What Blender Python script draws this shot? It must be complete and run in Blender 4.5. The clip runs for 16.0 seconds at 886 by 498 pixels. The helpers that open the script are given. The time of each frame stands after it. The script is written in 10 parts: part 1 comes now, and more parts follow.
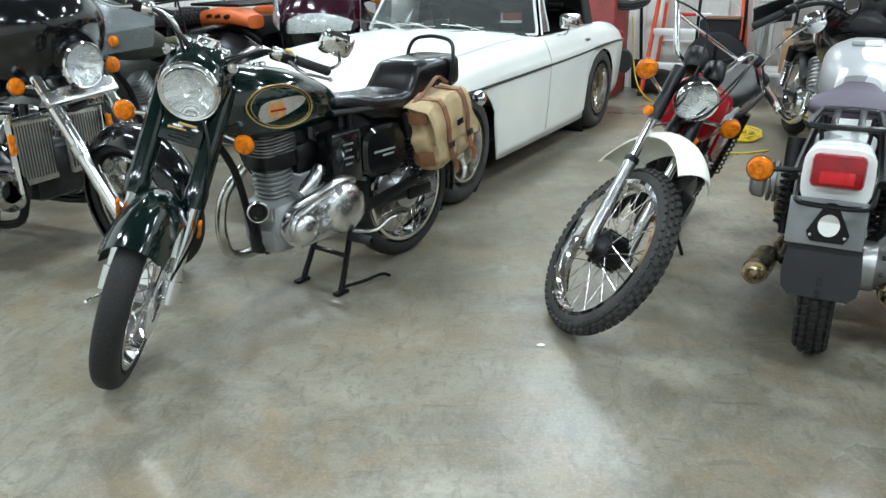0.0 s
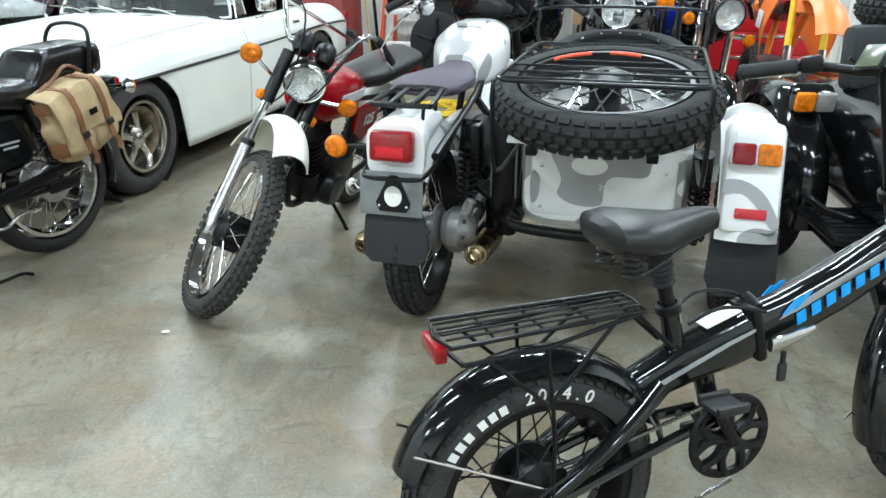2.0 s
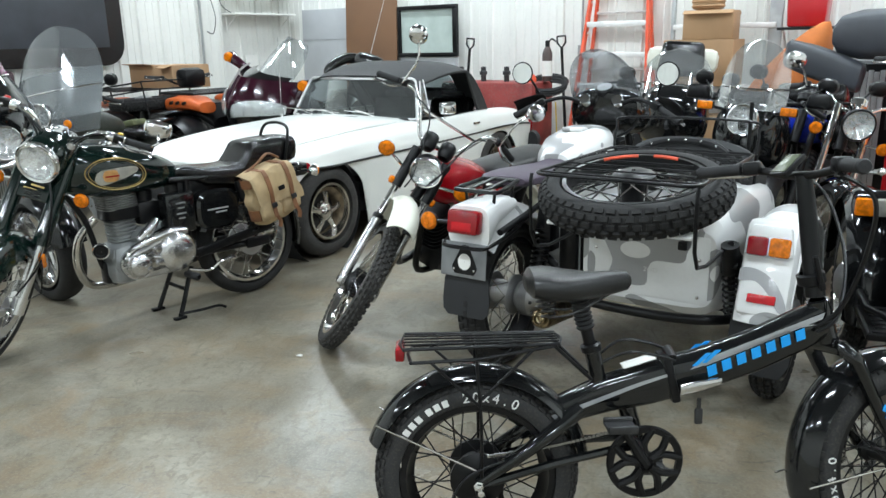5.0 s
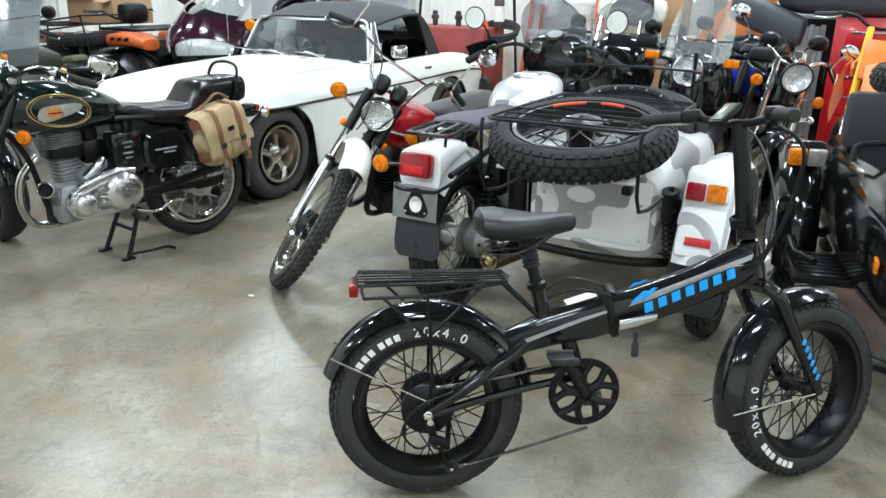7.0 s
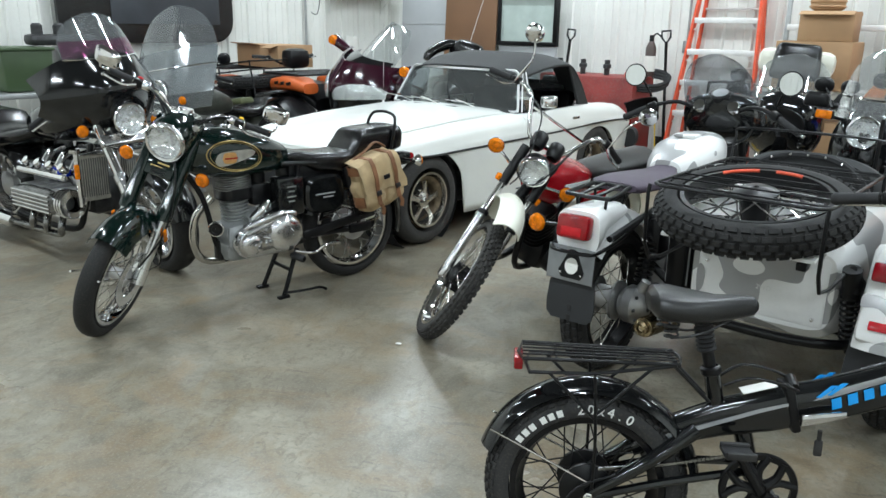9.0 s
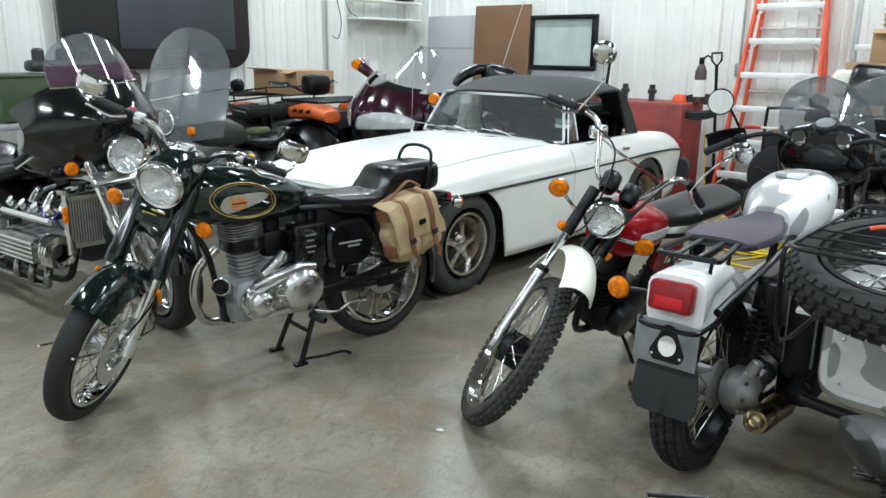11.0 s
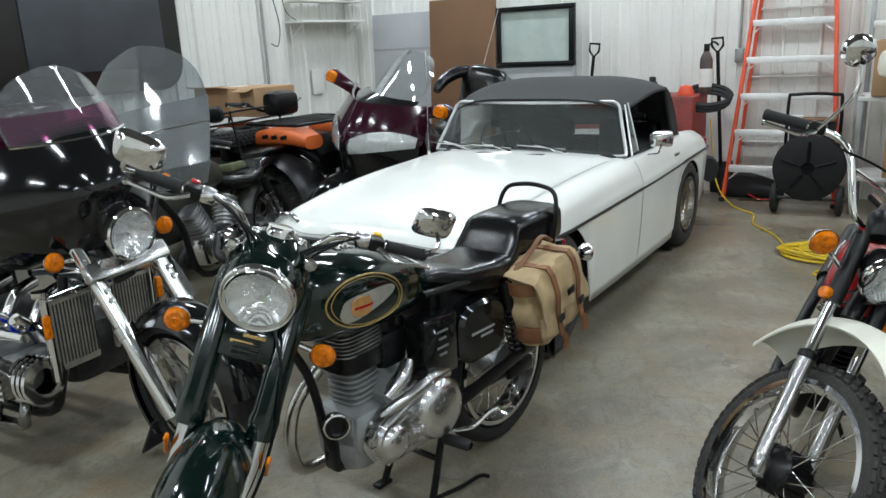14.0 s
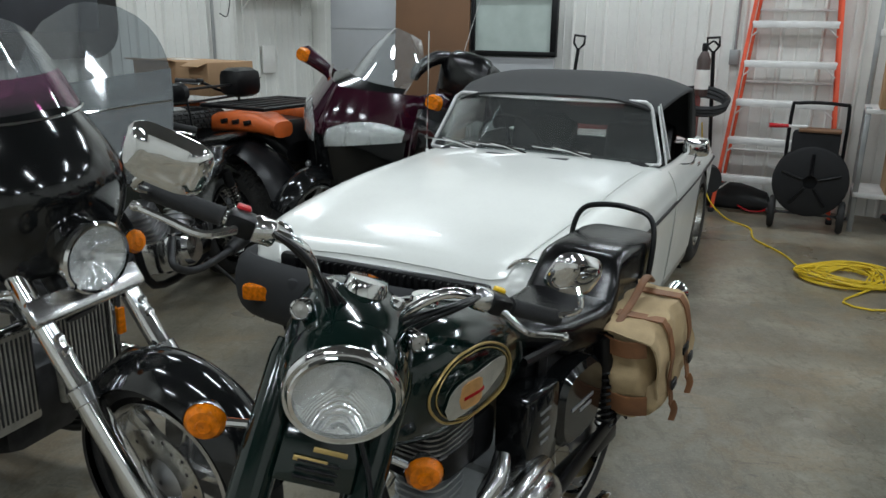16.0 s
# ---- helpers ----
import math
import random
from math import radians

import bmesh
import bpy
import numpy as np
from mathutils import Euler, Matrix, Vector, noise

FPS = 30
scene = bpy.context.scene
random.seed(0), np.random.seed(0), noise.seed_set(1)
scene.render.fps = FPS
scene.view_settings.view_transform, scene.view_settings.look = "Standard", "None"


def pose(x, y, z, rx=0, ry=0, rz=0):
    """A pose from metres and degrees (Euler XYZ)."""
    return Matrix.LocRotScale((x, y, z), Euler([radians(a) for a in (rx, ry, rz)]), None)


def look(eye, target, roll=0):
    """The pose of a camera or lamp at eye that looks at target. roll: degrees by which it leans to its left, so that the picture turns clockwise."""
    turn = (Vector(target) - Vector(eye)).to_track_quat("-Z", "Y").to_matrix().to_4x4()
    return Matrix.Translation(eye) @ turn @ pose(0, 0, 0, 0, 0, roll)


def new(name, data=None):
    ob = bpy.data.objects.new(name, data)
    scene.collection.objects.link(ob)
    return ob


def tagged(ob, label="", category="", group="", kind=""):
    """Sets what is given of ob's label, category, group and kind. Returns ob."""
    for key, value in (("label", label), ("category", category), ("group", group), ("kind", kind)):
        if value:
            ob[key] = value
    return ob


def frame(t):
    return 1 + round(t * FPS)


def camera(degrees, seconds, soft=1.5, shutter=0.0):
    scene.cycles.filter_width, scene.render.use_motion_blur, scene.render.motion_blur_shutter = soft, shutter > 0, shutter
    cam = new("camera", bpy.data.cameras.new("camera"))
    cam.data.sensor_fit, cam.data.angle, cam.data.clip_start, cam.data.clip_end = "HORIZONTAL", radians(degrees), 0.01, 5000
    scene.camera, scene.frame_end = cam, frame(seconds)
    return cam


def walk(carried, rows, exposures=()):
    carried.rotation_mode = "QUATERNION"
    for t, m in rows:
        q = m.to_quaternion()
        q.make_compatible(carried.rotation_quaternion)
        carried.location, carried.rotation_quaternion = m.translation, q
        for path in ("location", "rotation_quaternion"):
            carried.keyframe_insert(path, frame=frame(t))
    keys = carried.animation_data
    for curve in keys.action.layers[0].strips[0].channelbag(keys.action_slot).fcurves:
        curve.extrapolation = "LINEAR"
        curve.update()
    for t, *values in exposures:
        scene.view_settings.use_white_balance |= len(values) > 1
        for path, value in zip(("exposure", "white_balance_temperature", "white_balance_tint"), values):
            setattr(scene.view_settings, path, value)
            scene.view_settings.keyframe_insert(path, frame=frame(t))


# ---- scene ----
cam = camera(60.5, 16.0)
PATH = [
    (0, (0.236, 0.091, 1.326), (0.07, 1.951, 0.611), -0.9),
    (0.5, (0.38, 0.042, 1.37), (0.326, 1.933, 0.721), -0.3),
    (1, (0.557, 0.027, 1.36), (0.655, 1.903, 0.676), -0.7),
    (1.5, (0.81, 0.057, 1.329), (1.082, 1.899, 0.599), 0.1),
    (2, (1.002, -0.014, 1.349), (1.282, 1.812, 0.581), -0.3),
    (2.5, (1.171, -0.199, 1.393), (1.4, 1.636, 0.631), -0.2),
    (3, (1.267, -0.277, 1.422), (1.232, 1.618, 0.784), -0.5),
    (5.3, (1.614, -0.671, 1.429), (1.296, 1.232, 0.904), -1.2),
    (5.5, (1.613, -0.691, 1.418), (1.338, 1.214, 0.874), -1.1),
    (6, (1.627, -0.706, 1.406), (1.448, 1.19, 0.796), -0.5),
    (6.5, (1.626, -0.704, 1.408), (1.482, 1.182, 0.759), 0.2),
    (7, (1.603, -0.7, 1.428), (1.424, 1.18, 0.77), 0.6),
    (7.5, (1.583, -0.694, 1.448), (1.298, 1.183, 0.819), 0.5),
    (8, (1.544, -0.698, 1.494), (1.13, 1.172, 0.92), 0.5),
    (8.5, (1.519, -0.698, 1.501), (1.023, 1.157, 0.942), 0.9),
    (8.7, (1.503, -0.694, 1.508), (1.001, 1.157, 0.939), 0.9),
    (10.8, (1.201, -0.158, 1.454), (0.654, 1.69, 0.92), 0.9),
    (11, (1.163, -0.059, 1.472), (0.606, 1.794, 0.964), 0.6),
    (11.5, (1.009, 0.111, 1.502), (0.451, 1.97, 1.02), -0.5),
    (12, (0.769, 0.235, 1.528), (0.256, 2.103, 1.029), -1.4),
    (12.5, (0.602, 0.355, 1.52), (0.161, 2.232, 0.991), -2.8),
    (13, (0.416, 0.541, 1.515), (0.024, 2.423, 0.964), -3.5),
    (13.5, (0.213, 0.67, 1.522), (-0.115, 2.566, 0.975), -2.4),
    (14, (-0.052, 0.72, 1.549), (-0.327, 2.631, 1.024), -2.8),
    (14.5, (-0.223, 0.774, 1.549), (-0.474, 2.683, 1.009), -2.5),
    (15, (-0.355, 0.978, 1.528), (-0.575, 2.896, 1.006), -1.5),
    (15.5, (-0.448, 1.196, 1.533), (-0.617, 3.115, 0.994), -0.5),
    (16, (-0.603, 1.369, 1.52), (-0.658, 3.288, 0.96), 0.8),
]
walk(cam, [(t, look(eye, target, roll)) for t, eye, target, roll in PATH], [(0, 0.26, 6250, 6), (1.5, 0.42, 6300, 6), (2.5, 0.54, 6300, 6), (3, 0.5, 6300, 6), (5.5, 0.12, 6450, 9), (6.2, 0.36, 6400, 8), (7, 0.43, 6400, 8), (8.0, 0.26, 6450, 8), (8.7, 0.05, 6450, 8), (11, 0.02, 6400, 8), (12.5, -0.18, 6450, 9), (14, -0.36, 6550, 10), (15, -0.54, 6550, 10), (16, -0.79, 6550, 10)])

# ---- light: a closed hall under rows of ceiling tubes ----
world = bpy.data.worlds.new("world")
world.use_nodes = True
world.node_tree.nodes["Background"].inputs[0].default_value = (0.8, 0.85, 0.9, 1)
world.node_tree.nodes["Background"].inputs[1].default_value = 0.02
scene.world = world
scene.view_settings.exposure = 0.0
TURN = -24.8          # the hall's axes against the world's
CEILING = 4.2
LAMP_POWER = 64
ROOM = pose(0, 0, 0, 0, 0, TURN)


# ---- materials ----
def mat(name, color, rough=0.5, metal=0.0, var=0.15, scale=6.0, bump=0.0, bscale=60.0, coat=0.0, rvar=0.15, dark=None, dirt=0.0):
    m = bpy.data.materials.new(name)
    m.use_nodes = True
    nt = m.node_tree
    b = nt.nodes["Principled BSDF"]
    tc = nt.nodes.new("ShaderNodeTexCoord")
    n1 = nt.nodes.new("ShaderNodeTexNoise")
    n1.inputs["Scale"].default_value, n1.inputs["Detail"].default_value = scale, 6
    n2 = nt.nodes.new("ShaderNodeTexNoise")
    n2.inputs["Scale"].default_value, n2.inputs["Detail"].default_value = bscale, 3
    for n in (n1, n2):
        nt.links.new(tc.outputs["Object"], n.inputs["Vector"])
    ramp = nt.nodes.new("ShaderNodeValToRGB")
    d = dark or tuple(c * (1 - 1.6 * var) for c in color)
    ramp.color_ramp.elements[0].position, ramp.color_ramp.elements[1].position = 0.32, 0.62
    ramp.color_ramp.elements[0].color, ramp.color_ramp.elements[1].color = (*d, 1), (*color, 1)
    nt.links.new(n1.outputs["Fac"], ramp.inputs["Fac"])
    out = ramp.outputs["Color"]
    if dirt:
        mix = nt.nodes.new("ShaderNodeMix")
        mix.data_type = "RGBA"
        r2 = nt.nodes.new("ShaderNodeValToRGB")
        r2.color_ramp.elements[0].position, r2.color_ramp.elements[1].position = 0.5, 0.75
        nt.links.new(n2.outputs["Fac"], r2.inputs["Fac"])
        mul = nt.nodes.new("ShaderNodeMath")
        mul.operation = "MULTIPLY"
        mul.inputs[1].default_value = dirt
        nt.links.new(r2.outputs["Color"], mul.inputs[0])
        nt.links.new(mul.outputs[0], mix.inputs["Factor"])
        nt.links.new(out, mix.inputs["A"])
        mix.inputs["B"].default_value = (0.16, 0.13, 0.1, 1)
        out = mix.outputs["Result"]
    nt.links.new(out, b.inputs["Base Color"])
    mr = nt.nodes.new("ShaderNodeMapRange")
    mr.inputs["To Min"].default_value, mr.inputs["To Max"].default_value = max(0.02, rough - rvar * rough), min(1, rough + rvar * rough)
    nt.links.new(n1.outputs["Fac"], mr.inputs["Value"])
    nt.links.new(mr.outputs["Result"], b.inputs["Roughness"])
    b.inputs["Metallic"].default_value = metal
    b.inputs["Coat Weight"].default_value = coat
    b.inputs["Coat Roughness"].default_value = 0.06
    if bump:
        bp = nt.nodes.new("ShaderNodeBump")
        bp.inputs["Strength"].default_value, bp.inputs["Distance"].default_value = bump, 0.004
        nt.links.new(n2.outputs["Fac"], bp.inputs["Height"])
        nt.links.new(bp.outputs["Normal"], b.inputs["Normal"])
    return m


def clear(name, tint, ribs=0.0, rough=0.03, haze=0.0, shine=0.05):
    """Thin clear sheet: it lets light through and mirrors by its angle."""
    m = bpy.data.materials.new(name)
    m.use_nodes = True
    nt = m.node_tree
    nt.nodes.clear()
    out = nt.nodes.new("ShaderNodeOutputMaterial")
    tr, gl, mx, lw, pw, ad = (nt.nodes.new("ShaderNode" + k) for k in ("BsdfTransparent", "BsdfGlossy", "MixShader", "LayerWeight", "Math", "Math"))
    tr.inputs[0].default_value = (*tint, 1)
    gl.inputs["Roughness"].default_value = rough
    lw.inputs["Blend"].default_value = 0.5
    pw.operation, ad.operation = "POWER", "MULTIPLY_ADD"
    pw.inputs[1].default_value = 4.5
    ad.inputs[1].default_value, ad.inputs[2].default_value = 0.8, shine
    nt.links.new(lw.outputs["Facing"], pw.inputs[0])
    nt.links.new(pw.outputs[0], ad.inputs[0])
    base = tr.outputs[0]
    if haze:
        df, m2 = nt.nodes.new("ShaderNodeBsdfDiffuse"), nt.nodes.new("ShaderNodeMixShader")
        df.inputs[0].default_value = (0.9, 0.92, 0.92, 1)
        m2.inputs[0].default_value = haze
        nt.links.new(tr.outputs[0], m2.inputs[1])
        nt.links.new(df.outputs[0], m2.inputs[2])
        base = m2.outputs[0]
    if ribs:
        tc, wv, bp = nt.nodes.new("ShaderNodeTexCoord"), nt.nodes.new("ShaderNodeTexVoronoi"), nt.nodes.new("ShaderNodeBump")
        wv.inputs["Scale"].default_value = ribs
        bp.inputs["Strength"].default_value, bp.inputs["Distance"].default_value = 0.5, 0.01
        nt.links.new(tc.outputs["Object"], wv.inputs["Vector"])
        nt.links.new(wv.outputs["Distance"], bp.inputs["Height"])
        nt.links.new(bp.outputs["Normal"], gl.inputs["Normal"])
        nz, mr = nt.nodes.new("ShaderNodeTexNoise"), nt.nodes.new("ShaderNodeMapRange")
        nz.inputs["Scale"].default_value, nz.inputs["Detail"].default_value, nz.inputs["Distortion"].default_value = ribs * 0.2, 1.5, 0.6
        mr.inputs["From Min"].default_value, mr.inputs["From Max"].default_value = 0.36, 0.64
        mr.inputs["To Min"].default_value, mr.inputs["To Max"].default_value = haze * 0.55, haze * 1.5
        nt.links.new(tc.outputs["Object"], nz.inputs["Vector"])
        nt.links.new(nz.outputs["Fac"], mr.inputs["Value"])
        nt.links.new(mr.outputs["Result"], m2.inputs[0])
    nt.links.new(ad.outputs[0], mx.inputs[0])
    nt.links.new(base, mx.inputs[1])
    nt.links.new(gl.outputs[0], mx.inputs[2])
    nt.links.new(mx.outputs[0], out.inputs[0])
    return m


def fluted(m, scale, strength):
    """Gives a lamp bowl the fine upright flutes of its moulded glass."""
    nt = m.node_tree
    tc, wv, bp = nt.nodes.new("ShaderNodeTexCoord"), nt.nodes.new("ShaderNodeTexWave"), nt.nodes.new("ShaderNodeBump")
    wv.bands_direction = "DIAGONAL"
    wv.inputs["Scale"].default_value, wv.inputs["Distortion"].default_value, wv.inputs["Detail Scale"].default_value = scale, 1.2, 0.6
    bp.inputs["Strength"].default_value, bp.inputs["Distance"].default_value = strength, 0.02
    nt.links.new(tc.outputs["Object"], wv.inputs["Vector"])
    nt.links.new(wv.outputs["Fac"], bp.inputs["Height"])
    nt.links.new(bp.outputs["Normal"], nt.nodes["Principled BSDF"].inputs["Normal"])


def concrete():
    m = mat("polished_concrete", (0.262, 0.24, 0.185), 0.3, 0, 0.2, 0.9, 0.1, 45, rvar=0.35)
    nt = m.node_tree
    b = nt.nodes["Principled BSDF"]
    tc = nt.nodes.new("ShaderNodeTexCoord")
    out = b.inputs["Base Color"].links[0].from_socket

    def blotch(scale, detail, lo, hi, colour, amount, distort=0.0, stretch=None):
        nonlocal out
        n = nt.nodes.new("ShaderNodeTexNoise")
        n.inputs["Scale"].default_value, n.inputs["Detail"].default_value, n.inputs["Distortion"].default_value = scale, detail, distort
        src = tc.outputs["Object"]
        if stretch:
            mp = nt.nodes.new("ShaderNodeMapping")
            mp.inputs["Scale"].default_value, mp.inputs["Location"].default_value = stretch, (3.1, 7.7, 0)
            nt.links.new(src, mp.inputs[0])
            src = mp.outputs[0]
        nt.links.new(src, n.inputs["Vector"])
        n.inputs["Roughness"].default_value = 0.62
        r = nt.nodes.new("ShaderNodeMapRange")
        r.inputs["From Min"].default_value, r.inputs["From Max"].default_value = lo, hi
        r.inputs["To Max"].default_value = amount
        nt.links.new(n.outputs["Fac"], r.inputs["Value"])
        mx = nt.nodes.new("ShaderNodeMix")
        mx.data_type = "RGBA"
        nt.links.new(r.outputs["Result"], mx.inputs["Factor"])
        nt.links.new(out, mx.inputs["A"])
        mx.inputs["B"].default_value = (*colour, 1)
        out = mx.outputs["Result"]
    blotch(2.2, 9, 0.48, 0.66, (0.11, 0.098, 0.074), 0.8, 1.2)
    blotch(4.1, 10, 0.5, 0.62, (0.2, 0.158, 0.098), 0.72, 1.0, (1.3, 0.8, 1))
    blotch(1.1, 7, 0.5, 0.66, (0.36, 0.33, 0.26), 0.7, 0.8, (1, 1.5, 1))
    blotch(14, 8, 0.53, 0.68, (0.15, 0.125, 0.09), 0.65, 0.9)
    blotch(7, 12, 0.55, 0.62, (0.12, 0.1, 0.072), 0.5, 1.6, (2.0, 0.7, 1))
    blotch(1.7, 8, 0.5, 0.6, (0.25, 0.18, 0.105), 0.5, 1.4, (0.8, 1.2, 1))
    blotch(5, 8, 0.6, 0.68, (0.16, 0.15, 0.13), 0.45, 2.5, (0.6, 1.8, 1))
    blotch(6, 8, 0.52, 0.72, (0.36, 0.335, 0.28), 0.4, 0.8, (1.4, 0.8, 1))
    blotch(38, 8, 0.52, 0.66, (0.14, 0.125, 0.1), 0.5, 0.7)
    blotch(60, 3, 0.66, 0.74, (0.1, 0.09, 0.08), 0.45)
    blotch(3.2, 14, 0.635, 0.65, (0.1, 0.092, 0.078), 0.5, 3.5, (0.5, 2.2, 1))
    blotch(0.55, 5, 0.46, 0.6, (0.13, 0.112, 0.082), 0.5, 0.6)
    blotch(90, 4, 0.5, 0.7, (0.36, 0.34, 0.29), 0.3)
    nt.links.new(out, b.inputs["Base Color"])
    return m


def camo(name, bare, at=(0.37, 1.3, 0.71)):
    m = mat(name, (0.76, 0.76, 0.75), 0.32, 0, 0.03, 3, coat=0.3)
    nt = m.node_tree
    b = nt.nodes["Principled BSDF"]
    tc, n, r = nt.nodes.new("ShaderNodeTexCoord"), nt.nodes.new("ShaderNodeTexNoise"), nt.nodes.new("ShaderNodeValToRGB")
    n.inputs["Scale"].default_value, n.inputs["Detail"].default_value, n.inputs["Distortion"].default_value = 4.2, 0, 0.8
    mp = nt.nodes.new("ShaderNodeMapping")
    mp.inputs["Location"].default_value = at
    nt.links.new(tc.outputs["Object"], mp.inputs[0])
    nt.links.new(mp.outputs[0], n.inputs["Vector"])
    e = r.color_ramp.elements
    r.color_ramp.interpolation = "CONSTANT"
    e[0].color, e[1].position, e[1].color = (0.84, 0.84, 0.83, 1), bare, (0.36, 0.36, 0.36, 1)
    nt.links.new(n.outputs["Fac"], r.inputs["Fac"])
    nt.links.new(r.outputs["Color"], b.inputs["Base Color"])
    return m


CONCRETE = concrete()
WALL = mat("white_wall_steel", (0.78, 0.78, 0.74), 0.5, 0, 0.05, 1.5, 0.03, 30, dirt=0.05)
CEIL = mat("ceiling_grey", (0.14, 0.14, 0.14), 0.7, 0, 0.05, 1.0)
BLACK = mat("black_gloss_paint", (0.006, 0.0065, 0.007), 0.1, 0, 0.2, 5, coat=0.2)
SATIN = mat("black_satin_metal", (0.005, 0.005, 0.0058), 0.33, 0.0, 0.25, 9, 0.05, 120)
GREEN = mat("bottle_green_paint", (0.002, 0.0092, 0.0073), 0.1, 0, 0.2, 5, coat=0.3)
RED = mat("red_tank_paint", (0.36, 0.004, 0.01), 0.2, 0, 0.15, 5, coat=0.15)
WHITE = mat("old_white_car_paint", (0.8, 0.81, 0.77), 0.24, 0, 0.04, 2.2, coat=0.35, dirt=0.03)
IVORY = mat("ivory_plastic", (0.8, 0.79, 0.68), 0.35, 0, 0.06, 5)
CAMO = camo("camouflage_paint", 0.515, (0.92, 0.25, 0.3))
CAMOTAIL = camo("sparse_camouflage_paint", 0.57, (2.1, 0.45, 1.9))
FRAMEALU = mat("windscreen_alloy", (0.75, 0.75, 0.74), 0.3, 0.6, 0.1, 12)
CHROME = mat("chrome", (0.82, 0.82, 0.82), 0.07, 1.0, 0.06, 9, rvar=0.6)
WORN = mat("worn_chrome", (0.62, 0.6, 0.56), 0.22, 1.0, 0.2, 14, rvar=0.5)
ALLOY = mat("cast_alloy", (0.46, 0.46, 0.46), 0.36, 0.85, 0.18, 11, 0.12, 150)
DULLCHROME = mat("dull_dark_chrome", (0.3, 0.3, 0.3), 0.2, 1.0, 0.35, 14, 0.08, 120, rvar=0.5)
POLISH = mat("polished_alloy", (0.68, 0.68, 0.68), 0.14, 1.0, 0.1, 8, rvar=0.5)
SATINALLOY = mat("satin_alloy", (0.66, 0.66, 0.66), 0.2, 1.0, 0.12, 9, 0.05, 150, rvar=0.4)
GREYPAINT = mat("grey_engine_paint", (0.3, 0.31, 0.31), 0.45, 0.4, 0.2, 12, 0.1, 150)
STEEL = mat("dark_steel", (0.07, 0.07, 0.072), 0.45, 0.7, 0.3, 14, 0.1, 150)
RUBBER = mat("tyre_rubber", (0.011, 0.011, 0.011), 0.78, 0, 0.25, 16, 0.2, 160, dirt=0.12)
DUSTY = mat("dusty_tyre_rubber", (0.04, 0.039, 0.037), 0.85, 0, 0.3, 10, 0.25, 140, dirt=0.3)
GRIP = mat("grip_rubber", (0.025, 0.025, 0.026), 0.65, 0, 0.2, 20, 0.2, 180)
VINYL = mat("black_vinyl", (0.0045, 0.0045, 0.005), 0.2, 0, 0.25, 7, 0.1, 220)
PURPLE = mat("faded_purple_vinyl", (0.075, 0.055, 0.08), 0.62, 0, 0.2, 8, 0.15, 200)
CLOTH = mat("black_hood_cloth", (0.03, 0.031, 0.032), 0.75, 0, 0.25, 5, 0.25, 260)
CANVAS = mat("khaki_canvas", (0.52, 0.38, 0.21), 0.9, 0, 0.2, 9, 0.5, 300, dirt=0.2)
LEATHER = mat("tan_leather", (0.24, 0.105, 0.045), 0.55, 0, 0.3, 12, 0.3, 160)
AMBER = mat("amber_lens", (0.85, 0.22, 0.004), 0.12, 0, 0.3, 60, 0.7, 330, coat=0.08)
REDLENS = mat("red_lens", (0.26, 0.002, 0.006), 0.07, 0, 0.15, 25, 0.25, 200)
PRISM = mat("silver_reflector_flutes", (0.93, 0.94, 0.94), 0.14, 0.75, 0.05, 30, 0.6, 55)
fluted(PRISM, 120, 0.22)
LENS = clear("lens_glass", (0.96, 0.97, 0.97), ribs=70, rough=0.06, haze=0.09)
# GLASS, SCREEN and TINTED: pale haze stands in for reflections of the hall
GLASS = clear("car_glass", (0.72, 0.77, 0.76), rough=0.05, haze=0.03, shine=0.13)
SCREEN = clear("clear_windscreen", (0.86, 0.88, 0.88), rough=0.03, haze=0.07, shine=0.17)
SMOKE = clear("smoked_windscreen", (0.68, 0.71, 0.73), rough=0.04, haze=0.06, shine=0.06)
TINTED = clear("dark_tinted_screen", (0.76, 0.78, 0.8), rough=0.03, haze=0.1, shine=0.16)
LOWSMOKE = clear("frosted_lower_screen", (0.42, 0.46, 0.47), rough=0.1, haze=0.12)
ROSE = clear("rose_tinted_band", (0.62, 0.3, 0.48), rough=0.04, haze=0.03)
MIRROR = mat("mirror_glass", (0.8, 0.82, 0.82), 0.02, 1.0, 0.02, 3)
BRASS = mat("heat_tinted_silencer", (0.42, 0.33, 0.2), 0.28, 1.0, 0.25, 8, rvar=0.5)
BADGESILVER = mat("badge_silver", (0.5, 0.48, 0.42), 0.25, 0.5, 0.15, 30, 0.2, 120)
GOLD = mat("gold_lining", (0.42, 0.29, 0.1), 0.35, 0.5, 0.1, 20)
BADGE = mat("gold_badge", (0.62, 0.33, 0.12), 0.35, 0.4, 0.15, 40)
BLUE = mat("sky_blue_decal", (0.01, 0.33, 0.82), 0.35, 0, 0.05, 20)
SILVER = mat("silver_decal", (0.42, 0.43, 0.45), 0.3, 0.4, 0.08, 20)
LETTER = mat("white_lettering", (0.75, 0.75, 0.73), 0.6, 0, 0.08, 40)
MAROON = mat("maroon_paint", (0.03, 0.004, 0.012), 0.1, 0, 0.15, 4, coat=0.3)
ORANGE = mat("orange_plastic", (0.85, 0.19, 0.025), 0.4, 0, 0.1, 6)
TARP = mat("orange_cover_cloth", (0.58, 0.17, 0.035), 0.75, 0, 0.15, 7, 0.2, 120)
FIBRE = mat("orange_fibreglass", (0.8, 0.095, 0.033), 0.45, 0, 0.12, 6, 0.1, 200)
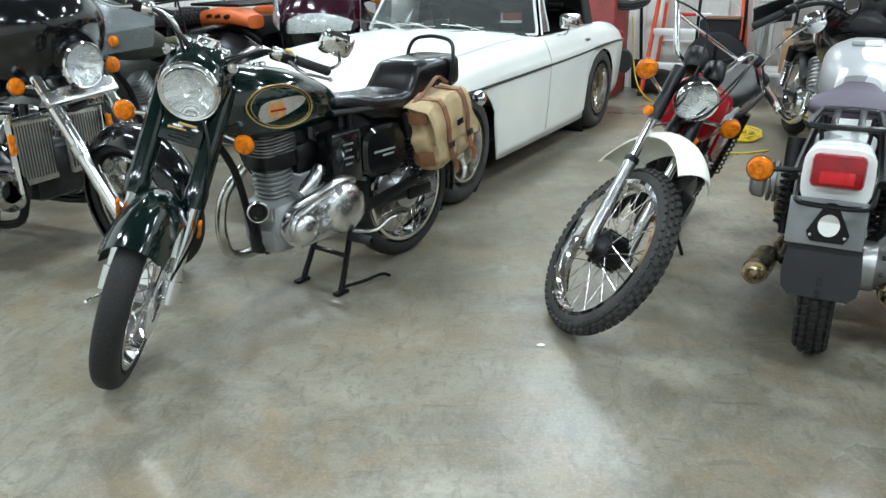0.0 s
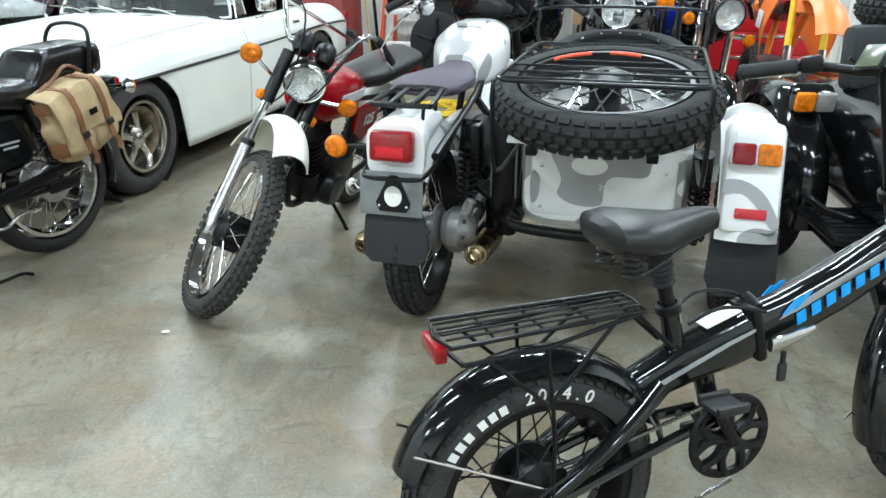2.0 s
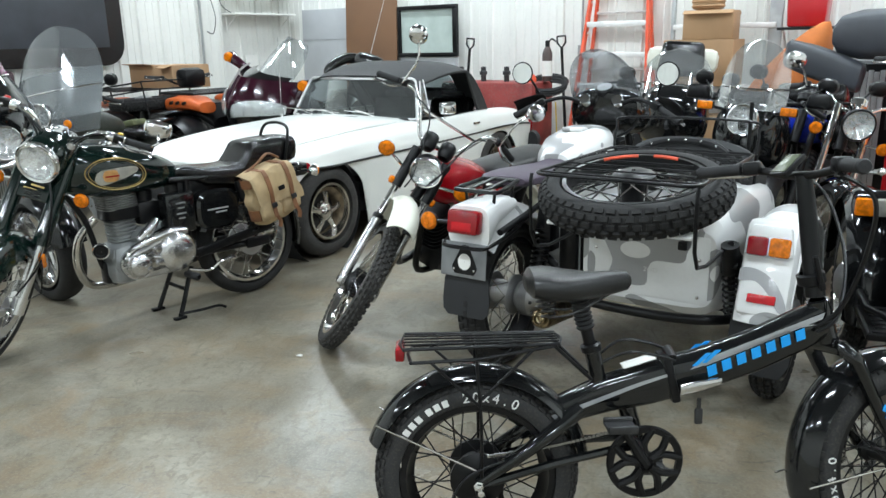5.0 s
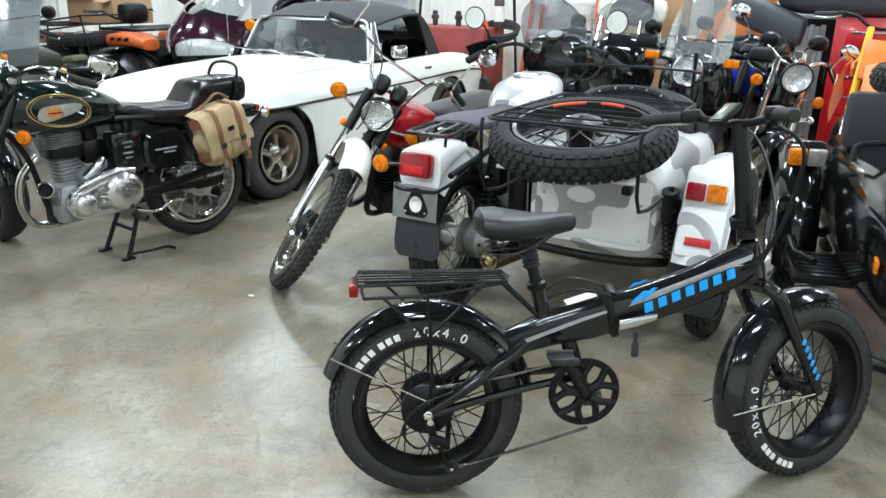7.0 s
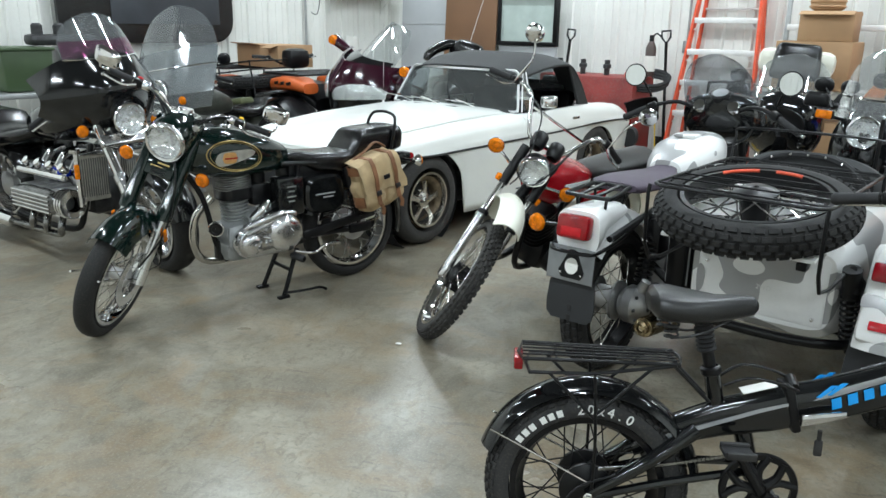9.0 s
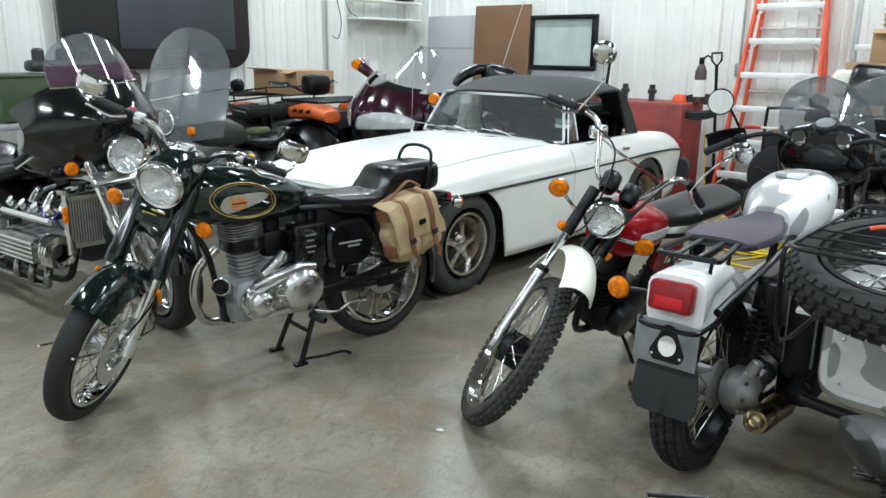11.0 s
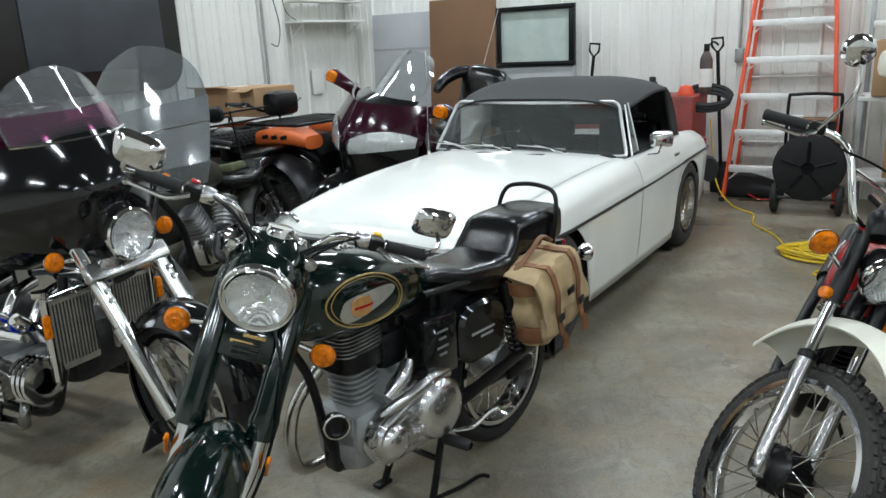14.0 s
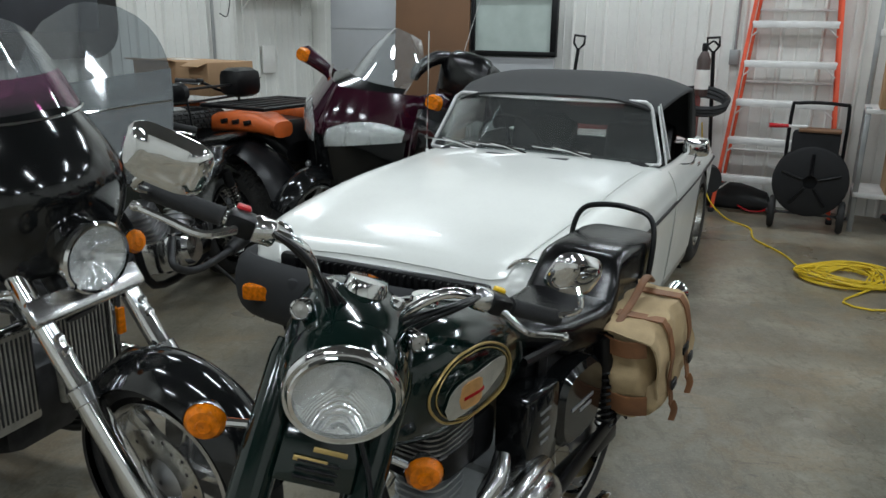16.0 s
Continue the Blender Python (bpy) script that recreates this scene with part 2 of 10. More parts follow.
STEPALU = mat("white_step_aluminium", (0.78, 0.77, 0.75), 0.45, 0.2, 0.1, 9, 0.08, 120)
SEATSKIN = mat("black_seat_cover", (0.006, 0.006, 0.0065), 0.4, 0, 0.2, 8, 0.15, 200)
for soft in (SEATSKIN, SATIN, GRIP, RED, AMBER):
    soft.node_tree.nodes["Principled BSDF"].inputs["Specular IOR Level"].default_value = 0.28
CARD = mat("cardboard", (0.42, 0.26, 0.14), 0.85, 0, 0.12, 3, 0.1, 80)
BROWN = mat("brown_board", (0.17, 0.085, 0.04), 0.7, 0, 0.1, 2, 0.06, 60)
GREYPANEL = mat("grey_panel", (0.4, 0.41, 0.42), 0.5, 0, 0.08, 2)
YELLOW = mat("yellow_cord", (0.75, 0.52, 0.02), 0.55, 0, 0.12, 30, 0.2, 300)
YPLASTIC = mat("yellow_fork_guard", (0.8, 0.5, 0.01), 0.35, 0, 0.1, 9)
BLUEPAINT = mat("blue_plastic", (0.01, 0.035, 0.5), 0.25, 0, 0.12, 5, coat=0.4)
REDCAB = mat("red_cabinet_paint", (0.5, 0.008, 0.015), 0.3, 0, 0.08, 3, coat=0.3)
REDRUST = mat("weathered_red_steel", (0.28, 0.035, 0.03), 0.55, 0, 0.3, 4, 0.1, 50, dirt=0.35)
NAVY = mat("dark_grey_plastic", (0.05, 0.055, 0.065), 0.5, 0, 0.15, 4, 0.1, 120)
GREYMETAL = mat("galvanised_grey", (0.42, 0.43, 0.43), 0.4, 0.6, 0.15, 7, 0.06, 60)
STEELGREY = mat("dull_grey_plate", (0.27, 0.28, 0.29), 0.45, 0.5, 0.2, 9, 0.06, 60)
OLIVE = mat("olive_cloth", (0.1, 0.11, 0.05), 0.85, 0, 0.3, 9, 0.3, 90)
FLAP = mat("mud_flap_rubber", (0.02, 0.021, 0.023), 0.7, 0, 0.2, 8, 0.08, 60)
CLEARLAMP = mat("clear_lamp_plastic", (0.34, 0.33, 0.3), 0.15, 0.3, 0.2, 40, 0.4, 90)
PAPER = mat("white_label", (0.78, 0.77, 0.73), 0.6, 0, 0.05, 9)
FINALLOY = mat("dusty_finned_alloy", (0.33, 0.33, 0.33), 0.34, 0.8, 0.3, 13, 0.12, 150)
FATRUBBER = mat("greyed_tyre_rubber", (0.021, 0.021, 0.0215), 0.75, 0, 0.3, 9, 0.25, 150, dirt=0.22)
CAMOWHITE = mat("white_camouflage_base", (0.84, 0.84, 0.83), 0.32, 0, 0.04, 4, coat=0.3, dirt=0.04)
CAMOGREY = mat("grey_camouflage_patch", (0.36, 0.36, 0.365), 0.34, 0, 0.08, 5, coat=0.2)
SADDLE = mat("greyed_saddle_skin", (0.01, 0.01, 0.0105), 0.36, 0, 0.25, 9, 0.2, 240)
REFLECTOR = mat("bright_red_reflector", (0.55, 0.006, 0.014), 0.15, 0, 0.1, 40, 0.4, 260)
QUADORANGE = mat("weathered_orange_plastic", (0.6, 0.115, 0.018), 0.45, 0, 0.2, 7, dirt=0.15)
DARKINT = mat("dark_interior", (0.011, 0.011, 0.012), 0.85, 0, 0.3, 8)
LIME = mat("display_glass", (0.1, 0.115, 0.075), 0.2, 0, 0.1, 5)


# ---- mesh helpers ----
def V(*a):
    return Vector(a)


def smooth_line(pts, k=5, closed=False):
    pts = [Vector(p) for p in pts]
    n, out = len(pts), []
    for i in range(n if closed else n - 1):
        p = [pts[(i + j) % n] if closed else pts[min(max(i + j, 0), n - 1)] for j in (-1, 0, 1, 2)]
        for s in range(k):
            t = s / k
            out.append(0.5 * (2 * p[1] + (p[2] - p[0]) * t + (2 * p[0] - 5 * p[1] + 4 * p[2] - p[3]) * t * t + (3 * p[1] - p[0] - 3 * p[2] + p[3]) * t ** 3))
    if not closed:
        out.append(pts[-1])
    return out


def loft(bm, rings, cap=True, around=True, along=False):
    vs = [[bm.verts.new(p) for p in r] for r in rings]
    n = len(vs[0])
    for i in range(len(vs) if along else len(vs) - 1):
        a, b = vs[i], vs[(i + 1) % len(vs)]
        for j in range(n if around else n - 1):
            k = (j + 1) % n
            bm.faces.new((a[j], a[k], b[k], b[j]))
    if cap and around and not along:
        bm.faces.new(vs[0][::-1])
        bm.faces.new(vs[-1])
    return bm


def tube(bm, pts, r, n=8, k=0, closed=False, flat=1.0):
    """A round bar along a line; k: smoothing steps; r: a radius, or one for each point given."""
    radii = r if isinstance(r, (list, tuple)) else [r] * len(pts)
    src = [Vector(p) for p in pts]
    if k:
        line = smooth_line(src, k, closed)
        m = len(line) - 1 if not closed else len(line)
        radii = [radii[min(int(i / k), len(radii) - 1)] * (1 - i / k % 1) + radii[min(int(i / k) + 1, len(radii) - 1)] * (i / k % 1) for i in range(len(line))]
    else:
        line = src
    up, rings = None, []
    for i, p in enumerate(line):
        if closed:
            d = line[(i + 1) % len(line)] - line[i - 1]
        else:
            d = line[min(i + 1, len(line) - 1)] - line[max(i - 1, 0)]
        d.normalize()
        if up is None:
            up = d.orthogonal().normalized() if abs(d.z) > 0.9 else d.cross(V(0, 0, 1)).cross(d).normalized()
        up = (up - d * up.dot(d)).normalized()
        side = d.cross(up)
        rings.append([p + radii[i] * (math.cos(a) * side + flat * math.sin(a) * up) for a in (2 * math.pi * j / n for j in range(n))])
    return loft(bm, rings, True, True, closed)


def lathe(bm, prof, o=(0, 0, 0), d=(0, 1, 0), n=32, closed=False):
    """Turns a profile of (radius, way along d) about the line from o."""
    o, d = Vector(o), Vector(d).normalized()
    a = d.orthogonal().normalized()
    b = d.cross(a)
    rings = []
    for i in range(n):
        w = a * math.cos(2 * math.pi * i / n) + b * math.sin(2 * math.pi * i / n)
        rings.append([o + d * h + w * max(r, 1e-4) for r, h in prof])
    return loft(bm, rings, False, closed, True)


def rbox(bm, c, size, bev=0.0, m=None, taper=(1, 1), seg=2):
    """A box with rounded edges. taper scales its top across x and y."""
    t = bmesh.new()
    bmesh.ops.create_cube(t, size=1)
    for v in t.verts:
        s = v.co.z > 0
        v.co = V(v.co.x * size[0] * (taper[0] if s else 1), v.co.y * size[1] * (taper[1] if s else 1), v.co.z * size[2])
    if bev:
        bmesh.ops.bevel(t, geom=t.edges[:], offset=min(bev, 0.49 * min(size)), segments=seg, profile=0.5, affect="EDGES")
    t.transform(Matrix.Translation(c) @ (m or Matrix()))
    return join(bm, t)


def join(bm, t):
    me = bpy.data.meshes.new("tmp")
    t.to_mesh(me)
    t.free()
    bm.from_mesh(me)
    bpy.data.meshes.remove(me)
    return bm


def oval(c, a, b, u=(0, 1, 0), w=(0, 0, 1), p=2.4, n=20):
    """A ring: a superellipse round c, a along u and b along w."""
    c, u, w, out = Vector(c), Vector(u), Vector(w), []
    for i in range(n):
        t = 2 * math.pi * i / n
        x, y = math.cos(t), math.sin(t)
        out.append(c + u * a * math.copysign(abs(x) ** (2 / p), x) + w * b * math.copysign(abs(y) ** (2 / p), y))
    return out


def plate(bm, outline, depth):
    """A flat plate with the outline given, and depth as a vector."""
    return loft(bm, [[Vector(p) for p in outline], [Vector(p) + Vector(depth) for p in outline]])


def mudguard(bm, c, r, w, a0, a1, drop=0.04, thick=0.004, n=20, m=8, ry=None, lift=0.0):
    """A fender about a wheel's centre from angle a0 to a1 (0: ahead, 90: up)."""
    rings = []
    for i in range(n + 1):
        t = i / n
        a = radians(a0 + (a1 - a0) * t)
        rr = r + lift * abs(2 * t - 1) ** 2
        ring = []
        for s in (0, 1):
            for j in range(m + 1):
                q = (2 * j / m - 1) * (1 - 2 * s)
                rad = rr - drop * abs(q) ** 2.4 - s * thick
                ring.append(V(c[0] + rad * math.cos(a), c[1] + q * (w / 2 - s * thick), c[2] + rad * math.sin(a)))
        rings.append(ring)
    return loft(bm, rings)


def part(name, bm, material, parent=None, label="", m=None, angle=38):
    if m is not None:
        bm.transform(m)
    bmesh.ops.recalc_face_normals(bm, faces=bm.faces[:])
    me = bpy.data.meshes.new(name)
    bm.to_mesh(me)
    bm.free()
    me.polygons.foreach_set("use_smooth", [True] * len(me.polygons))
    me.set_sharp_from_angle(angle=radians(angle))
    me.materials.append(material)
    ob = new(name, me)
    if parent is not None:
        ob.parent = parent
    if label:
        ob["label"] = label
    return ob


def thing(name, label, category, m=None, group=""):
    ob = new(name)
    ob.empty_display_size = 0.1
    if m is not None:
        ob.matrix_world = m
    return tagged(ob, label, category, group)


def B():
    return bmesh.new()


def heading(x, y, yaw, lean=0.0, z=0.0):
    """The pose of a vehicle whose rear wheel stands at x, y: x ahead, y to its left; lean: degrees to its left."""
    return pose(x, y, z, 0, 0, yaw) @ pose(0, 0, 0, -lean, 0, 0)


def steering(pt, rake, turn):
    """The turn of a fork about its raked axis through pt."""
    ax = V(-math.sin(radians(rake)), 0, math.cos(radians(rake)))
    return Matrix.Translation(pt) @ Matrix.Rotation(radians(turn), 4, ax) @ Matrix.Translation(-Vector(pt))


def wheel(parent, name, c, r, w, rim, m=None, spokes=36, hub=(0.05, 0.12), rimmat=None, hubmat=None, tread="road", tyre=None, spokemat=None, disc=0.0, cast=0, dside=1, spoke_r=0.0022, deep=0.0):
    """Rim with tyre, hub and spokes under it; c its centre, the axle along y."""
    rimmat, hubmat, spokemat = rimmat or CHROME, hubmat or ALLOY, spokemat or WORN
    rw = w * 0.42
    b = B()
    lathe(b, [(rim + 0.012, -rw), (rim + 0.012, -rw - 0.004), (rim - 0.004, -rw - 0.004), (rim - 0.010, -rw * 0.5), (rim - 0.02 - deep, 0), (rim - 0.010, rw * 0.5), (rim - 0.004, rw + 0.004), (rim + 0.012, rw + 0.004), (rim + 0.012, rw), (rim - 0.004, 0)], c, n=48, closed=True)
    wh = part(name, b, rimmat, parent, m=m)
    b = B()
    prof = []
    for i in range(15):
        a = -0.62 * math.pi + 1.24 * math.pi * i / 14
        h = (r - rim) / 2
        prof.append((rim + h * (1.0 + math.cos(a)) - 0.002 - (0.01 if tread != "road" else 0), w / 2 * (1.08 if tread == "fat" else 1.0) * math.copysign(abs(math.sin(a)) ** 0.85, math.sin(a))))
    lathe(b, prof, c, n=56, closed=True)
    part("tyre", b, tyre or RUBBER, wh, m=m)
    if tread != "road":
        b = B()
        rows = {"knob": 5, "fat": 7, "block": 5}[tread]
        cnt = {"knob": 58, "fat": 60, "block": 50}[tread]
        for i in range(cnt):
            for j in range(rows):
                q = (2 * j / (rows - 1) - 1)
                a = 2 * math.pi * (i + (0.5 if j % 2 else 0)) / cnt
                tilt = q * 0.95
                h = (r - rim) / 2
                rad = rim + h * (1 + math.cos(tilt)) - 0.002
                sx, sy = 2 * math.pi * r / cnt * (0.72 if tread == "block" else 0.66), w / rows * (0.86 if tread == "block" else 0.76)
                mm = Matrix.Translation(c) @ Matrix.Rotation(-a, 4, "Y") @ Matrix.Translation((rad - 0.008, w / 2 * math.sin(tilt) * 0.98, 0)) @ Matrix.Rotation(tilt, 4, "Z")
                vs = [b.verts.new(mm @ V(x, y * sy / 2 * (0.86 if x > 0 else 1), z * sx / 2 * (0.86 if x > 0 else 1))) for x in (-0.006, {"knob": 0.009, "block": 0.0085, "fat": 0.007}[tread]) for y, z in ((-1, -1), (1, -1), (1, 1), (-1, 1))]
                b.faces.new(vs[4:])
                for k in range(4):
                    b.faces.new((vs[k], vs[(k + 1) % 4], vs[4 + (k + 1) % 4], vs[4 + k]))
        part("tread", b, tyre or RUBBER, wh, m=m, angle=20)
    b = B()
    hr, hw = hub
    lathe(b, [(0.008, -hw / 2 - 0.02), (hr * 0.6, -hw / 2 - 0.015), (hr, -hw / 2), (hr, -hw / 2 + 0.012), (hr * 0.62, -hw / 2 + 0.02), (hr * 0.62, hw / 2 - 0.02), (hr, hw / 2 - 0.012), (hr, hw / 2), (hr * 0.6, hw / 2 + 0.015), (0.008, hw / 2 + 0.02)], c, n=24)
    part("hub", b, hubmat, wh, m=m)
    b = B()
    if cast:
        for i in range(cast):
            a = 2 * math.pi * i / cast
            d = V(math.cos(a), 0, math.sin(a))
            s = V(-math.sin(a), 0, math.cos(a))
            p0, p1 = Vector(c) + d * hr * 0.6, Vector(c) + d * (rim - 0.004)
            loft(b, [oval(p0, 0.03, 0.018, s, (0, 1, 0), 3, 8), oval((p0 + p1) / 2, 0.02, 0.014, s, (0, 1, 0), 3, 8), oval(p1, 0.03, 0.02, s, (0, 1, 0), 3, 8)])
        part("wheel_spokes", b, rimmat, wh, m=m)
    else:
        for i in range(spokes):
            a = 2 * math.pi * i / spokes
            side = 1 if i % 2 else -1
            off = (0.55 if (i // 2) % 2 else -0.55)
            p0 = Vector(c) + V(hr * 0.96 * math.cos(a + off), side * (hw / 2 - 0.008), hr * 0.96 * math.sin(a + off))
            p1 = Vector(c) + V((rim - 0.006) * math.cos(a), side * 0.006, (rim - 0.006) * math.sin(a))
            tube(b, [p0, p1], spoke_r, 5)
        part("spokes", b, spokemat, wh, m=m)
    if disc:
        b = B()
        y = dside * (hw / 2 + 0.02)
        lathe(b, [(disc * 0.62, y), (disc, y), (disc, y + 0.005), (disc * 0.62, y + 0.005)], c, n=40, closed=True)
        part("brake_disc", b, POLISH, wh, m=m)
    return wh


def headlamp(parent, c, d, r, m=None, shell=None, depth=0.13, name="headlamp", rim=None):
    """Shell, chrome ring, silver bowl and glass; d points out of the lamp."""
    d = Vector(d).normalized()
    b = B()
    lathe(b, [(0.001, -depth), (r * 0.5, -depth * 0.93), (r * 0.85, -depth * 0.6), (r * 0.99, -0.01), (r * 0.99, 0)], c, d, 32)
    h = part(name, b, shell or CHROME, parent, m=m)
    b = B()
    lathe(b, [(r * 0.98, -0.014), (r * 1.05, -0.012), (r * 1.06, 0.004), (r * 1.0, 0.012), (r * 0.93, 0.010), (r * 0.93, -0.005)], c, d, 40, True)
    part("lamp_ring", b, rim or CHROME, h, m=m)
    b = B()
    lathe(b, [(0.001, -r * 0.5), (r * 0.3, -r * 0.46), (r * 0.7, -r * 0.22), (r * 0.95, 0.0)], c, d, 32)
    lathe(b, [(0.001, -r * 0.14), (r * 0.14, -r * 0.16), (r * 0.16, -r * 0.45)], c, d, 16)
    part("reflector", b, PRISM, h, m=m)
    b = B()
    lathe(b, [(0.001, r * 0.2), (r * 0.4, r * 0.165), (r * 0.75, r * 0.08), (r * 0.94, 0.0)], c, d, 32)
    part("lens", b, LENS, h, m=m)
    return h


def blinker(parent, base, c, d, r=0.035, m=None, stem=None, body=None, lens=None, name="indicator"):
    """A round lamp on a stem from base to c; d points out of the lens."""
    b = B()
    tube(b, [base, c], 0.008, 8)
    d = Vector(d).normalized()
    lathe(b, [(0.001, -r * 1.0), (r * 0.6, -r * 0.85), (r * 0.95, -r * 0.2), (r * 1.04, 0.0), (r * 1.04, r * 0.12)], c, d, 24)
    i = part(name, b, body or SATIN, parent, m=m)
    b = B()
    lathe(b, [(0.001, r * 0.62), (r * 0.3, r * 0.6), (r * 0.34, r * 0.66), (r * 0.4, r * 0.57), (r * 0.75, r * 0.5), (r * 0.96, r * 0.22), (r * 1.0, 0.0)], c, d, 24)
    part("lens", b, lens or AMBER, i, m=m)
    return i


def mirror(parent, base, c, d, w=0.07, h=0.045, m=None, bend=None, rod=None, shell=None, p=2.6):
    b = B()
    mid = bend or (Vector(base) + Vector(c)) / 2 + V(0, 0, 0.02)
    tube(b, [base, mid, c], 0.006, 8, 5)
    mi = part("mirror", b, rod or CHROME, parent, m=m)
    d = Vector(d).normalized()
    u = d.cross(V(0, 0, 1)).normalized()
    k = u.cross(d).normalized()
    c = Vector(c)
    b = B()
    loft(b, [oval(c - d * 0.028, w * 0.45, h * 0.45, u, k, p), oval(c - d * 0.02, w * 0.8, h * 0.8, u, k, p), oval(c, w, h, u, k, p), oval(c + d * 0.004, w, h, u, k, p), oval(c + d * 0.004, w * 0.92, h * 0.9, u, k, p)], True)
    part("mirror_shell", b, shell or CHROME, mi, m=m)
    b = B()
    loft(b, [oval(c + d * 0.0045, w * 0.92, h * 0.9, u, k, p), oval(c + d * 0.0065, w * 0.91, h * 0.89, u, k, p)])
    part("mirror_glass", b, MIRROR, mi, m=m)
    return mi


def spring(bm, a, b_, r, turns=9, wire=0.006):
    a, b_ = Vector(a), Vector(b_)
    d = (b_ - a).normalized()
    u = d.orthogonal().normalized()
    w = d.cross(u)
    pts = [a + (b_ - a) * (i / (turns * 10)) + r * (u * math.cos(i * math.pi / 5) + w * math.sin(i * math.pi / 5)) for i in range(turns * 10 + 1)]
    return tube(bm, pts, wire, 5)


def damper(parent, a, b_, r=0.03, m=None, sm=None, body=None):
    d = B()
    tube(d, [a, b_], r * 0.45, 10)
    tube(d, [Vector(a).lerp(Vector(b_), 0.0), Vector(a).lerp(Vector(b_), 0.32)], r * 1.05, 14)
    dm = part("damper", d, body or SATIN, parent, m=m)
    d = B()
    spring(d, Vector(a).lerp(Vector(b_), 0.3), Vector(a).lerp(Vector(b_), 0.92), r, 9, r * 0.17)
    part("spring", d, sm or CHROME, dm, m=m)
    return dm


def finned(bm, c, w, l, h, n, up=(0, 0, 1), p=3.0, fin=0.007):
    """A cylinder block: a core with n fins stacked along up."""
    up = Vector(up).normalized()
    u = up.cross(V(0, 1, 0)).normalized()
    c = Vector(c)
    rings = [oval(c, l * 0.38, w * 0.38, u, (0, 1, 0), p, 20)]
    for i in range(n):
        q = c + up * (h * (i + 0.5) / n)
        for s, k in ((-0.5, 0.38), (-0.5, 0.5), (0.5, 0.5), (0.5, 0.38)):
            rings.append(oval(q + up * fin * s, l * k, w * k, u, (0, 1, 0), p, 20))
    rings.append(oval(c + up * h, l * 0.38, w * 0.38, u, (0, 1, 0), p, 20))
    return loft(bm, rings)


def shell(bm, fn, nu, nv, thick):
    """A curved sheet fn(u, v), u and v from 0 to 1, with thickness."""
    g = [[Vector(fn(i / nu, j / nv)) for j in range(nv + 1)] for i in range(nu + 1)]

    def nrm(i, j):
        a = g[min(i + 1, nu)][j] - g[max(i - 1, 0)][j]
        b = g[i][min(j + 1, nv)] - g[i][max(j - 1, 0)]
        c = a.cross(b)
        return c.normalized() if c.length > 1e-9 else V(0, 0, 1)
    top = [[bm.verts.new(g[i][j]) for j in range(nv + 1)] for i in range(nu + 1)]
    low = [[bm.verts.new(g[i][j] - nrm(i, j) * thick) for j in range(nv + 1)] for i in range(nu + 1)]
    for i in range(nu):
        for j in range(nv):
            bm.faces.new((top[i][j], top[i + 1][j], top[i + 1][j + 1], top[i][j + 1]))
            bm.faces.new((low[i][j], low[i][j + 1], low[i + 1][j + 1], low[i + 1][j]))
    for j in range(nv):
        bm.faces.new((top[0][j], top[0][j + 1], low[0][j + 1], low[0][j]))
        bm.faces.new((top[nu][j + 1], top[nu][j], low[nu][j], low[nu][j + 1]))
    for i in range(nu):
        bm.faces.new((top[i + 1][0], top[i][0], low[i][0], low[i + 1][0]))
        bm.faces.new((top[i][nv], top[i + 1][nv], low[i + 1][nv], low[i][nv]))
    return bm


def seat_loft(bm, rows, p=3.0, n=20):
    """A seat from rows of (x, half width, top z, thickness)."""
    return loft(bm, [oval((x, 0, z - t / 2), w, t / 2, (0, 1, 0), (0, 0, 1), p, n) for x, w, z, t in rows])
# ---- the hall ----
def room_part(name, bm, material, kind="structure", label="", category=""):
    ob = part(name, bm, material, None, m=ROOM)
    return tagged(ob, label, category, "", kind)


W_L, W_B, W_R, W_F = -6.5, 8.35, 5.6, -5.2


def ribbed_wall(name, a, b, out, label):
    """A steel-clad wall between two plan points with standing ribs; out points into the hall."""
    a, b, out = V(*a, 0), V(*b, 0), V(*out, 0)
    d = (b - a).normalized()
    n = int((b - a).length / 0.305)
    prof = []
    for i in range(n):
        s = (b - a).length * i / n
        for ds, h in ((0.0, 0.0), (0.09, 0.0), (0.096, 0.006), (0.104, 0.006), (0.11, 0.0), (0.19, 0.0), (0.196, 0.006), (0.204, 0.006), (0.21, 0), (0.268, 0.0), (0.28, 0.026), (0.295, 0.026)):
            prof.append(a + d * (s + ds) + out * h)
    prof.append(b)
    bm = B()
    loft(bm, [[p + V(0, 0, z) for p in prof] + [b - out * 0.12 + V(0, 0, z), a - out * 0.12 + V(0, 0, z)] for z in (0, CEILING)])
    return room_part(name, bm, WALL, label=label, category="wall")


ribbed_wall("wall_north", (W_L, W_B), (W_R, W_B), (0, -1), "white ribbed steel cladding wall behind the parked vehicles")
ribbed_wall("wall_west", (W_L, W_F), (W_L, W_B), (1, 0), "white ribbed steel cladding side wall with shelf")
ribbed_wall("wall_east", (W_R, W_B), (W_R, W_F), (-1, 0), "white ribbed steel cladding side wall")
ribbed_wall("wall_south", (W_R, W_F), (W_L, W_F), (0, 1), "white ribbed steel cladding wall closing the hall")
# the unseen ceiling, coloured dark so that black paint mirrors less of it
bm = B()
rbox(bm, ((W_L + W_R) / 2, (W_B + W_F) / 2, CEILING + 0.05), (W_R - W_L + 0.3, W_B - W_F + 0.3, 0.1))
room_part("ceiling", bm, CEIL, label="plain dark grey hall ceiling", category="ceiling")
bm = B()
rbox(bm, ((W_L + W_R) / 2, (W_B + W_F) / 2, -0.05), (W_R - W_L + 0.3, W_B - W_F + 0.3, 0.1))
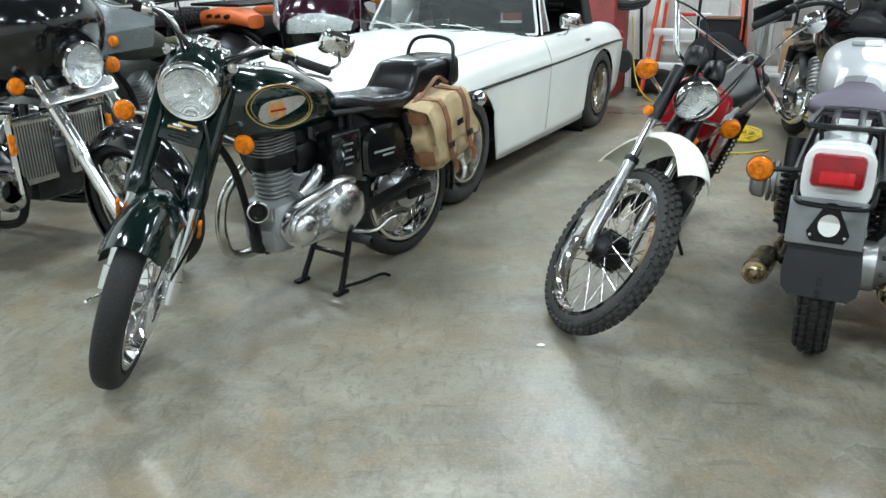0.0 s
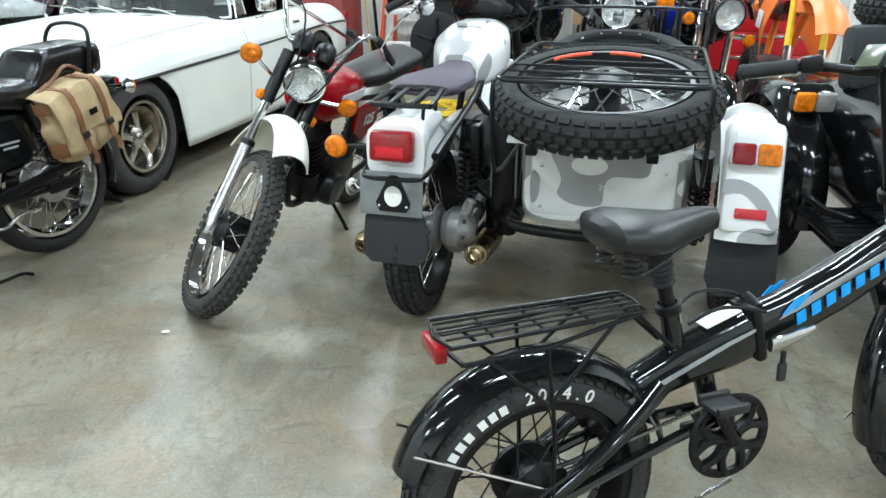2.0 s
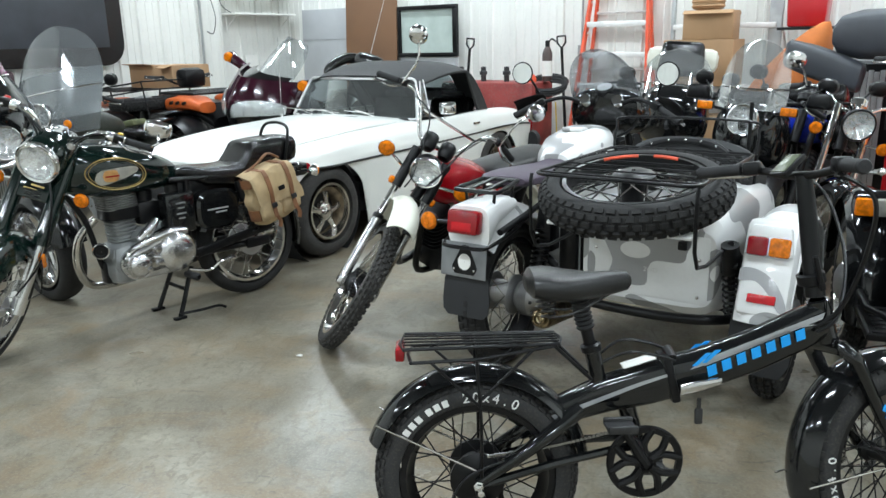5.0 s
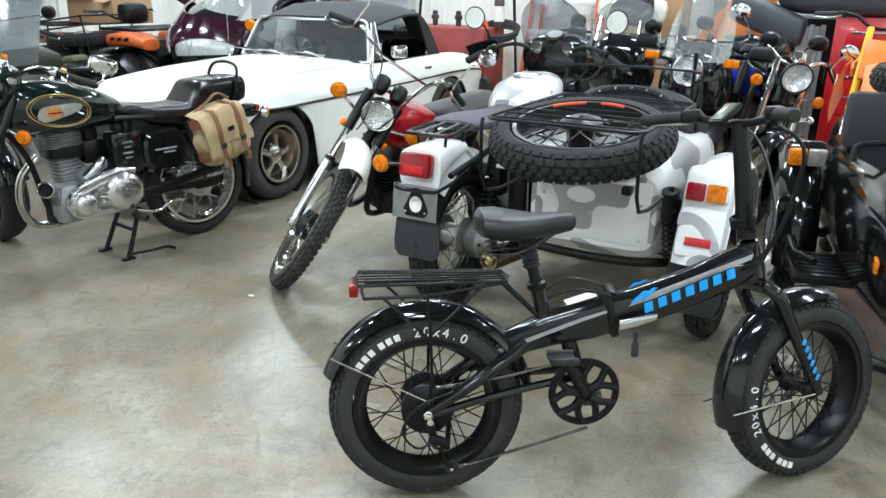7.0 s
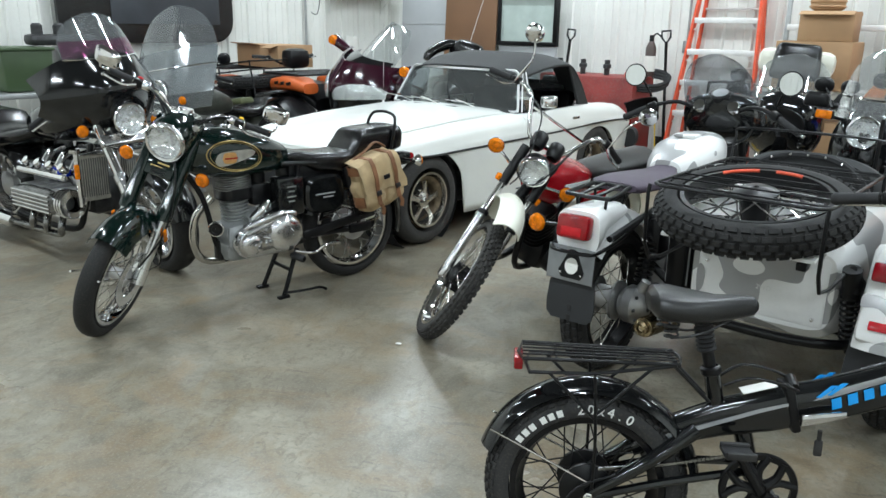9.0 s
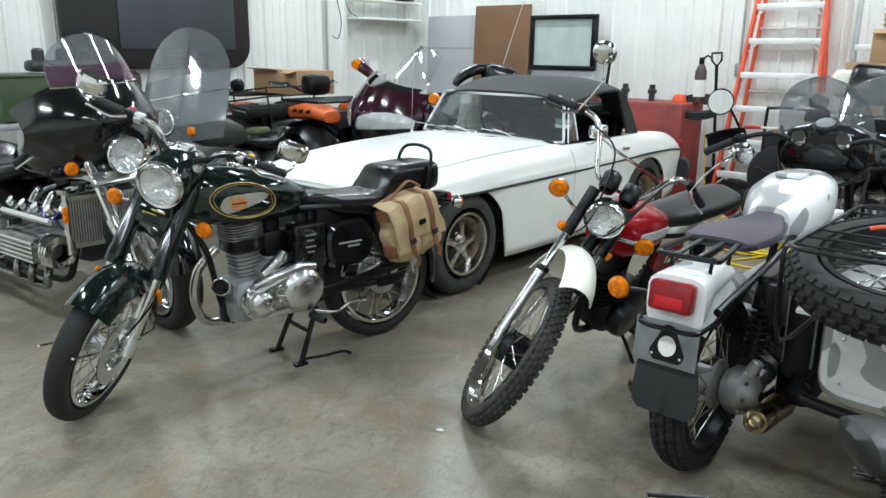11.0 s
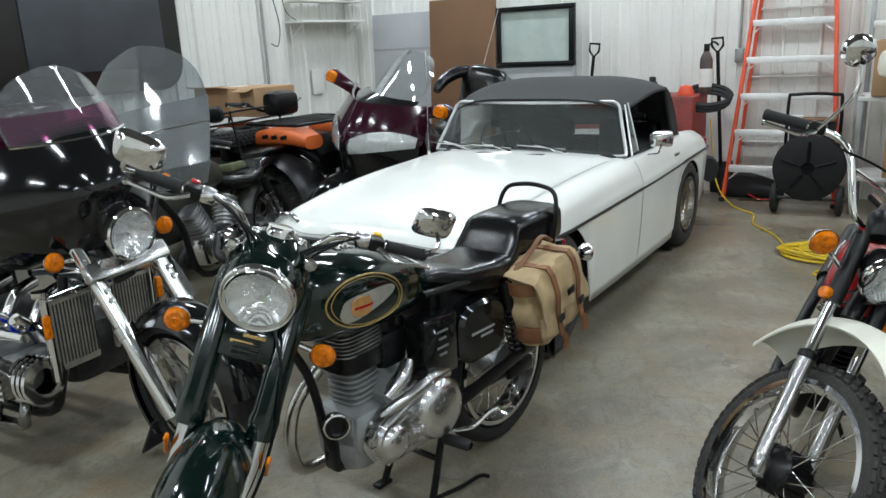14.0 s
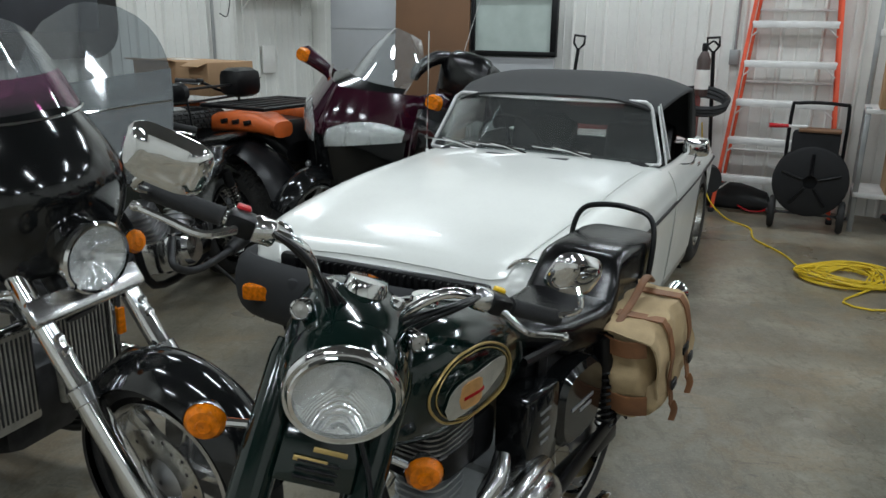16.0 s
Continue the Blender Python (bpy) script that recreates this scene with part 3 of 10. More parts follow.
room_part("floor", bm, CONCRETE, label="polished grey-brown concrete floor with stains and scuffs", category="floor")

# ceiling lights: twin tubes, each with its own lamp
TUBE = bpy.data.materials.new("tube_glow")
TUBE.use_nodes = True
TUBE.node_tree.nodes["Principled BSDF"].inputs["Emission Color"].default_value = (0.9, 0.985, 1.0, 1)
TUBE.node_tree.nodes["Principled BSDF"].inputs["Emission Strength"].default_value = 6.0
for u in (-5.3, -2.3, 0.8, 3.9):
    for v in (-2.9, 0.7, 4.3, 7.3):
        m = ROOM @ pose(u, v, CEILING - 0.14, 0, 0, 90)
        lt = thing("ceiling_light", "white twin-tube strip light fixed under the ceiling", "ceiling light", m, "strip lights")
        b = B()
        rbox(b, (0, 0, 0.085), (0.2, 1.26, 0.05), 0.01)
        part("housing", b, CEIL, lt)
        for s in (-0.05, 0.05):
            b = B()
            tube(b, [(s, -0.6, 0.03), (s, 0.6, 0.03)], 0.016, 10)
            part("tube", b, TUBE, lt)
        la = bpy.data.lights.new("strip_lamp", "AREA")
        la.shape, la.size, la.size_y, la.energy, la.color = "RECTANGLE", 0.18, 1.2, LAMP_POWER, (0.88, 0.98, 1.05)
        lo = new("strip_lamp", la)
        lo.matrix_world = m @ pose(0, 0, -0.01)


# ---- the white roadster ----
def roadster():
    car = thing("roadster", "old white two-seat convertible car with its black cloth hood up", "car", heading(0.312, 6.707, math.degrees(math.atan2(-0.908, -0.419))))
    st = [  # x, half width, centre z, crown y share, crown z, belt z, belly z
        (-0.86, 0.56, 0.60, 0.80, 0.58, 0.52, 0.40), (-0.80, 0.64, 0.70, 0.82, 0.68, 0.6, 0.32), (-0.62, 0.70, 0.775, 0.84, 0.765, 0.645, 0.26), (-0.3, 0.735, 0.81, 0.86, 0.815, 0.665, 0.22),
        (0.0, 0.75, 0.825, 0.87, 0.835, 0.67, 0.2), (0.4, 0.757, 0.825, 0.9, 0.835, 0.66, 0.155), (0.9, 0.76, 0.835, 0.9, 0.825, 0.65, 0.155), (1.25, 0.758, 0.865, 0.88, 0.825, 0.645, 0.155), (1.6, 0.755, 0.855, 0.86, 0.82, 0.64, 0.155),
        (2.0, 0.75, 0.825, 0.85, 0.81, 0.635, 0.165), (2.31, 0.742, 0.795, 0.84, 0.79, 0.63, 0.22), (2.6, 0.72, 0.76, 0.82, 0.765, 0.64, 0.24), (2.75, 0.69, 0.73, 0.82, 0.745, 0.61, 0.28), (2.85, 0.655, 0.695, 0.82, 0.71, 0.58, 0.3), (2.91, 0.6, 0.62, 0.82, 0.62, 0.53, 0.34)]

    def lerp_station(x):
        for a, b in zip(st, st[1:]):
            if x <= b[0]:
                break
        i = st.index(a)
        p0, p3 = st[max(i - 1, 0)], st[min(i + 2, len(st) - 1)]
        t = (x - a[0]) / (b[0] - a[0])
        out = []
        for k in range(1, 7):
            m0 = (b[k] - p0[k]) / (b[0] - p0[0]) * (b[0] - a[0])
            m1 = (p3[k] - a[k]) / (p3[0] - a[0]) * (b[0] - a[0])
            out.append((2 * t ** 3 - 3 * t * t + 1) * a[k] + (t ** 3 - 2 * t * t + t) * m0 + (3 * t * t - 2 * t ** 3) * b[k] + (t ** 3 - t * t) * m1)
        return out

    def section(x):
        w, zc, cy, cz, zb, zl = lerp_station(x)
        for xa in (0.0, 2.31):
            if abs(x - xa) < 0.385:
                zl = max(zl, 0.30 + math.sqrt(max(0.385 ** 2 - (x - xa) ** 2, 0)) * (0.94 if xa else 0.86))
        pts = [(0, zc), (0.3 * w, zc - 0.004), (0.6 * w, zc - 0.014), ((cy - 0.1) * w, (zc + cz) / 2 - 0.01), (cy * w, cz), (0.95 * w, cz - 0.05), (0.985 * w, max(cz - 0.12, zb + 0.015)), (w, zb), (0.985 * w, (zb + zl) / 2), (0.955 * w if zl < 0.4 else 0.98 * w, zl)]
        return [V(x, y, z) for y, z in pts]

    def surf(x, s):
        line = smooth_line(section(x), 8)
        f = min(max(s, 0), 0.99999) * (len(line) - 1)
        i = int(f)
        return line[i].lerp(line[i + 1], f - i)

    xs = [-0.86 + i * (3.77 / 120) for i in range(121)]
    S = 30
    b = B()
    grid = {}
    for i, x in enumerate(xs):
        for j in range(-S, S + 1):
            p = surf(x, abs(j) / S)
            grid[i, j] = b.verts.new((p.x, p.y * (1 if j >= 0 else -1), p.z))
    for i in range(120):
        xm = (xs[i] + xs[i + 1]) / 2
        for j in range(-S, S):
            if 0.12 < xm < 1.2 and abs(j + 0.5) / S < 0.44:
                continue                        # the cockpit stays open
            b.faces.new((grid[i, j], grid[i + 1, j], grid[i + 1, j + 1], grid[i, j + 1]))
    for i in (0, 120):
        b.faces.new([grid[i, j] for j in range(-S, S + 1)])
    body = part("body", b, WHITE, car, angle=30)
    thick = body.modifiers.new("thickness", "SOLIDIFY")
    thick.thickness, thick.offset = 0.005, -1

    def overlay(name, x0, x1, s0, s1, lift, side=0, nx=24, ns=14, material=WHITE):
        def fn(u, v):
            x, s = x0 + (x1 - x0) * u, s0 + (s1 - s0) * v
            p = surf(x, abs(s))
            q, r = surf(x + 0.01, abs(s)), surf(x, min(abs(s) + 0.01, 1))
            n = (q - p).cross(r - p).normalized()
            if n.z < 0 and abs(s) < 0.6:
                n = -n
            if abs(s) >= 0.6 and n.y < 0:
                n = -n
            p = p + n * lift
            return V(p.x, p.y * (1 if (s >= 0 and side >= 0) else -1), p.z)
        bb = B()
        shell(bb, fn, nx, ns, 0.003)
        return part(name, bb, material, car, angle=30)
    overlay("bonnet", 1.36, 2.87, -0.37, 0.37, 0.006, nx=40, ns=24)
    for sd in (1, -1):
        overlay("car_door", 0.28, 1.16, 0.5, 0.965, 0.006, sd)
        b = B()
        pts = [surf(x, 7 / 9) + V(0, 0.004, 0) for x in [-0.7 + 3.4 * i / 40 for i in range(41)]]
        tube(b, [(p.x, p.y * sd, p.z) for p in pts], 0.0085, 6)
        part("side_trim", b, SATIN, car, "thin dark moulding along the side")
        p = surf(0.42, 0.62)
        b = B()
        rbox(b, (0.42, (p.y + 0.012) * sd, p.z), (0.11, 0.018, 0.022), 0.007)
        part("door_handle", b, CHROME, car)
    # wheel wells and underside
    b = B()
    for xa in (0.0, 2.31):
        for sd in (1, -1):
            lathe(b, [(0.37, 0.0), (0.37, 0.3), (0.02, 0.3)], (xa, 0.68 * sd, 0.31), (0, -sd, 0), 24)
    rbox(b, (1.1, 0, 0.25), (3.4, 1.1, 0.12), 0.03)
    rbox(b, (0.66, 0, 0.33), (1.2, 1.36, 0.05), 0.01)
    part("underbody", b, DARKINT, car)
    for k, xa in enumerate((0.0, 2.31)):
        for sd in (1, -1):
            wh = wheel(car, "car_wheel", (xa, 0.65 * sd, 0.32), 0.325, 0.17, 0.185, spokes=0, hub=(0.06, 0.05), rimmat=WORN, hubmat=WORN, tyre=DUSTY, cast=0)
            b = B()
            o = (xa, 0.625 * sd, 0.30)
            lathe(b, [(0.185, 0.07), (0.165, 0.06), (0.15, 0.035), (0.15, -0.03)], o, (0, sd, 0), 40)
            part("rim_dish", b, mat("rusty_rim", (0.26, 0.2, 0.13), 0.6, 0.5, 0.3, 25, dirt=0.5) if not (k or sd < 0) else bpy.data.materials["rusty_rim"], wh, "brown rusty rim well")
            b = B()
            for i in range(5):
                a = 2 * math.pi * (i + 0.3) / 5
                d, t = V(math.cos(a), 0, math.sin(a)), V(-math.sin(a), 0, math.cos(a))
                p = V(*o) + V(0, 0.045 * sd, 0)
                loft(b, [oval(p + d * 0.03, 0.03, 0.012, t, (0, 1, 0), 3, 10), oval(p + d * 0.09 + V(0, 0.006 * sd, 0), 0.017, 0.012, t, (0, 1, 0), 3, 10), oval(p + d * 0.152, 0.028, 0.01, t, (0, 1, 0), 3, 10)])
            lathe(b, [(0.045, 0.03), (0.05, 0.06), (0.03, 0.075), (0.001, 0.075)], o, (0, sd, 0), 20)
            part("wheel_spokes", b, WORN, wh, "dull five-spoke wheel face")
            b = B()
            lathe(b, [(0.15, -0.02), (0.001, -0.02)], o, (0, sd, 0), 24)
            part("brake_drum", b, STEEL, wh)
    # windscreen
    def ws(u, v):
        y = (2 * u - 1) * (0.68 - 0.11 * v) - 0.015
        return V(1.29 - 0.15 * v - 0.11 * (2 * u - 1) ** 2, y, 0.845 + 0.305 * v - 0.015 * (2 * u - 1) ** 2 * (1 - v))
    b = B()
    shell(b, ws, 20, 8, 0.005)
    g = part("windscreen", b, GLASS, car)
    g.visible_shadow = False
    b = B()
    loop = [(0.03, 0.02), (0.25, 0), (0.5, 0), (0.75, 0), (0.97, 0.02), (0.998, 0.08), (1, 0.3), (1, 0.6), (1, 0.88), (0.985, 0.97), (0.95, 1), (0.75, 1), (0.5, 1), (0.25, 1), (0.05, 1), (0.015, 0.97), (0, 0.88), (0, 0.6), (0, 0.3), (0.002, 0.08)]
    tube(b, [ws(*p) + V(0.004, 0, 0) for p in loop], 0.0105, 8, 3, True)
    part("windscreen_frame", b, FRAMEALU, car, "polished windscreen frame")
    for y0 in (0.34, -0.02, -0.33):
        b = B()
        bow = -0.11 * (y0 / 0.68) ** 2
        tube(b, [(1.36 + bow, y0, 0.868), (1.32 + bow, y0 - 0.14, 0.893), (1.298 + bow, y0 - 0.24, 0.905)], 0.007, 6)
        tube(b, [(1.302 + bow, y0 - 0.03, 0.885), (1.296 + bow, y0 - 0.36, 0.9)], 0.006, 6)
        part("wiper", b, CHROME, car)
    b = B()
    rbox(b, (1.41, 0.0, 0.864), (0.05, 0.46, 0.008), 0.003)
    part("scuttle_vent", b, SATIN, car)
    # cloth hood
    def hood(u, v):
        x = 1.15 - 1.06 * u
        top = 1.165 + 0.095 * math.sin(min(u / 0.55, 1) * math.pi / 2) - (0.36 * max(0, (u - 0.62) / 0.38) ** 1.6)
        w = 0.585 + 0.04 * math.sin(u * math.pi) + 0.07 * u
        q = 2 * v - 1
        return V(x - 0.1 * (q * q) * (1 - u) ** 2, w * math.copysign(abs(q) ** 0.8, q), top - 0.075 * abs(q) ** 3.2 - 0.012 * math.sin(u * 9) * (1 - q * q) * 0.6)
    b = B()
    shell(b, hood, 34, 26, 0.012)
    gap = [f for f in b.faces if 0.17 < f.calc_center_median().x < 0.33 and abs(f.calc_center_median().y) < 0.42 and f.calc_center_median().z > 0.9]
    bmesh.ops.delete(b, geom=gap, context="FACES")
    h = part("hood", b, CLOTH, car, "black weathered cloth hood", angle=50)
    b = B()
    shell(b, lambda u, v: hood(0.76 + 0.17 * u, 0.24 + 0.52 * v) + V(-0.004, 0, -0.006), 8, 10, 0.003)
    part("rear_window", b, GLASS, h).visible_shadow = False
    for sd in (1, -1):
        b = B()
        def quarter(u, v, sd=sd):
            top = hood(0.64 + 0.33 * u, 0.5 + 0.5 * sd)
            low = V(0.25 - 0.14 * u, 0.66 * sd, 0.84)
            return top.lerp(low, v)
        shell(b, quarter, 8, 8, 0.01 * sd)
        part("hood_side", b, CLOTH, h)
        b = B()
        tube(b, [hood(u / 14, 0.5 + 0.5 * sd) for u in range(15)], 0.014, 8)
        tube(b, [hood(0.64, 0.5 + 0.5 * sd), (0.26, 0.66 * sd, 0.85)], 0.014, 8)
        part("hood_rail", b, CLOTH, h)
        b = B()
        tube(b, [(1.165, 0.69 * sd, 0.84), (1.045, 0.6 * sd, 1.13)], 0.006, 8)
        tube(b, [(1.02, 0.68 * sd, 0.85), (1.0, 0.6 * sd, 1.14)], 0.005, 8)
        part("quarterlight_frame", b, FRAMEALU, car)
        b = B()
        plate(b, [(1.16, 0.685 * sd, 0.85), (1.02, 0.675 * sd, 0.85), (1.0, 0.598 * sd, 1.13), (1.045, 0.596 * sd, 1.12)], (0, 0.003, 0))
        q = part("quarterlight", b, GLASS, car)
        q.visible_shadow = False
    # interior
    for sd in (1, -1):
        b = B()
        rbox(b, (0.42, 0.33 * sd, 0.47), (0.5, 0.46, 0.16), 0.05)
        rbox(b, (0.2, 0.33 * sd, 0.7), (0.14, 0.46, 0.5), 0.06, pose(0, 0, 0, 0, -14, 0))
        rbox(b, (0.13, 0.33 * sd, 1.0), (0.08, 0.26, 0.14), 0.03, pose(0, 0, 0, 0, -10, 0))
        part("car_seat", b, VINYL, car)
    b = B()
    lathe(b, [(0.19, 0.0), (0.2, 0.012), (0.21, 0), (0.2, -0.012)], (0.83, -0.33, 0.83), (-0.93, 0, 0.36), 40, True)
    for a in (0, 120, 240):
        tube(b, [(0.83, -0.33, 0.83), V(0.83, -0.33, 0.83) + 0.2 * (V(0, 1, 0) * math.cos(radians(a + 90)) + V(0.36, 0, 0.93) * math.sin(radians(a + 90)))], 0.008, 6)
    tube(b, [(0.83, -0.33, 0.83), (1.15, -0.33, 0.7)], 0.02, 8)
    part("steering_wheel", b, SATIN, car)
    b = B()
    rbox(b, (1.16, 0, 0.79), (0.2, 1.24, 0.12), 0.04)
    rbox(b, (0.66, 0, 0.5), (1.1, 0.16, 0.2), 0.03)
    part("dashboard", b, DARKINT, car)
    b = B()
    rbox(b, (-0.02, 0, 0.62), (0.1, 1.2, 0.4), 0.02)
    part("rear_bulkhead", b, DARKINT, car)
    # mirror, lamps, bumpers, grille
    for sd in (1,):
        mirror(car, (0.98, 0.73 * sd, 0.82), (0.95, 0.8 * sd, 0.915), (-1, -0.35 * sd, 0), 0.07, 0.05, bend=(1.0, 0.8 * sd, 0.84), p=5)
    for sd in (1, -1):
        headlamp(car, (2.835, 0.55 * sd, 0.655), (1, 0, 0.1), 0.092, shell=WHITE, depth=0.1)
        b = B()
        rbox(b, (3.0, 0.5 * sd, 0.5), (0.05, 0.16, 0.065), 0.014, pose(0, 0, 0, 0, 0, -14 * sd))
        part("front_indicator", b, AMBER, car)
        b = B()
        rbox(b, (-0.835, 0.6 * sd, 0.62), (0.05, 0.08, 0.16), 0.02)
        part("tail_lamp", b, REDLENS, car)
        b = B()
        p = surf(-0.7, 0.72)
        rbox(b, (-0.68, (p.y + 0.004) * sd, 0.64), (0.07, 0.012, 0.03), 0.004)
        part("side_marker", b, REDLENS, car)
    for x, sg, bz, fat in ((2.97, 1, 0.49, 2.0), (-0.93, -1, 0.45, 1.5)):
        b = B()
        tube(b, [(x - 0.24 * sg, -0.71, bz), (x - 0.07 * sg, -0.64, bz), (x, -0.35, bz), (x + 0.012 * sg, 0, bz), (x, 0.35, bz), (x - 0.07 * sg, 0.64, bz), (x - 0.24 * sg, 0.71, bz)], 0.065, 16, 5, flat=fat)
        for y in (0.33, -0.33):
            rbox(b, (x + 0.03 * sg, y, bz + 0.02), (0.06, 0.06, 0.16), 0.02)
        part("bumper", b, FLAP, car, "black rubber bumper")
    b = B()
    for i in range(25):
        rbox(b, (2.955, -0.36 + 0.03 * i, 0.59), (0.02, 0.006, 0.13))
    rbox(b, (2.925, 0, 0.59), (0.05, 0.9, 0.15), 0.02)
    part("grille", b, SATIN, car)
    b = B()
    tube(b, [(1.42, -0.6, 0.83), (1.4, -0.6, 1.5)], 0.003, 6)
    tube(b, [(1.42, -0.6, 0.82), (1.42, -0.6, 0.86)], 0.012, 8)
    part("aerial", b, CHROME, car)


roadster()


# ---- the dark green and black single-cylinder motorcycle ----
def handlebar(parent, pts, r=0.011, m=None, metal=None, grip=0.13, levers=True, ends=True, gripmat=None):
    """A bent bar through pts (the left half, from the clamp out), mirrored, with grips, controls and levers."""
    left = smooth_line(pts, 5)
    line = [V(p.x, -p.y, p.z) for p in left[::-1]][:-1] + left
    b = B()
    tube(b, line, r, 10)
    hb = part("handlebar", b, metal or CHROME, parent, m=m)
    for sd in (1, -1):
        e = Vector(pts[-1])
        d = (Vector(pts[-1]) - Vector(pts[-2])).normalized()
        e, d = V(e.x, e.y * sd, e.z), V(d.x, d.y * sd, d.z)
        b = B()
        prof = [(0.012, -grip), (0.019, -grip + 0.002)]
        for i in range(12):
            prof += [(0.0165, -grip + 0.008 + i * (grip - 0.016) / 12), (0.0175, -grip + 0.012 + i * (grip - 0.016) / 12)]
        prof += [(0.019, -0.006), (0.015, 0.004), (0.001, 0.006)]
        lathe(b, prof, e, d, 14)
        part("grip", b, gripmat or GRIP, hb, m=m)
        b = B()
        rbox(b, e - d * (grip + 0.03), (0.045, 0.05, 0.04), 0.01, d.to_track_quat("Y", "Z").to_matrix().to_4x4())
        part("switch_box", b, SATIN, hb, m=m)
        if levers:
            b = B()
            f = V(0.9, 0, -0.25).normalized()
            p0 = e - d * (grip + 0.02)
            tube(b, [p0 + f * 0.02, p0 + f * 0.06 + d * 0.05, e + f * 0.055 - d * 0.04, e + f * 0.05 + d * 0.005], [0.009, 0.007, 0.006, 0.006], 8, 4)
            lathe(b, [(0.001, -0.009), (0.007, -0.006), (0.0095, 0), (0.007, 0.006), (0.001, 0.009)], e + f * 0.05 + d * 0.008, d, 12)
            part("lever", b, POLISH, hb, m=m)
    return hb


def bullet():
    bike = thing("motorcycle", "dark green and black classic motorcycle standing on its centre stand", "motorcycle", heading(-0.27, 3.50, math.degrees(math.atan2(-0.83, -0.56)) + 1.2))
    WB, R = 1.40, 0.325
    ax = V(WB - 0.055, 0, R - 0.03)
    st = steering(ax, 27, 46)
    up = V(-math.sin(radians(27)), 0, math.cos(radians(27)))
    fw = V(math.cos(radians(27)), 0, math.sin(radians(27)))
    at = lambda h, f=0.0, y=0.0: ax + up * h + fw * f + V(0, y, 0)
    wheel(bike, "rear_wheel", (0, 0, R), R, 0.10, 0.235, hub=(0.085, 0.12))
    WF = WB + 0.03          # the axle leads the steering line
    wheel(bike, "front_wheel", (WF, 0, R), R, 0.088, 0.24, st, hub=(0.05, 0.1), disc=0.14, dside=1)
    # fork
    for sd in (1, -1):
        b = B()
        tube(b, [at(-0.02, 0.045, 0.095 * sd), at(0.33, 0.045, 0.095 * sd)], 0.026, 14)
        tube(b, [at(-0.03, 0.05, 0.095 * sd), at(0.05, 0.05, 0.095 * sd)], 0.034, 12)
        fk = part("fork_slider", b, POLISH, bike, m=st)
        b = B()
        lathe(b, [(0.02, 0), (0.039, 0.005), (0.041, 0.06), (0.037, 0.08), (0.036, 0.4), (0.03, 0.43)], at(0.3, 0.045, 0.095 * sd), up, 18)
        part("fork_shroud", b, GREEN, bike, m=st)
        b = B()
        rbox(b, at(0.24, 0.045, 0.135 * sd), (0.09, 0.012, 0.024), 0.006, pose(0, 0, 0, 0, -63, 0))
        part("side_reflector", b, AMBER, fk, m=st)
    b = B()
    rbox(b, at(0.55, 0.07), (0.02, 0.14, 0.1), 0.006, pose(0, 0, 0, 0, -27, 0))
    pl = part("fork_plate", b, GREEN, bike, m=st)
    for i in range(3):
        b = B()
        rbox(b, at(0.515 + i * 0.014, 0.085), (0.012, 0.075, 0.005), 0.002, pose(0, 0, 0, 0, -27, 0))
        part("louvre", b, SATIN, pl, m=st)
    for k, z in enumerate((0.565, 0.545)):
        b = B()
        rbox(b, at(z, 0.088, 0.015 - 0.03 * k), (0.004, 0.06, 0.009), 0.001, pose(0, 0, 0, 0, -27, 0))
        part("badge_bar", b, GOLD, pl, m=st)
    # headlamp nacelle
    hc = at(0.665, 0.14)
    d = V(0.985, 0, -0.12)
    headlamp(bike, hc, d, 0.0885, st, shell=GREEN, depth=0.05)
    b = B()
    side = V(0, 1, 0)
    k = side.cross(d).normalized() * -1
    loft(b, [oval(hc - d * 0.056, 0.1, 0.1, side, V(0, 0, 1), 2), oval(hc - d * 0.06, 0.112, 0.108, side, V(0, 0, 1), 2), oval(hc - d * 0.1 + V(0, 0, 0.004), 0.116, 0.106, side, V(0, 0, 1), 2.3), oval(hc - d * 0.15 + V(0, 0, 0.008), 0.114, 0.098, side, V(0, 0, 1), 2.5), oval(hc - d * 0.2 + V(0, 0, 0.012), 0.106, 0.086, side, V(0, 0, 1), 2.8), oval(hc - d * 0.24 + V(0, 0, 0.014), 0.085, 0.065, side, V(0, 0, 1), 2.8)])
    nac = part("headlamp_nacelle", b, GREEN, bike, m=st)
    b = B()
    lathe(b, [(0.1, -0.014), (0.1025, -0.008), (0.1025, -0.002), (0.098, 0.006), (0.0935, 0.004)], hc, d, 40)
    part("lamp_trim", b, CHROME, nac, m=st)
    b = B()
    lathe(b, [(0.001, 0.012), (0.036, 0.01), (0.04, 0.0), (0.042, -0.02)], hc - d * 0.18 + V(0, 0, 0.108), V(-0.2, 0, 1), 24)
    part("gauge_ring", b, CHROME, nac, m=st)
    b = B()
    lathe(b, [(0.112, -0.062), (0.112, -0.04), (0.102, -0.01)], hc, d, 40)
    part("lamp_cowl", b, GREEN, nac, m=st)
    for sd in (1, -1):
        b = B()
        lathe(b, [(0.017, -0.03), (0.019, 0.0), (0.015, 0.005), (0.012, 0.001)], hc - d * 0.08 + V(0, 0.105 * sd, 0.085), V(0.9, 0.25 * sd, 0.25), 20)
        pi = part("pilot_lamp", b, CHROME, nac, m=st)
        b = B()
        lathe(b, [(0.001, 0.004), (0.009, 0.002), (0.013, 0.0)], hc - d * 0.08 + V(0, 0.105 * sd, 0.085), V(0.9, 0.25 * sd, 0.25), 16)
        part("lens", b, CLEARLAMP, pi, m=st)
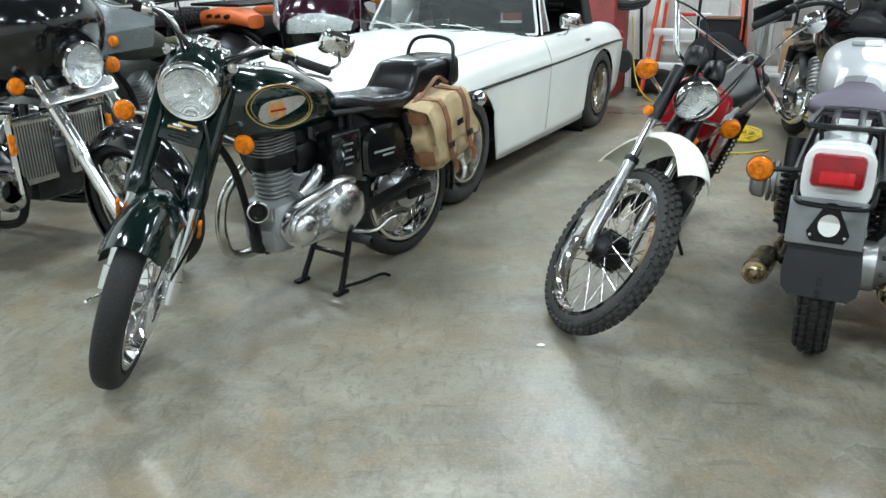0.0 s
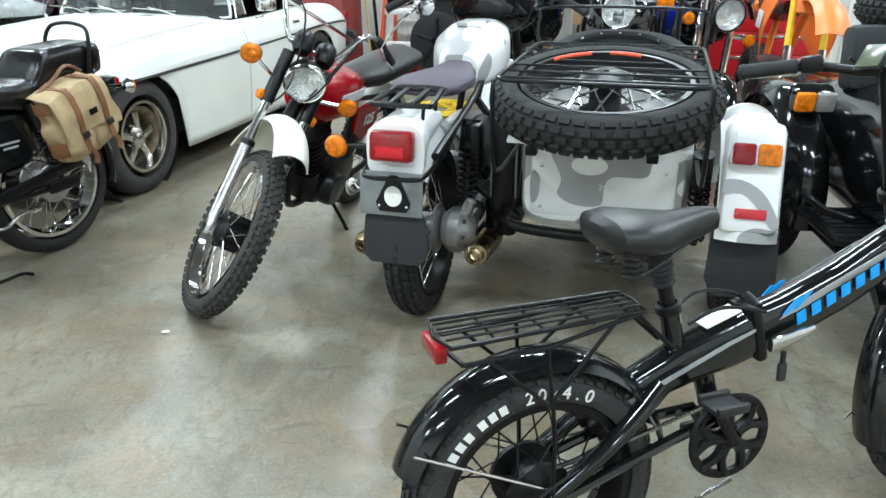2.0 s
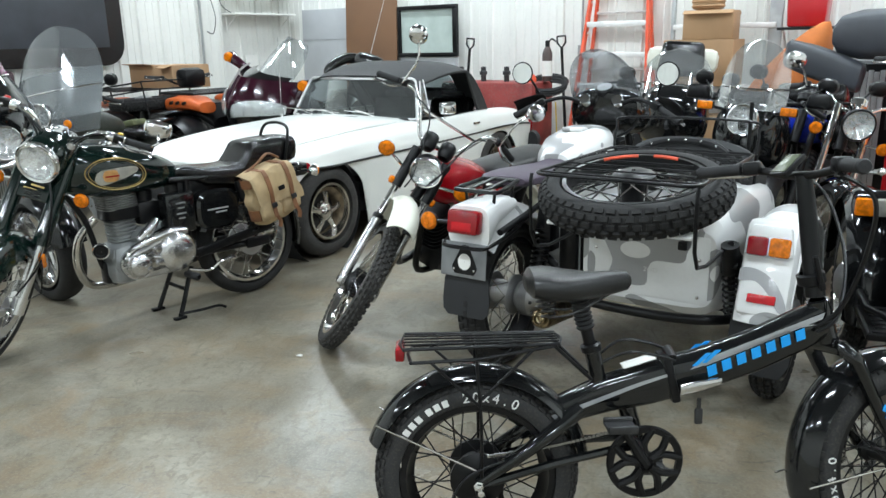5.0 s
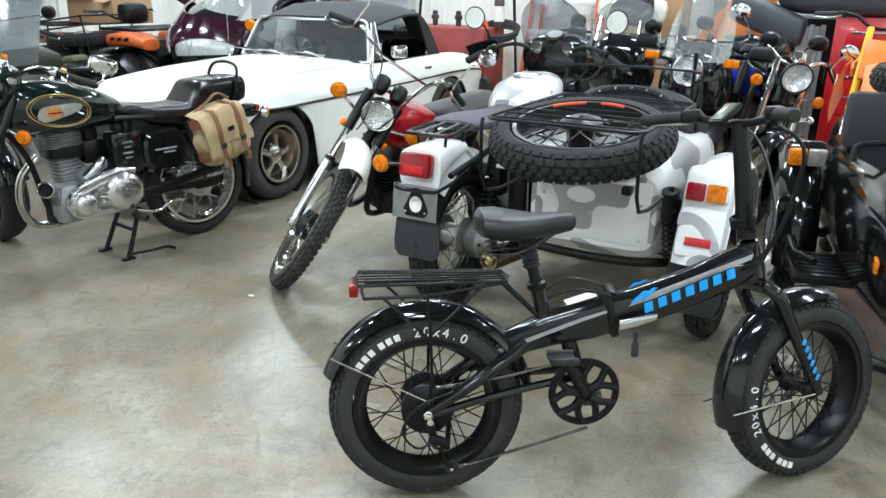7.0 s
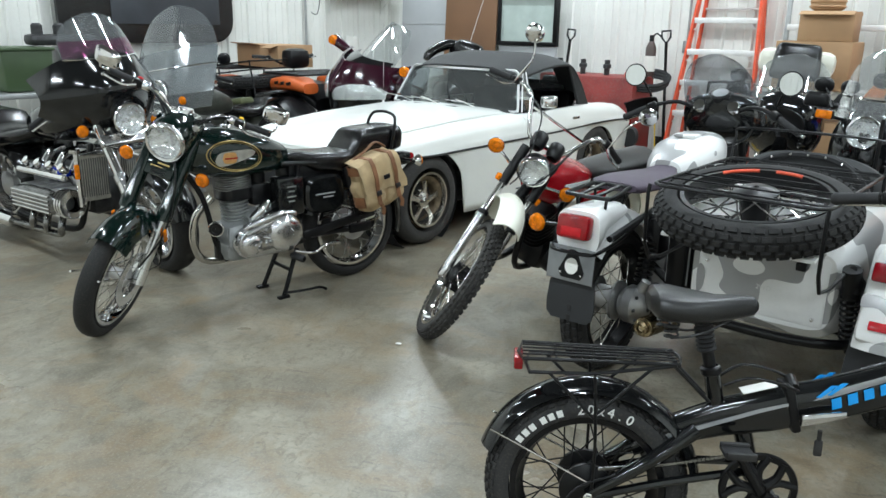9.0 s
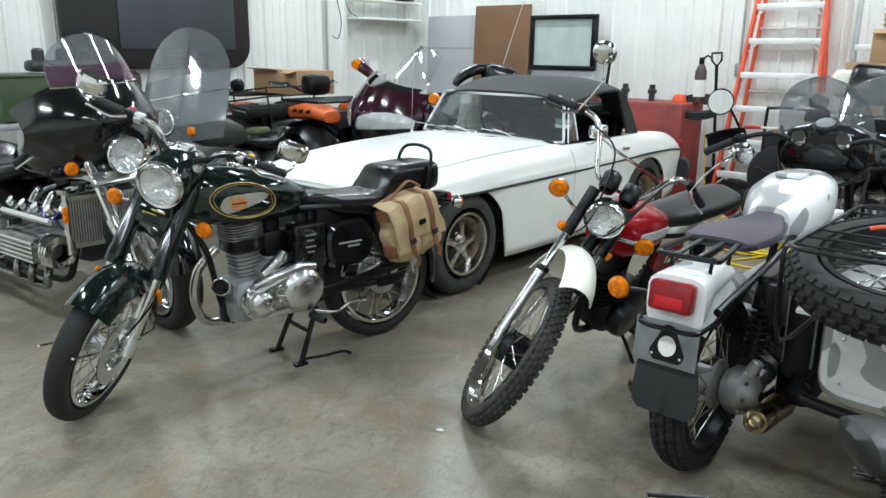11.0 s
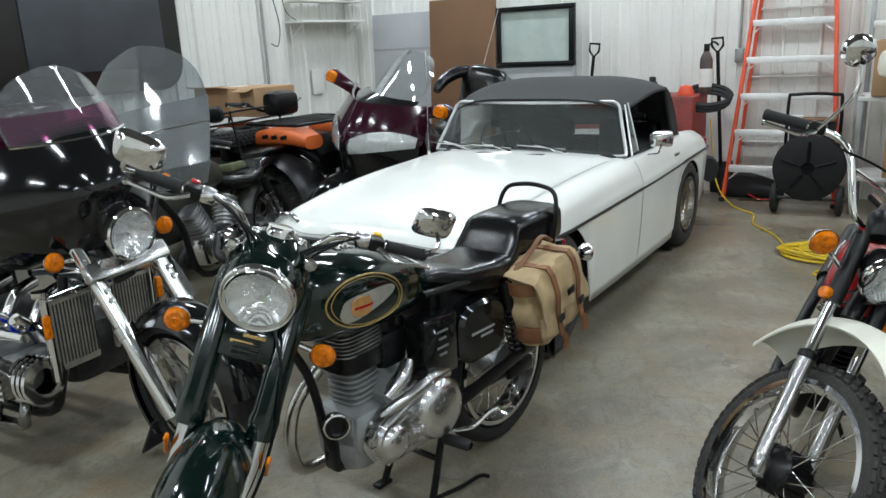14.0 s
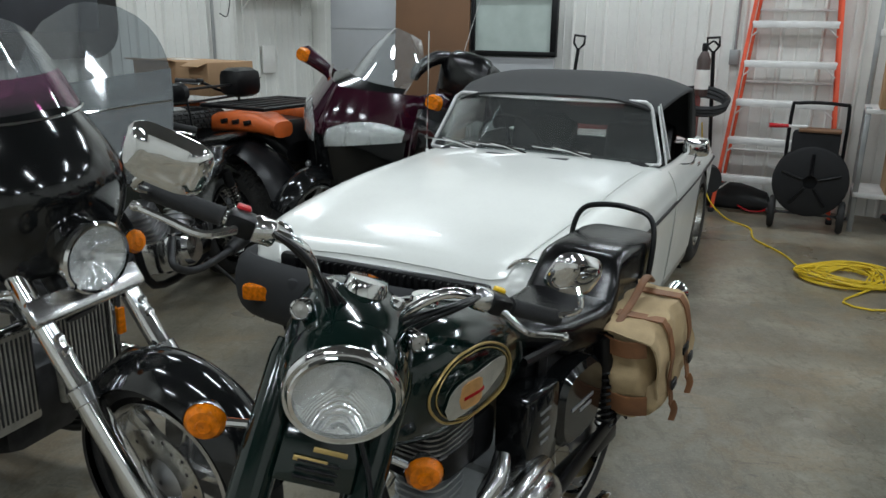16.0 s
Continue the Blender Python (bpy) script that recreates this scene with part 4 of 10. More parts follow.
    for y, r in ((0.062, 0.016), (-0.062, 0.016)):
        b = B()
        lathe(b, [(0.001, 0.01), (r * 0.8, 0.008), (r, 0.0), (r, -0.02)], hc - d * 0.17 + V(0, y, 0.094), V(-0.2, y, 1), 16)
        part("switch_knob", b, CHROME, nac, m=st)
    for sd in (1, -1):
        blinker(bike, at(0.575, 0.03, 0.1 * sd), at(0.56, 0.03, 0.2 * sd), (1, 0, 0), 0.036, st, body=CHROME)
    sb = steering(ax, 27, 57)
    hb = handlebar(bike, [at(0.79, -0.02, 0.02), at(0.81, 0.0, 0.07), at(0.885, 0.055, 0.14), at(0.895, 0.055, 0.24), at(0.905, 0.025, 0.41)], m=sb)
    for sd, c in ((1, YPLASTIC), (-1, REDCAB)):
        b = B()
        rbox(b, at(0.922, 0.045, 0.255 * sd), (0.016, 0.024, 0.012), 0.004)
        part("switch_button", b, c, hb, m=sb)
        b = B()
        lathe(b, [(0.02, -0.02), (0.024, -0.015), (0.024, 0.015), (0.02, 0.02)], at(0.895, 0.053, 0.215 * sd), (0, 1, 0), 14)
        part("lever_clamp", b, POLISH, hb, m=sb)
        mirror(bike, at(0.905, 0.027, 0.395 * sd), at(1.0, 0.05, 0.407) if sd > 0 else at(0.945, 0.16, -0.4), (-1, -0.25 * sd, 0.12), 0.066, 0.046, sb, bend=at(0.935, 0.07, 0.43) if sd > 0 else at(0.9, 0.11, -0.43), p=3.8)
    for o in (0.0, 0.02, -0.02):
        for sd in (1, -1):
            b = B()
            tube(b, [at(0.9, 0.06, 0.21 * sd), at(0.87, 0.11 + o, 0.15 * sd), at(0.8, 0.09, (0.06 + o) * sd), at(0.7, 0.0, (0.03 + o) * sd)], 0.0045, 6, 6)
            part("cable", b, SATIN, hb, m=sb)
    # front fender with stay
    b = B()
    mudguard(b, (WF, 0, R), R + 0.03, 0.195, 54, 188, 0.1, n=34, m=14)
    ff = part("front_fender", b, GREEN, bike, m=st)
    b = B()
    for a in (25, 195):
        for sd in (1, -1):
            tube(b, [V(WF, 0.07 * sd, R), V(WF + (R + 0.02) * math.cos(radians(a)), 0.066 * sd, R + (R + 0.02) * math.sin(radians(a)))], 0.005, 6)
    part("fender_stay", b, CHROME, ff, m=st)
    b = B()
    tube(b, [at(0.75, 0.04, -0.05), (WB - 0.2, 0.1, 0.8), (WB - 0.12, 0.13, 0.55), (WF, 0.1, R + 0.08)], 0.005, 6, 6)
    part("brake_hose", b, SATIN, bike, m=st)
    # frame
    b = B()
    tube(b, [at(0.62), (0.92, 0, 0.62), (0.86, 0, 0.36), (0.8, 0, 0.25)], 0.0145, 10, 5)
    tube(b, [at(0.66), (0.75, 0, 0.82), (0.45, 0, 0.78)], 0.02, 10, 4)
    for sd in (1, -1):
        tube(b, [(0.5, 0.1 * sd, 0.76), (0.1, 0.12 * sd, 0.74), (-0.3, 0.12 * sd, 0.72)], 0.013, 8, 4)
        tube(b, [(0.4, 0.1 * sd, 0.76), (0.42, 0.1 * sd, 0.4), (0.4, 0.11 * sd, 0.3)], 0.015, 8, 4)
        tube(b, [(0.42, 0.1 * sd, 0.34), (0.0, 0.1 * sd, R)], 0.02, 10)
        tube(b, [(0.02, 0.13 * sd, 0.42), (0.12, 0.125 * sd, 0.72)], 0.01, 8)
    tube(b, [at(0.60), at(0.78)], 0.03, 14)
    part("frame", b, SATIN, bike)
    # tank
    b = B()
    rows = [(0.42, 0.045, 0.785, 0.045), (0.46, 0.085, 0.79, 0.072), (0.55, 0.122, 0.81, 0.098), (0.67, 0.148, 0.83, 0.122), (0.81, 0.157, 0.846, 0.134), (0.92, 0.147, 0.856, 0.128), (1.0, 0.115, 0.86, 0.105), (1.035, 0.065, 0.862, 0.065)]
    loft(b, [oval((x, 0, z), w, h, (0, 1, 0), (0, 0, 1), 2.7, 28) for x, w, z, h in rows])
    tk = part("fuel_tank", b, GREEN, bike)
    for sd in (1, -1):
        def onside(x, z, lift, sd=sd):
            for a, c in zip(rows, rows[1:]):
                if x <= c[0]:
                    break
            t = (x - a[0]) / (c[0] - a[0])
            w, zz, h = (a[i] + (c[i] - a[i]) * t for i in (1, 2, 3))
            q = min(abs((z - zz) / h), 0.98)
            return V(x, sd * (w * (1 - q ** 2.7) ** (1 / 2.7) + lift), z)
        for rr, wd in ((1.0, 0.003), (0.9, 0.0014)):
            b = B()
            tube(b, [onside(0.79 + 0.15 * rr * math.cos(t), 0.838 + 0.016 * math.cos(t) + 0.078 * rr * math.sin(t), 0.0012) for t in [2 * math.pi * i / 48 for i in range(48)]], wd, 5, 0, True)
            part("gold_lining", b, GOLD, tk)
        b = B()
        shell(b, lambda u, v: onside(0.79 + (2 * u - 1) * 0.112, 0.838 + (2 * v - 1) * (0.018 + 0.026 * u) * (1 - (2 * u - 1) ** 4) ** 0.5 - 0.014 * (2 * u - 1), 0.004), 18, 6, 0.003 * sd)
        bg = part("tank_badge", b, BADGESILVER, tk)
        b = B()
        shell(b, lambda u, v: onside(0.825 + (2 * u - 1) * 0.04, 0.834 + (2 * v - 1) * 0.028 * (1 - (2 * u - 1) ** 4) ** 0.5, 0.007), 10, 6, 0.003 * sd)
        part("badge_plate", b, BADGE, bg)
        b = B()
        shell(b, lambda u, v: onside(0.82 + (2 * u - 1) * 0.034, 0.832 + (2 * v - 1) * 0.0035, 0.009), 6, 2, 0.002 * sd)
        part("badge_bar", b, RED, bg)
    b = B()
    lathe(b, [(0.001, 0.02), (0.028, 0.018), (0.032, 0.01), (0.032, -0.01)], (0.76, 0, 0.968), (0, 0, 1), 20)
    part("filler_cap", b, CHROME, tk)
    # seat: low rider's part and raised pillion
    b = B()
    seat_loft(b, [(0.44, 0.06, 0.80, 0.04), (0.40, 0.095, 0.815, 0.06), (0.28, 0.125, 0.80, 0.105), (0.12, 0.142, 0.79, 0.115), (0.06, 0.142, 0.795, 0.12), (0.02, 0.138, 0.845, 0.16), (-0.01, 0.13, 0.895, 0.185), (-0.03, 0.127, 0.905, 0.185), (-0.1, 0.127, 0.91, 0.175), (-0.26, 0.124, 0.915, 0.165), (-0.315, 0.118, 0.91, 0.14), (-0.335, 0.1, 0.89, 0.09)], 5, 32)
    se = part("seat", b, VINYL, bike)
    b = B()
    rbox(b, (0.2, 0, 0.69), (0.5, 0.17, 0.12), 0.03)
    part("seat_pan", b, SATIN, bike)
    b = B()
    rbox(b, (0.6, 0.0, 0.6), (0.13, 0.12, 0.13), 0.03)
    lathe(b, [(0.03, -0.07), (0.045, -0.06), (0.045, 0.06), (0.03, 0.07)], (0.6, 0.0, 0.66), (0, 0, 1), 18)
    part("carburettor", b, SATIN, bike)
    b = B()
    tube(b, [(-0.22, 0.135, 0.76), (-0.25, 0.135, 0.9), (-0.27, 0.11, 0.965), (-0.275, 0.04, 0.985), (-0.275, -0.04, 0.985), (-0.27, -0.11, 0.965), (-0.25, -0.135, 0.9), (-0.22, -0.135, 0.76)], 0.009, 8, 5)
    part("grab_rail", b, SATIN, bike)
    # engine
    b = B()
    finned(b, (0.735, 0, 0.455), 0.135, 0.14, 0.15, 8, (0.06, 0, 1), 3.4, 0.006)
    cyl = part("cylinder", b, GREYPAINT, bike)
    b = B()
    finned(b, (0.745, 0, 0.645), 0.172, 0.185, 0.1, 8, (0.06, 0, 1), 3.8, 0.0048)
    rbox(b, (0.75, 0, 0.765), (0.13, 0.14, 0.05), 0.015)
    part("cylinder_head", b, FINALLOY, cyl)
    b = B()
    loft(b, [oval((0.742, 0, z), 0.094, 0.088, (1, 0, 0), (0, 1, 0), 3.2) for z in (0.592, 0.65)])
    part("cylinder_band", b, SATIN, cyl)
    b = B()
    rbox(b, (0.62, 0, 0.36), (0.46, 0.2, 0.22), 0.06)
    rbox(b, (0.74, 0, 0.38), (0.22, 0.24, 0.2), 0.08)
    rbox(b, (0.5, 0.0, 0.42), (0.2, 0.22, 0.2), 0.05)
    rbox(b, (0.66, 0.02, 0.47), (0.1, 0.2, 0.12), 0.03, pose(0, 0, 0, 0, 30, 0))
    part("crankcase", b, GREYPAINT, bike)
    b = B()
    def pear(k, n=44):
        out = []
        for i in range(n):
            d = V(math.cos(2 * math.pi * i / n), 0, math.sin(2 * math.pi * i / n))
            c, r = max(((V(0.73, 0, 0.365), 0.085), (V(0.54, 0, 0.4), 0.122)), key=lambda q: q[0].dot(d) + q[1])
            out.append(c + d * r * k)
        return out
    pc = lambda x, z, a, c, y0, y1: loft(b, [oval((x, y0, z), a, c, (1, 0, 0), (0, 0, 1), 2.3, 28), oval((x, y1 - 0.012, z), a, c, (1, 0, 0), (0, 0, 1), 2.3, 28), oval((x, y1, z), a * 0.86, c * 0.82, (1, 0, 0), (0, 0, 1), 2.2, 28)])
    ring = lambda k, y: [p + V(0, y, 0) for p in pear(k)]
    loft(b, [ring(1.0, 0.1), ring(1.0, 0.138), ring(0.96, 0.146), ring(0.92, 0.147), ring(0.9, 0.158), ring(0.8, 0.168), ring(0.62, 0.17), ring(0.58, 0.163), ring(0.45, 0.163), ring(0.42, 0.172), ring(0.2, 0.176)])
    lathe(b, [(0.001, 0.214), (0.04, 0.212), (0.075, 0.204), (0.098, 0.19), (0.108, 0.17), (0.108, 0.13)], (0.53, 0, 0.395), (0, 1, 0), 32)
    lathe(b, [(0.001, 0.192), (0.03, 0.19), (0.05, 0.182), (0.062, 0.165), (0.064, 0.13)], (0.735, 0, 0.36), (0, 1, 0), 26)
    for x, z in ((0.64, 0.36), (0.7, 0.335), (0.645, 0.43)):
        lathe(b, [(0.001, 0.195), (0.014, 0.193), (0.017, 0.185), (0.018, 0.15)], (x, 0, z), (0, 1, 0), 14)
    tube(b, [(0.75, 0.12, 0.44), (0.66, 0.15, 0.475), (0.56, 0.16, 0.5), (0.46, 0.15, 0.49)], [0.02, 0.024, 0.026, 0.02], 10, 5)
    tube(b, [(0.69, 0.1, 0.48), (0.64, 0.12, 0.53), (0.6, 0.11, 0.57)], [0.03, 0.028, 0.02], 12, 4)
    rbox(b, (0.585, 0.175, 0.335), (0.16, 0.02, 0.022), 0.009, pose(0, 0, 0, 0, -18, 0))
    rbox(b, (0.6, 0.175, 0.375), (0.15, 0.018, 0.014), 0.006, pose(0, 0, 0, 0, -14, 0))
    pcv = part("primary_cover", b, SATINALLOY, bike, "dull polished rounded primary cover")
    for p in ring(0.955, 0.147)[::5]:
        b = B()
        lathe(b, [(0.001, 0.006), (0.006, 0.005), (0.0075, 0.0)], p, (0, 1, 0), 10)
        part("bolt", b, CHROME, pcv)
    b = B()
    lathe(b, [(0.001, 0.016), (0.02, 0.016), (0.026, 0.022), (0.034, 0.022), (0.04, 0.0), (0.03, -0.03)], (0.885, 0.07, 0.455), (0.5, 0.85, 0), 24)
    hn = part("horn", b, SATIN, bike)
    b = B()
    lathe(b, [(0.036, 0.018), (0.041, 0.016), (0.041, 0.004), (0.036, 0.002)], (0.885, 0.07, 0.455), (0.5, 0.85, 0), 24, True)
    part("horn_ring", b, CHROME, hn)
    b = B()
    rbox(b, (0.845, 0.0, 0.32), (0.035, 0.07, 0.12), 0.015)
    part("engine_guard", b, SATIN, bike)
    b = B()
    tube(b, [(0.85, -0.03, 0.6), (0.94, -0.05, 0.5), (0.945, -0.08, 0.34), (0.84, -0.13, 0.22), (0.5, -0.15, 0.22), (0.2, -0.15, 0.24)], 0.021, 10, 6)
    tube(b, [(0.25, -0.16, 0.24), (0.15, -0.16, 0.26), (-0.35, -0.17, 0.33), (-0.4, -0.17, 0.33)], [0.022, 0.045, 0.045, 0.03], 14, 4)
    part("exhaust", b, WORN, bike)
    # boxes and rear fender
    b = B()
    rbox(b, (0.475, 0.105, 0.585), (0.165, 0.095, 0.215), 0.014)
    bx = part("battery_box", b, BLACK, bike)
    for k, z in enumerate((0.64, 0.615, 0.585, 0.56)):
        b = B()
        rbox(b, (0.475, 0.1535, z), (0.055 - 0.018 * (k % 2), 0.004, 0.008), 0.001)
        part("decal_bar", b, mat("grey_decal", (0.16, 0.16, 0.155), 0.5) if k == 0 else bpy.data.materials["grey_decal"], bx)
    b = B()
    loft(b, [oval((0.25, y, 0.57), a, c, (1, 0, 0), (0, 0, 1), 3.2, 24) for y, a, c in ((0.07, 0.13, 0.11), (0.14, 0.13, 0.11), (0.155, 0.115, 0.095))])
    bx = part("tool_box", b, BLACK, bike)
    for k, (x, z, l) in enumerate(((0.26, 0.575, 0.13), (0.24, 0.555, 0.07))):
        b = B()
        rbox(b, (x, 0.1565, z), (l, 0.003, 0.009), 0.001)
        part("decal_bar", b, SILVER, bx)
    b = B()
    mudguard(b, (0, 0, R), R + 0.06, 0.16, 20, 195, 0.06, n=30, m=10)
    part("rear_fender", b, BLACK, bike)
    b = B()
    rbox(b, (-0.41, 0, 0.69), (0.1, 0.09, 0.08), 0.02)
    tl = part("tail_lamp", b, BLACK, bike)
    b = B()
    rbox(b, (-0.47, 0, 0.69), (0.04, 0.075, 0.06), 0.015)
    part("lens", b, REDLENS, tl)
    for sd in (1, -1):
        blinker(bike, (-0.38, 0.05 * sd, 0.69), (-0.40, 0.18 * sd, 0.70), (-1, 0.2 * sd, 0), 0.036, body=CHROME)
        damper(bike, (0.1, 0.135 * sd, 0.71), (0.02, 0.135 * sd, 0.37), 0.03, sm=SATIN)
    b = B()
    rbox(b, (0.16, 0.145, 0.385), (0.5, 0.02, 0.05), 0.02, pose(0, 0, 0, 0, 8, 0))
    rbox(b, (0.0, 0.12, 0.33), (0.16, 0.03, 0.06), 0.015)
    part("chain_guard", b, SATIN, bike)
    b = B()
    tube(b, [(0.46, 0.14, 0.27), (0.36, 0.17, 0.25), (0.3, 0.2, 0.29), (0.26, 0.22, 0.3)], 0.009, 8, 4)
    rbox(b, (0.25, 0.23, 0.305), (0.05, 0.03, 0.02), 0.006)
    part("kick_pedal", b, CHROME, bike)
    for sd in (1, -1):
        b = B()
        lathe(b, [(0.001, 0.0), (0.016, 0.0), (0.02, 0.02), (0.02, 0.1), (0.012, 0.11)], (0.48, 0.14 * sd, 0.25), (-0.1, sd, 0), 12)
        part("footrest", b, GRIP, bike)
    b = B()
    for sd in (1, -1):
        tube(b, [(0.42, 0.09 * sd, 0.27), (0.5, 0.11 * sd, 0.08), (0.53, 0.115 * sd, 0.012)], 0.013, 8, 4)
        rbox(b, (0.535, 0.12 * sd, 0.008), (0.07, 0.035, 0.016), 0.005)
    tube(b, [(0.47, -0.1, 0.15), (0.47, 0.1, 0.15)], 0.011, 8)
    tube(b, [(0.53, 0.12, 0.03), (0.42, 0.15, 0.03), (0.32, 0.16, 0.03), (0.28, 0.17, 0.012)], 0.008, 8, 5)
    part("centre_stand", b, SATIN, bike)
    return bike


def canvas_bag(bike_pose):
    """Hangs askew against the motorcycle's flank, under the seat."""
    bag = thing("canvas_bag", "crumpled khaki canvas saddlebag with tan leather straps hanging under the seat", "bag", bike_pose @ pose(-0.052, 0.165, 0.632, 0, 13, 0))

    def soft(rows, depth, p, amp, freq, n=36):
        """A sagging cloth body from rows of (z, half width, half depth, shift along x)."""
        bm = B()
        line = smooth_line([V(*r[:3]) for r in rows], 4)
        shift = smooth_line([V(r[3], 0, 0) for r in rows], 4)
        loft(bm, [oval((c.x, depth + q.z * 0.55, q.x), q.y, q.z, (1, 0, 0), (0, 1, 0), p, n) for q, c in zip(line, shift)])
        for v in bm.verts:
            v.co += amp * noise.noise_vector(v.co * freq) + amp * 0.45 * noise.noise_vector(v.co * freq * 2.7)
        return bm
    pouch = part("pouch", soft([(-0.165, 0.1, 0.03, 0.02), (-0.15, 0.135, 0.05, 0.012), (-0.1, 0.15, 0.066, 0.0), (-0.02, 0.15, 0.068, 0.0), (0.06, 0.14, 0.06, 0.0), (0.11, 0.125, 0.045, 0.0), (0.13, 0.1, 0.025, 0.0)], 0.0, 3.4, 0.024, 10), CANVAS, bag)
    face = lambda z: 0.1 + 0.012 * math.cos(z * 9)          # how far the front stands out
    b = B()
    shell(b, lambda u, v: V(0.145 - 0.29 * u + 0.01 * math.sin(v * 5), -0.03 + (face(0.1 - 0.15 * max(0, v - 0.3)) + 0.042) * math.sin(min(v * 2.4, 1) * math.pi / 2) + 0.006 * math.sin(u * 17 + v * 4), 0.142 - 0.2 * max(0, v - 0.3) / 0.7 - 0.014 * math.sin(u * 9) * v - 0.012 * abs(2 * u - 1) ** 3), 22, 16, 0.005)
    for v in b.verts:
        v.co += 0.012 * noise.noise_vector(v.co * 15)
    flap = part("flap", b, CANVAS, bag)
    for x in (0.065, -0.075):
        b = B()
        shell(b, lambda u, v, x=x: V(x - 0.013 + 0.026 * u - 0.008 * math.sin(v * 3), -0.02 + (face(0) + 0.042) * math.sin(min(v * 2.6, 1) * math.pi / 2) + 0.006 + 0.004 * math.sin(v * 14), 0.15 - 0.27 * max(0, v - 0.25) / 0.75), 3, 20, 0.004)
        st = part("strap", b, LEATHER, bag)
        b = B()
        rbox(b, (x - 0.003, face(0) + 0.036, -0.05), (0.034, 0.008, 0.028), 0.003)
        part("buckle", b, STEEL, st)
        b = B()
        tube(b, [(x - 0.004, face(0) + 0.03, -0.118), (x - 0.012, face(0) + 0.036, -0.15), (x - 0.004, face(0) + 0.03, -0.185)], 0.011, 8, 3, flat=0.3)
        part("strap_end", b, LEATHER, st)
        pocket = soft([(-0.145, 0.045, 0.012, x), (-0.13, 0.062, 0.026, x), (-0.09, 0.066, 0.034, x), (-0.045, 0.062, 0.026, x), (-0.03, 0.055, 0.014, x)], 0.075, 4.0, 0.008, 17, 24)
        part("pocket", pocket, CANVAS, bag)
    b = B()
    rbox(b, (-0.005, face(0) + 0.045, 0.03), (0.042, 0.006, 0.026), 0.002)
    part("name_patch", b, SATIN, bag)
    for z, k in ((0.085, 0.05), (-0.105, 0.062)):
        b = B()
        shell(b, lambda u, v, z=z, k=k: V(0.135 + 0.024 * math.sin(u * math.pi * 0.9), -0.03 + 0.13 * u, z - k / 2 + k * v + 0.012 * u), 8, 4, 0.006)
        part("corner_patch", b, LEATHER, bag)
    b = B()
    tube(b, [(0.13, 0.0, 0.13), (0.02, 0.012, 0.165), (-0.06, 0.02, 0.2), (-0.13, 0.01, 0.15)], 0.012, 8, 4, flat=0.5)
    part("hanger", b, LEATHER, bag)


RE_BIKE = bullet()
canvas_bag(RE_BIKE.matrix_world.copy())


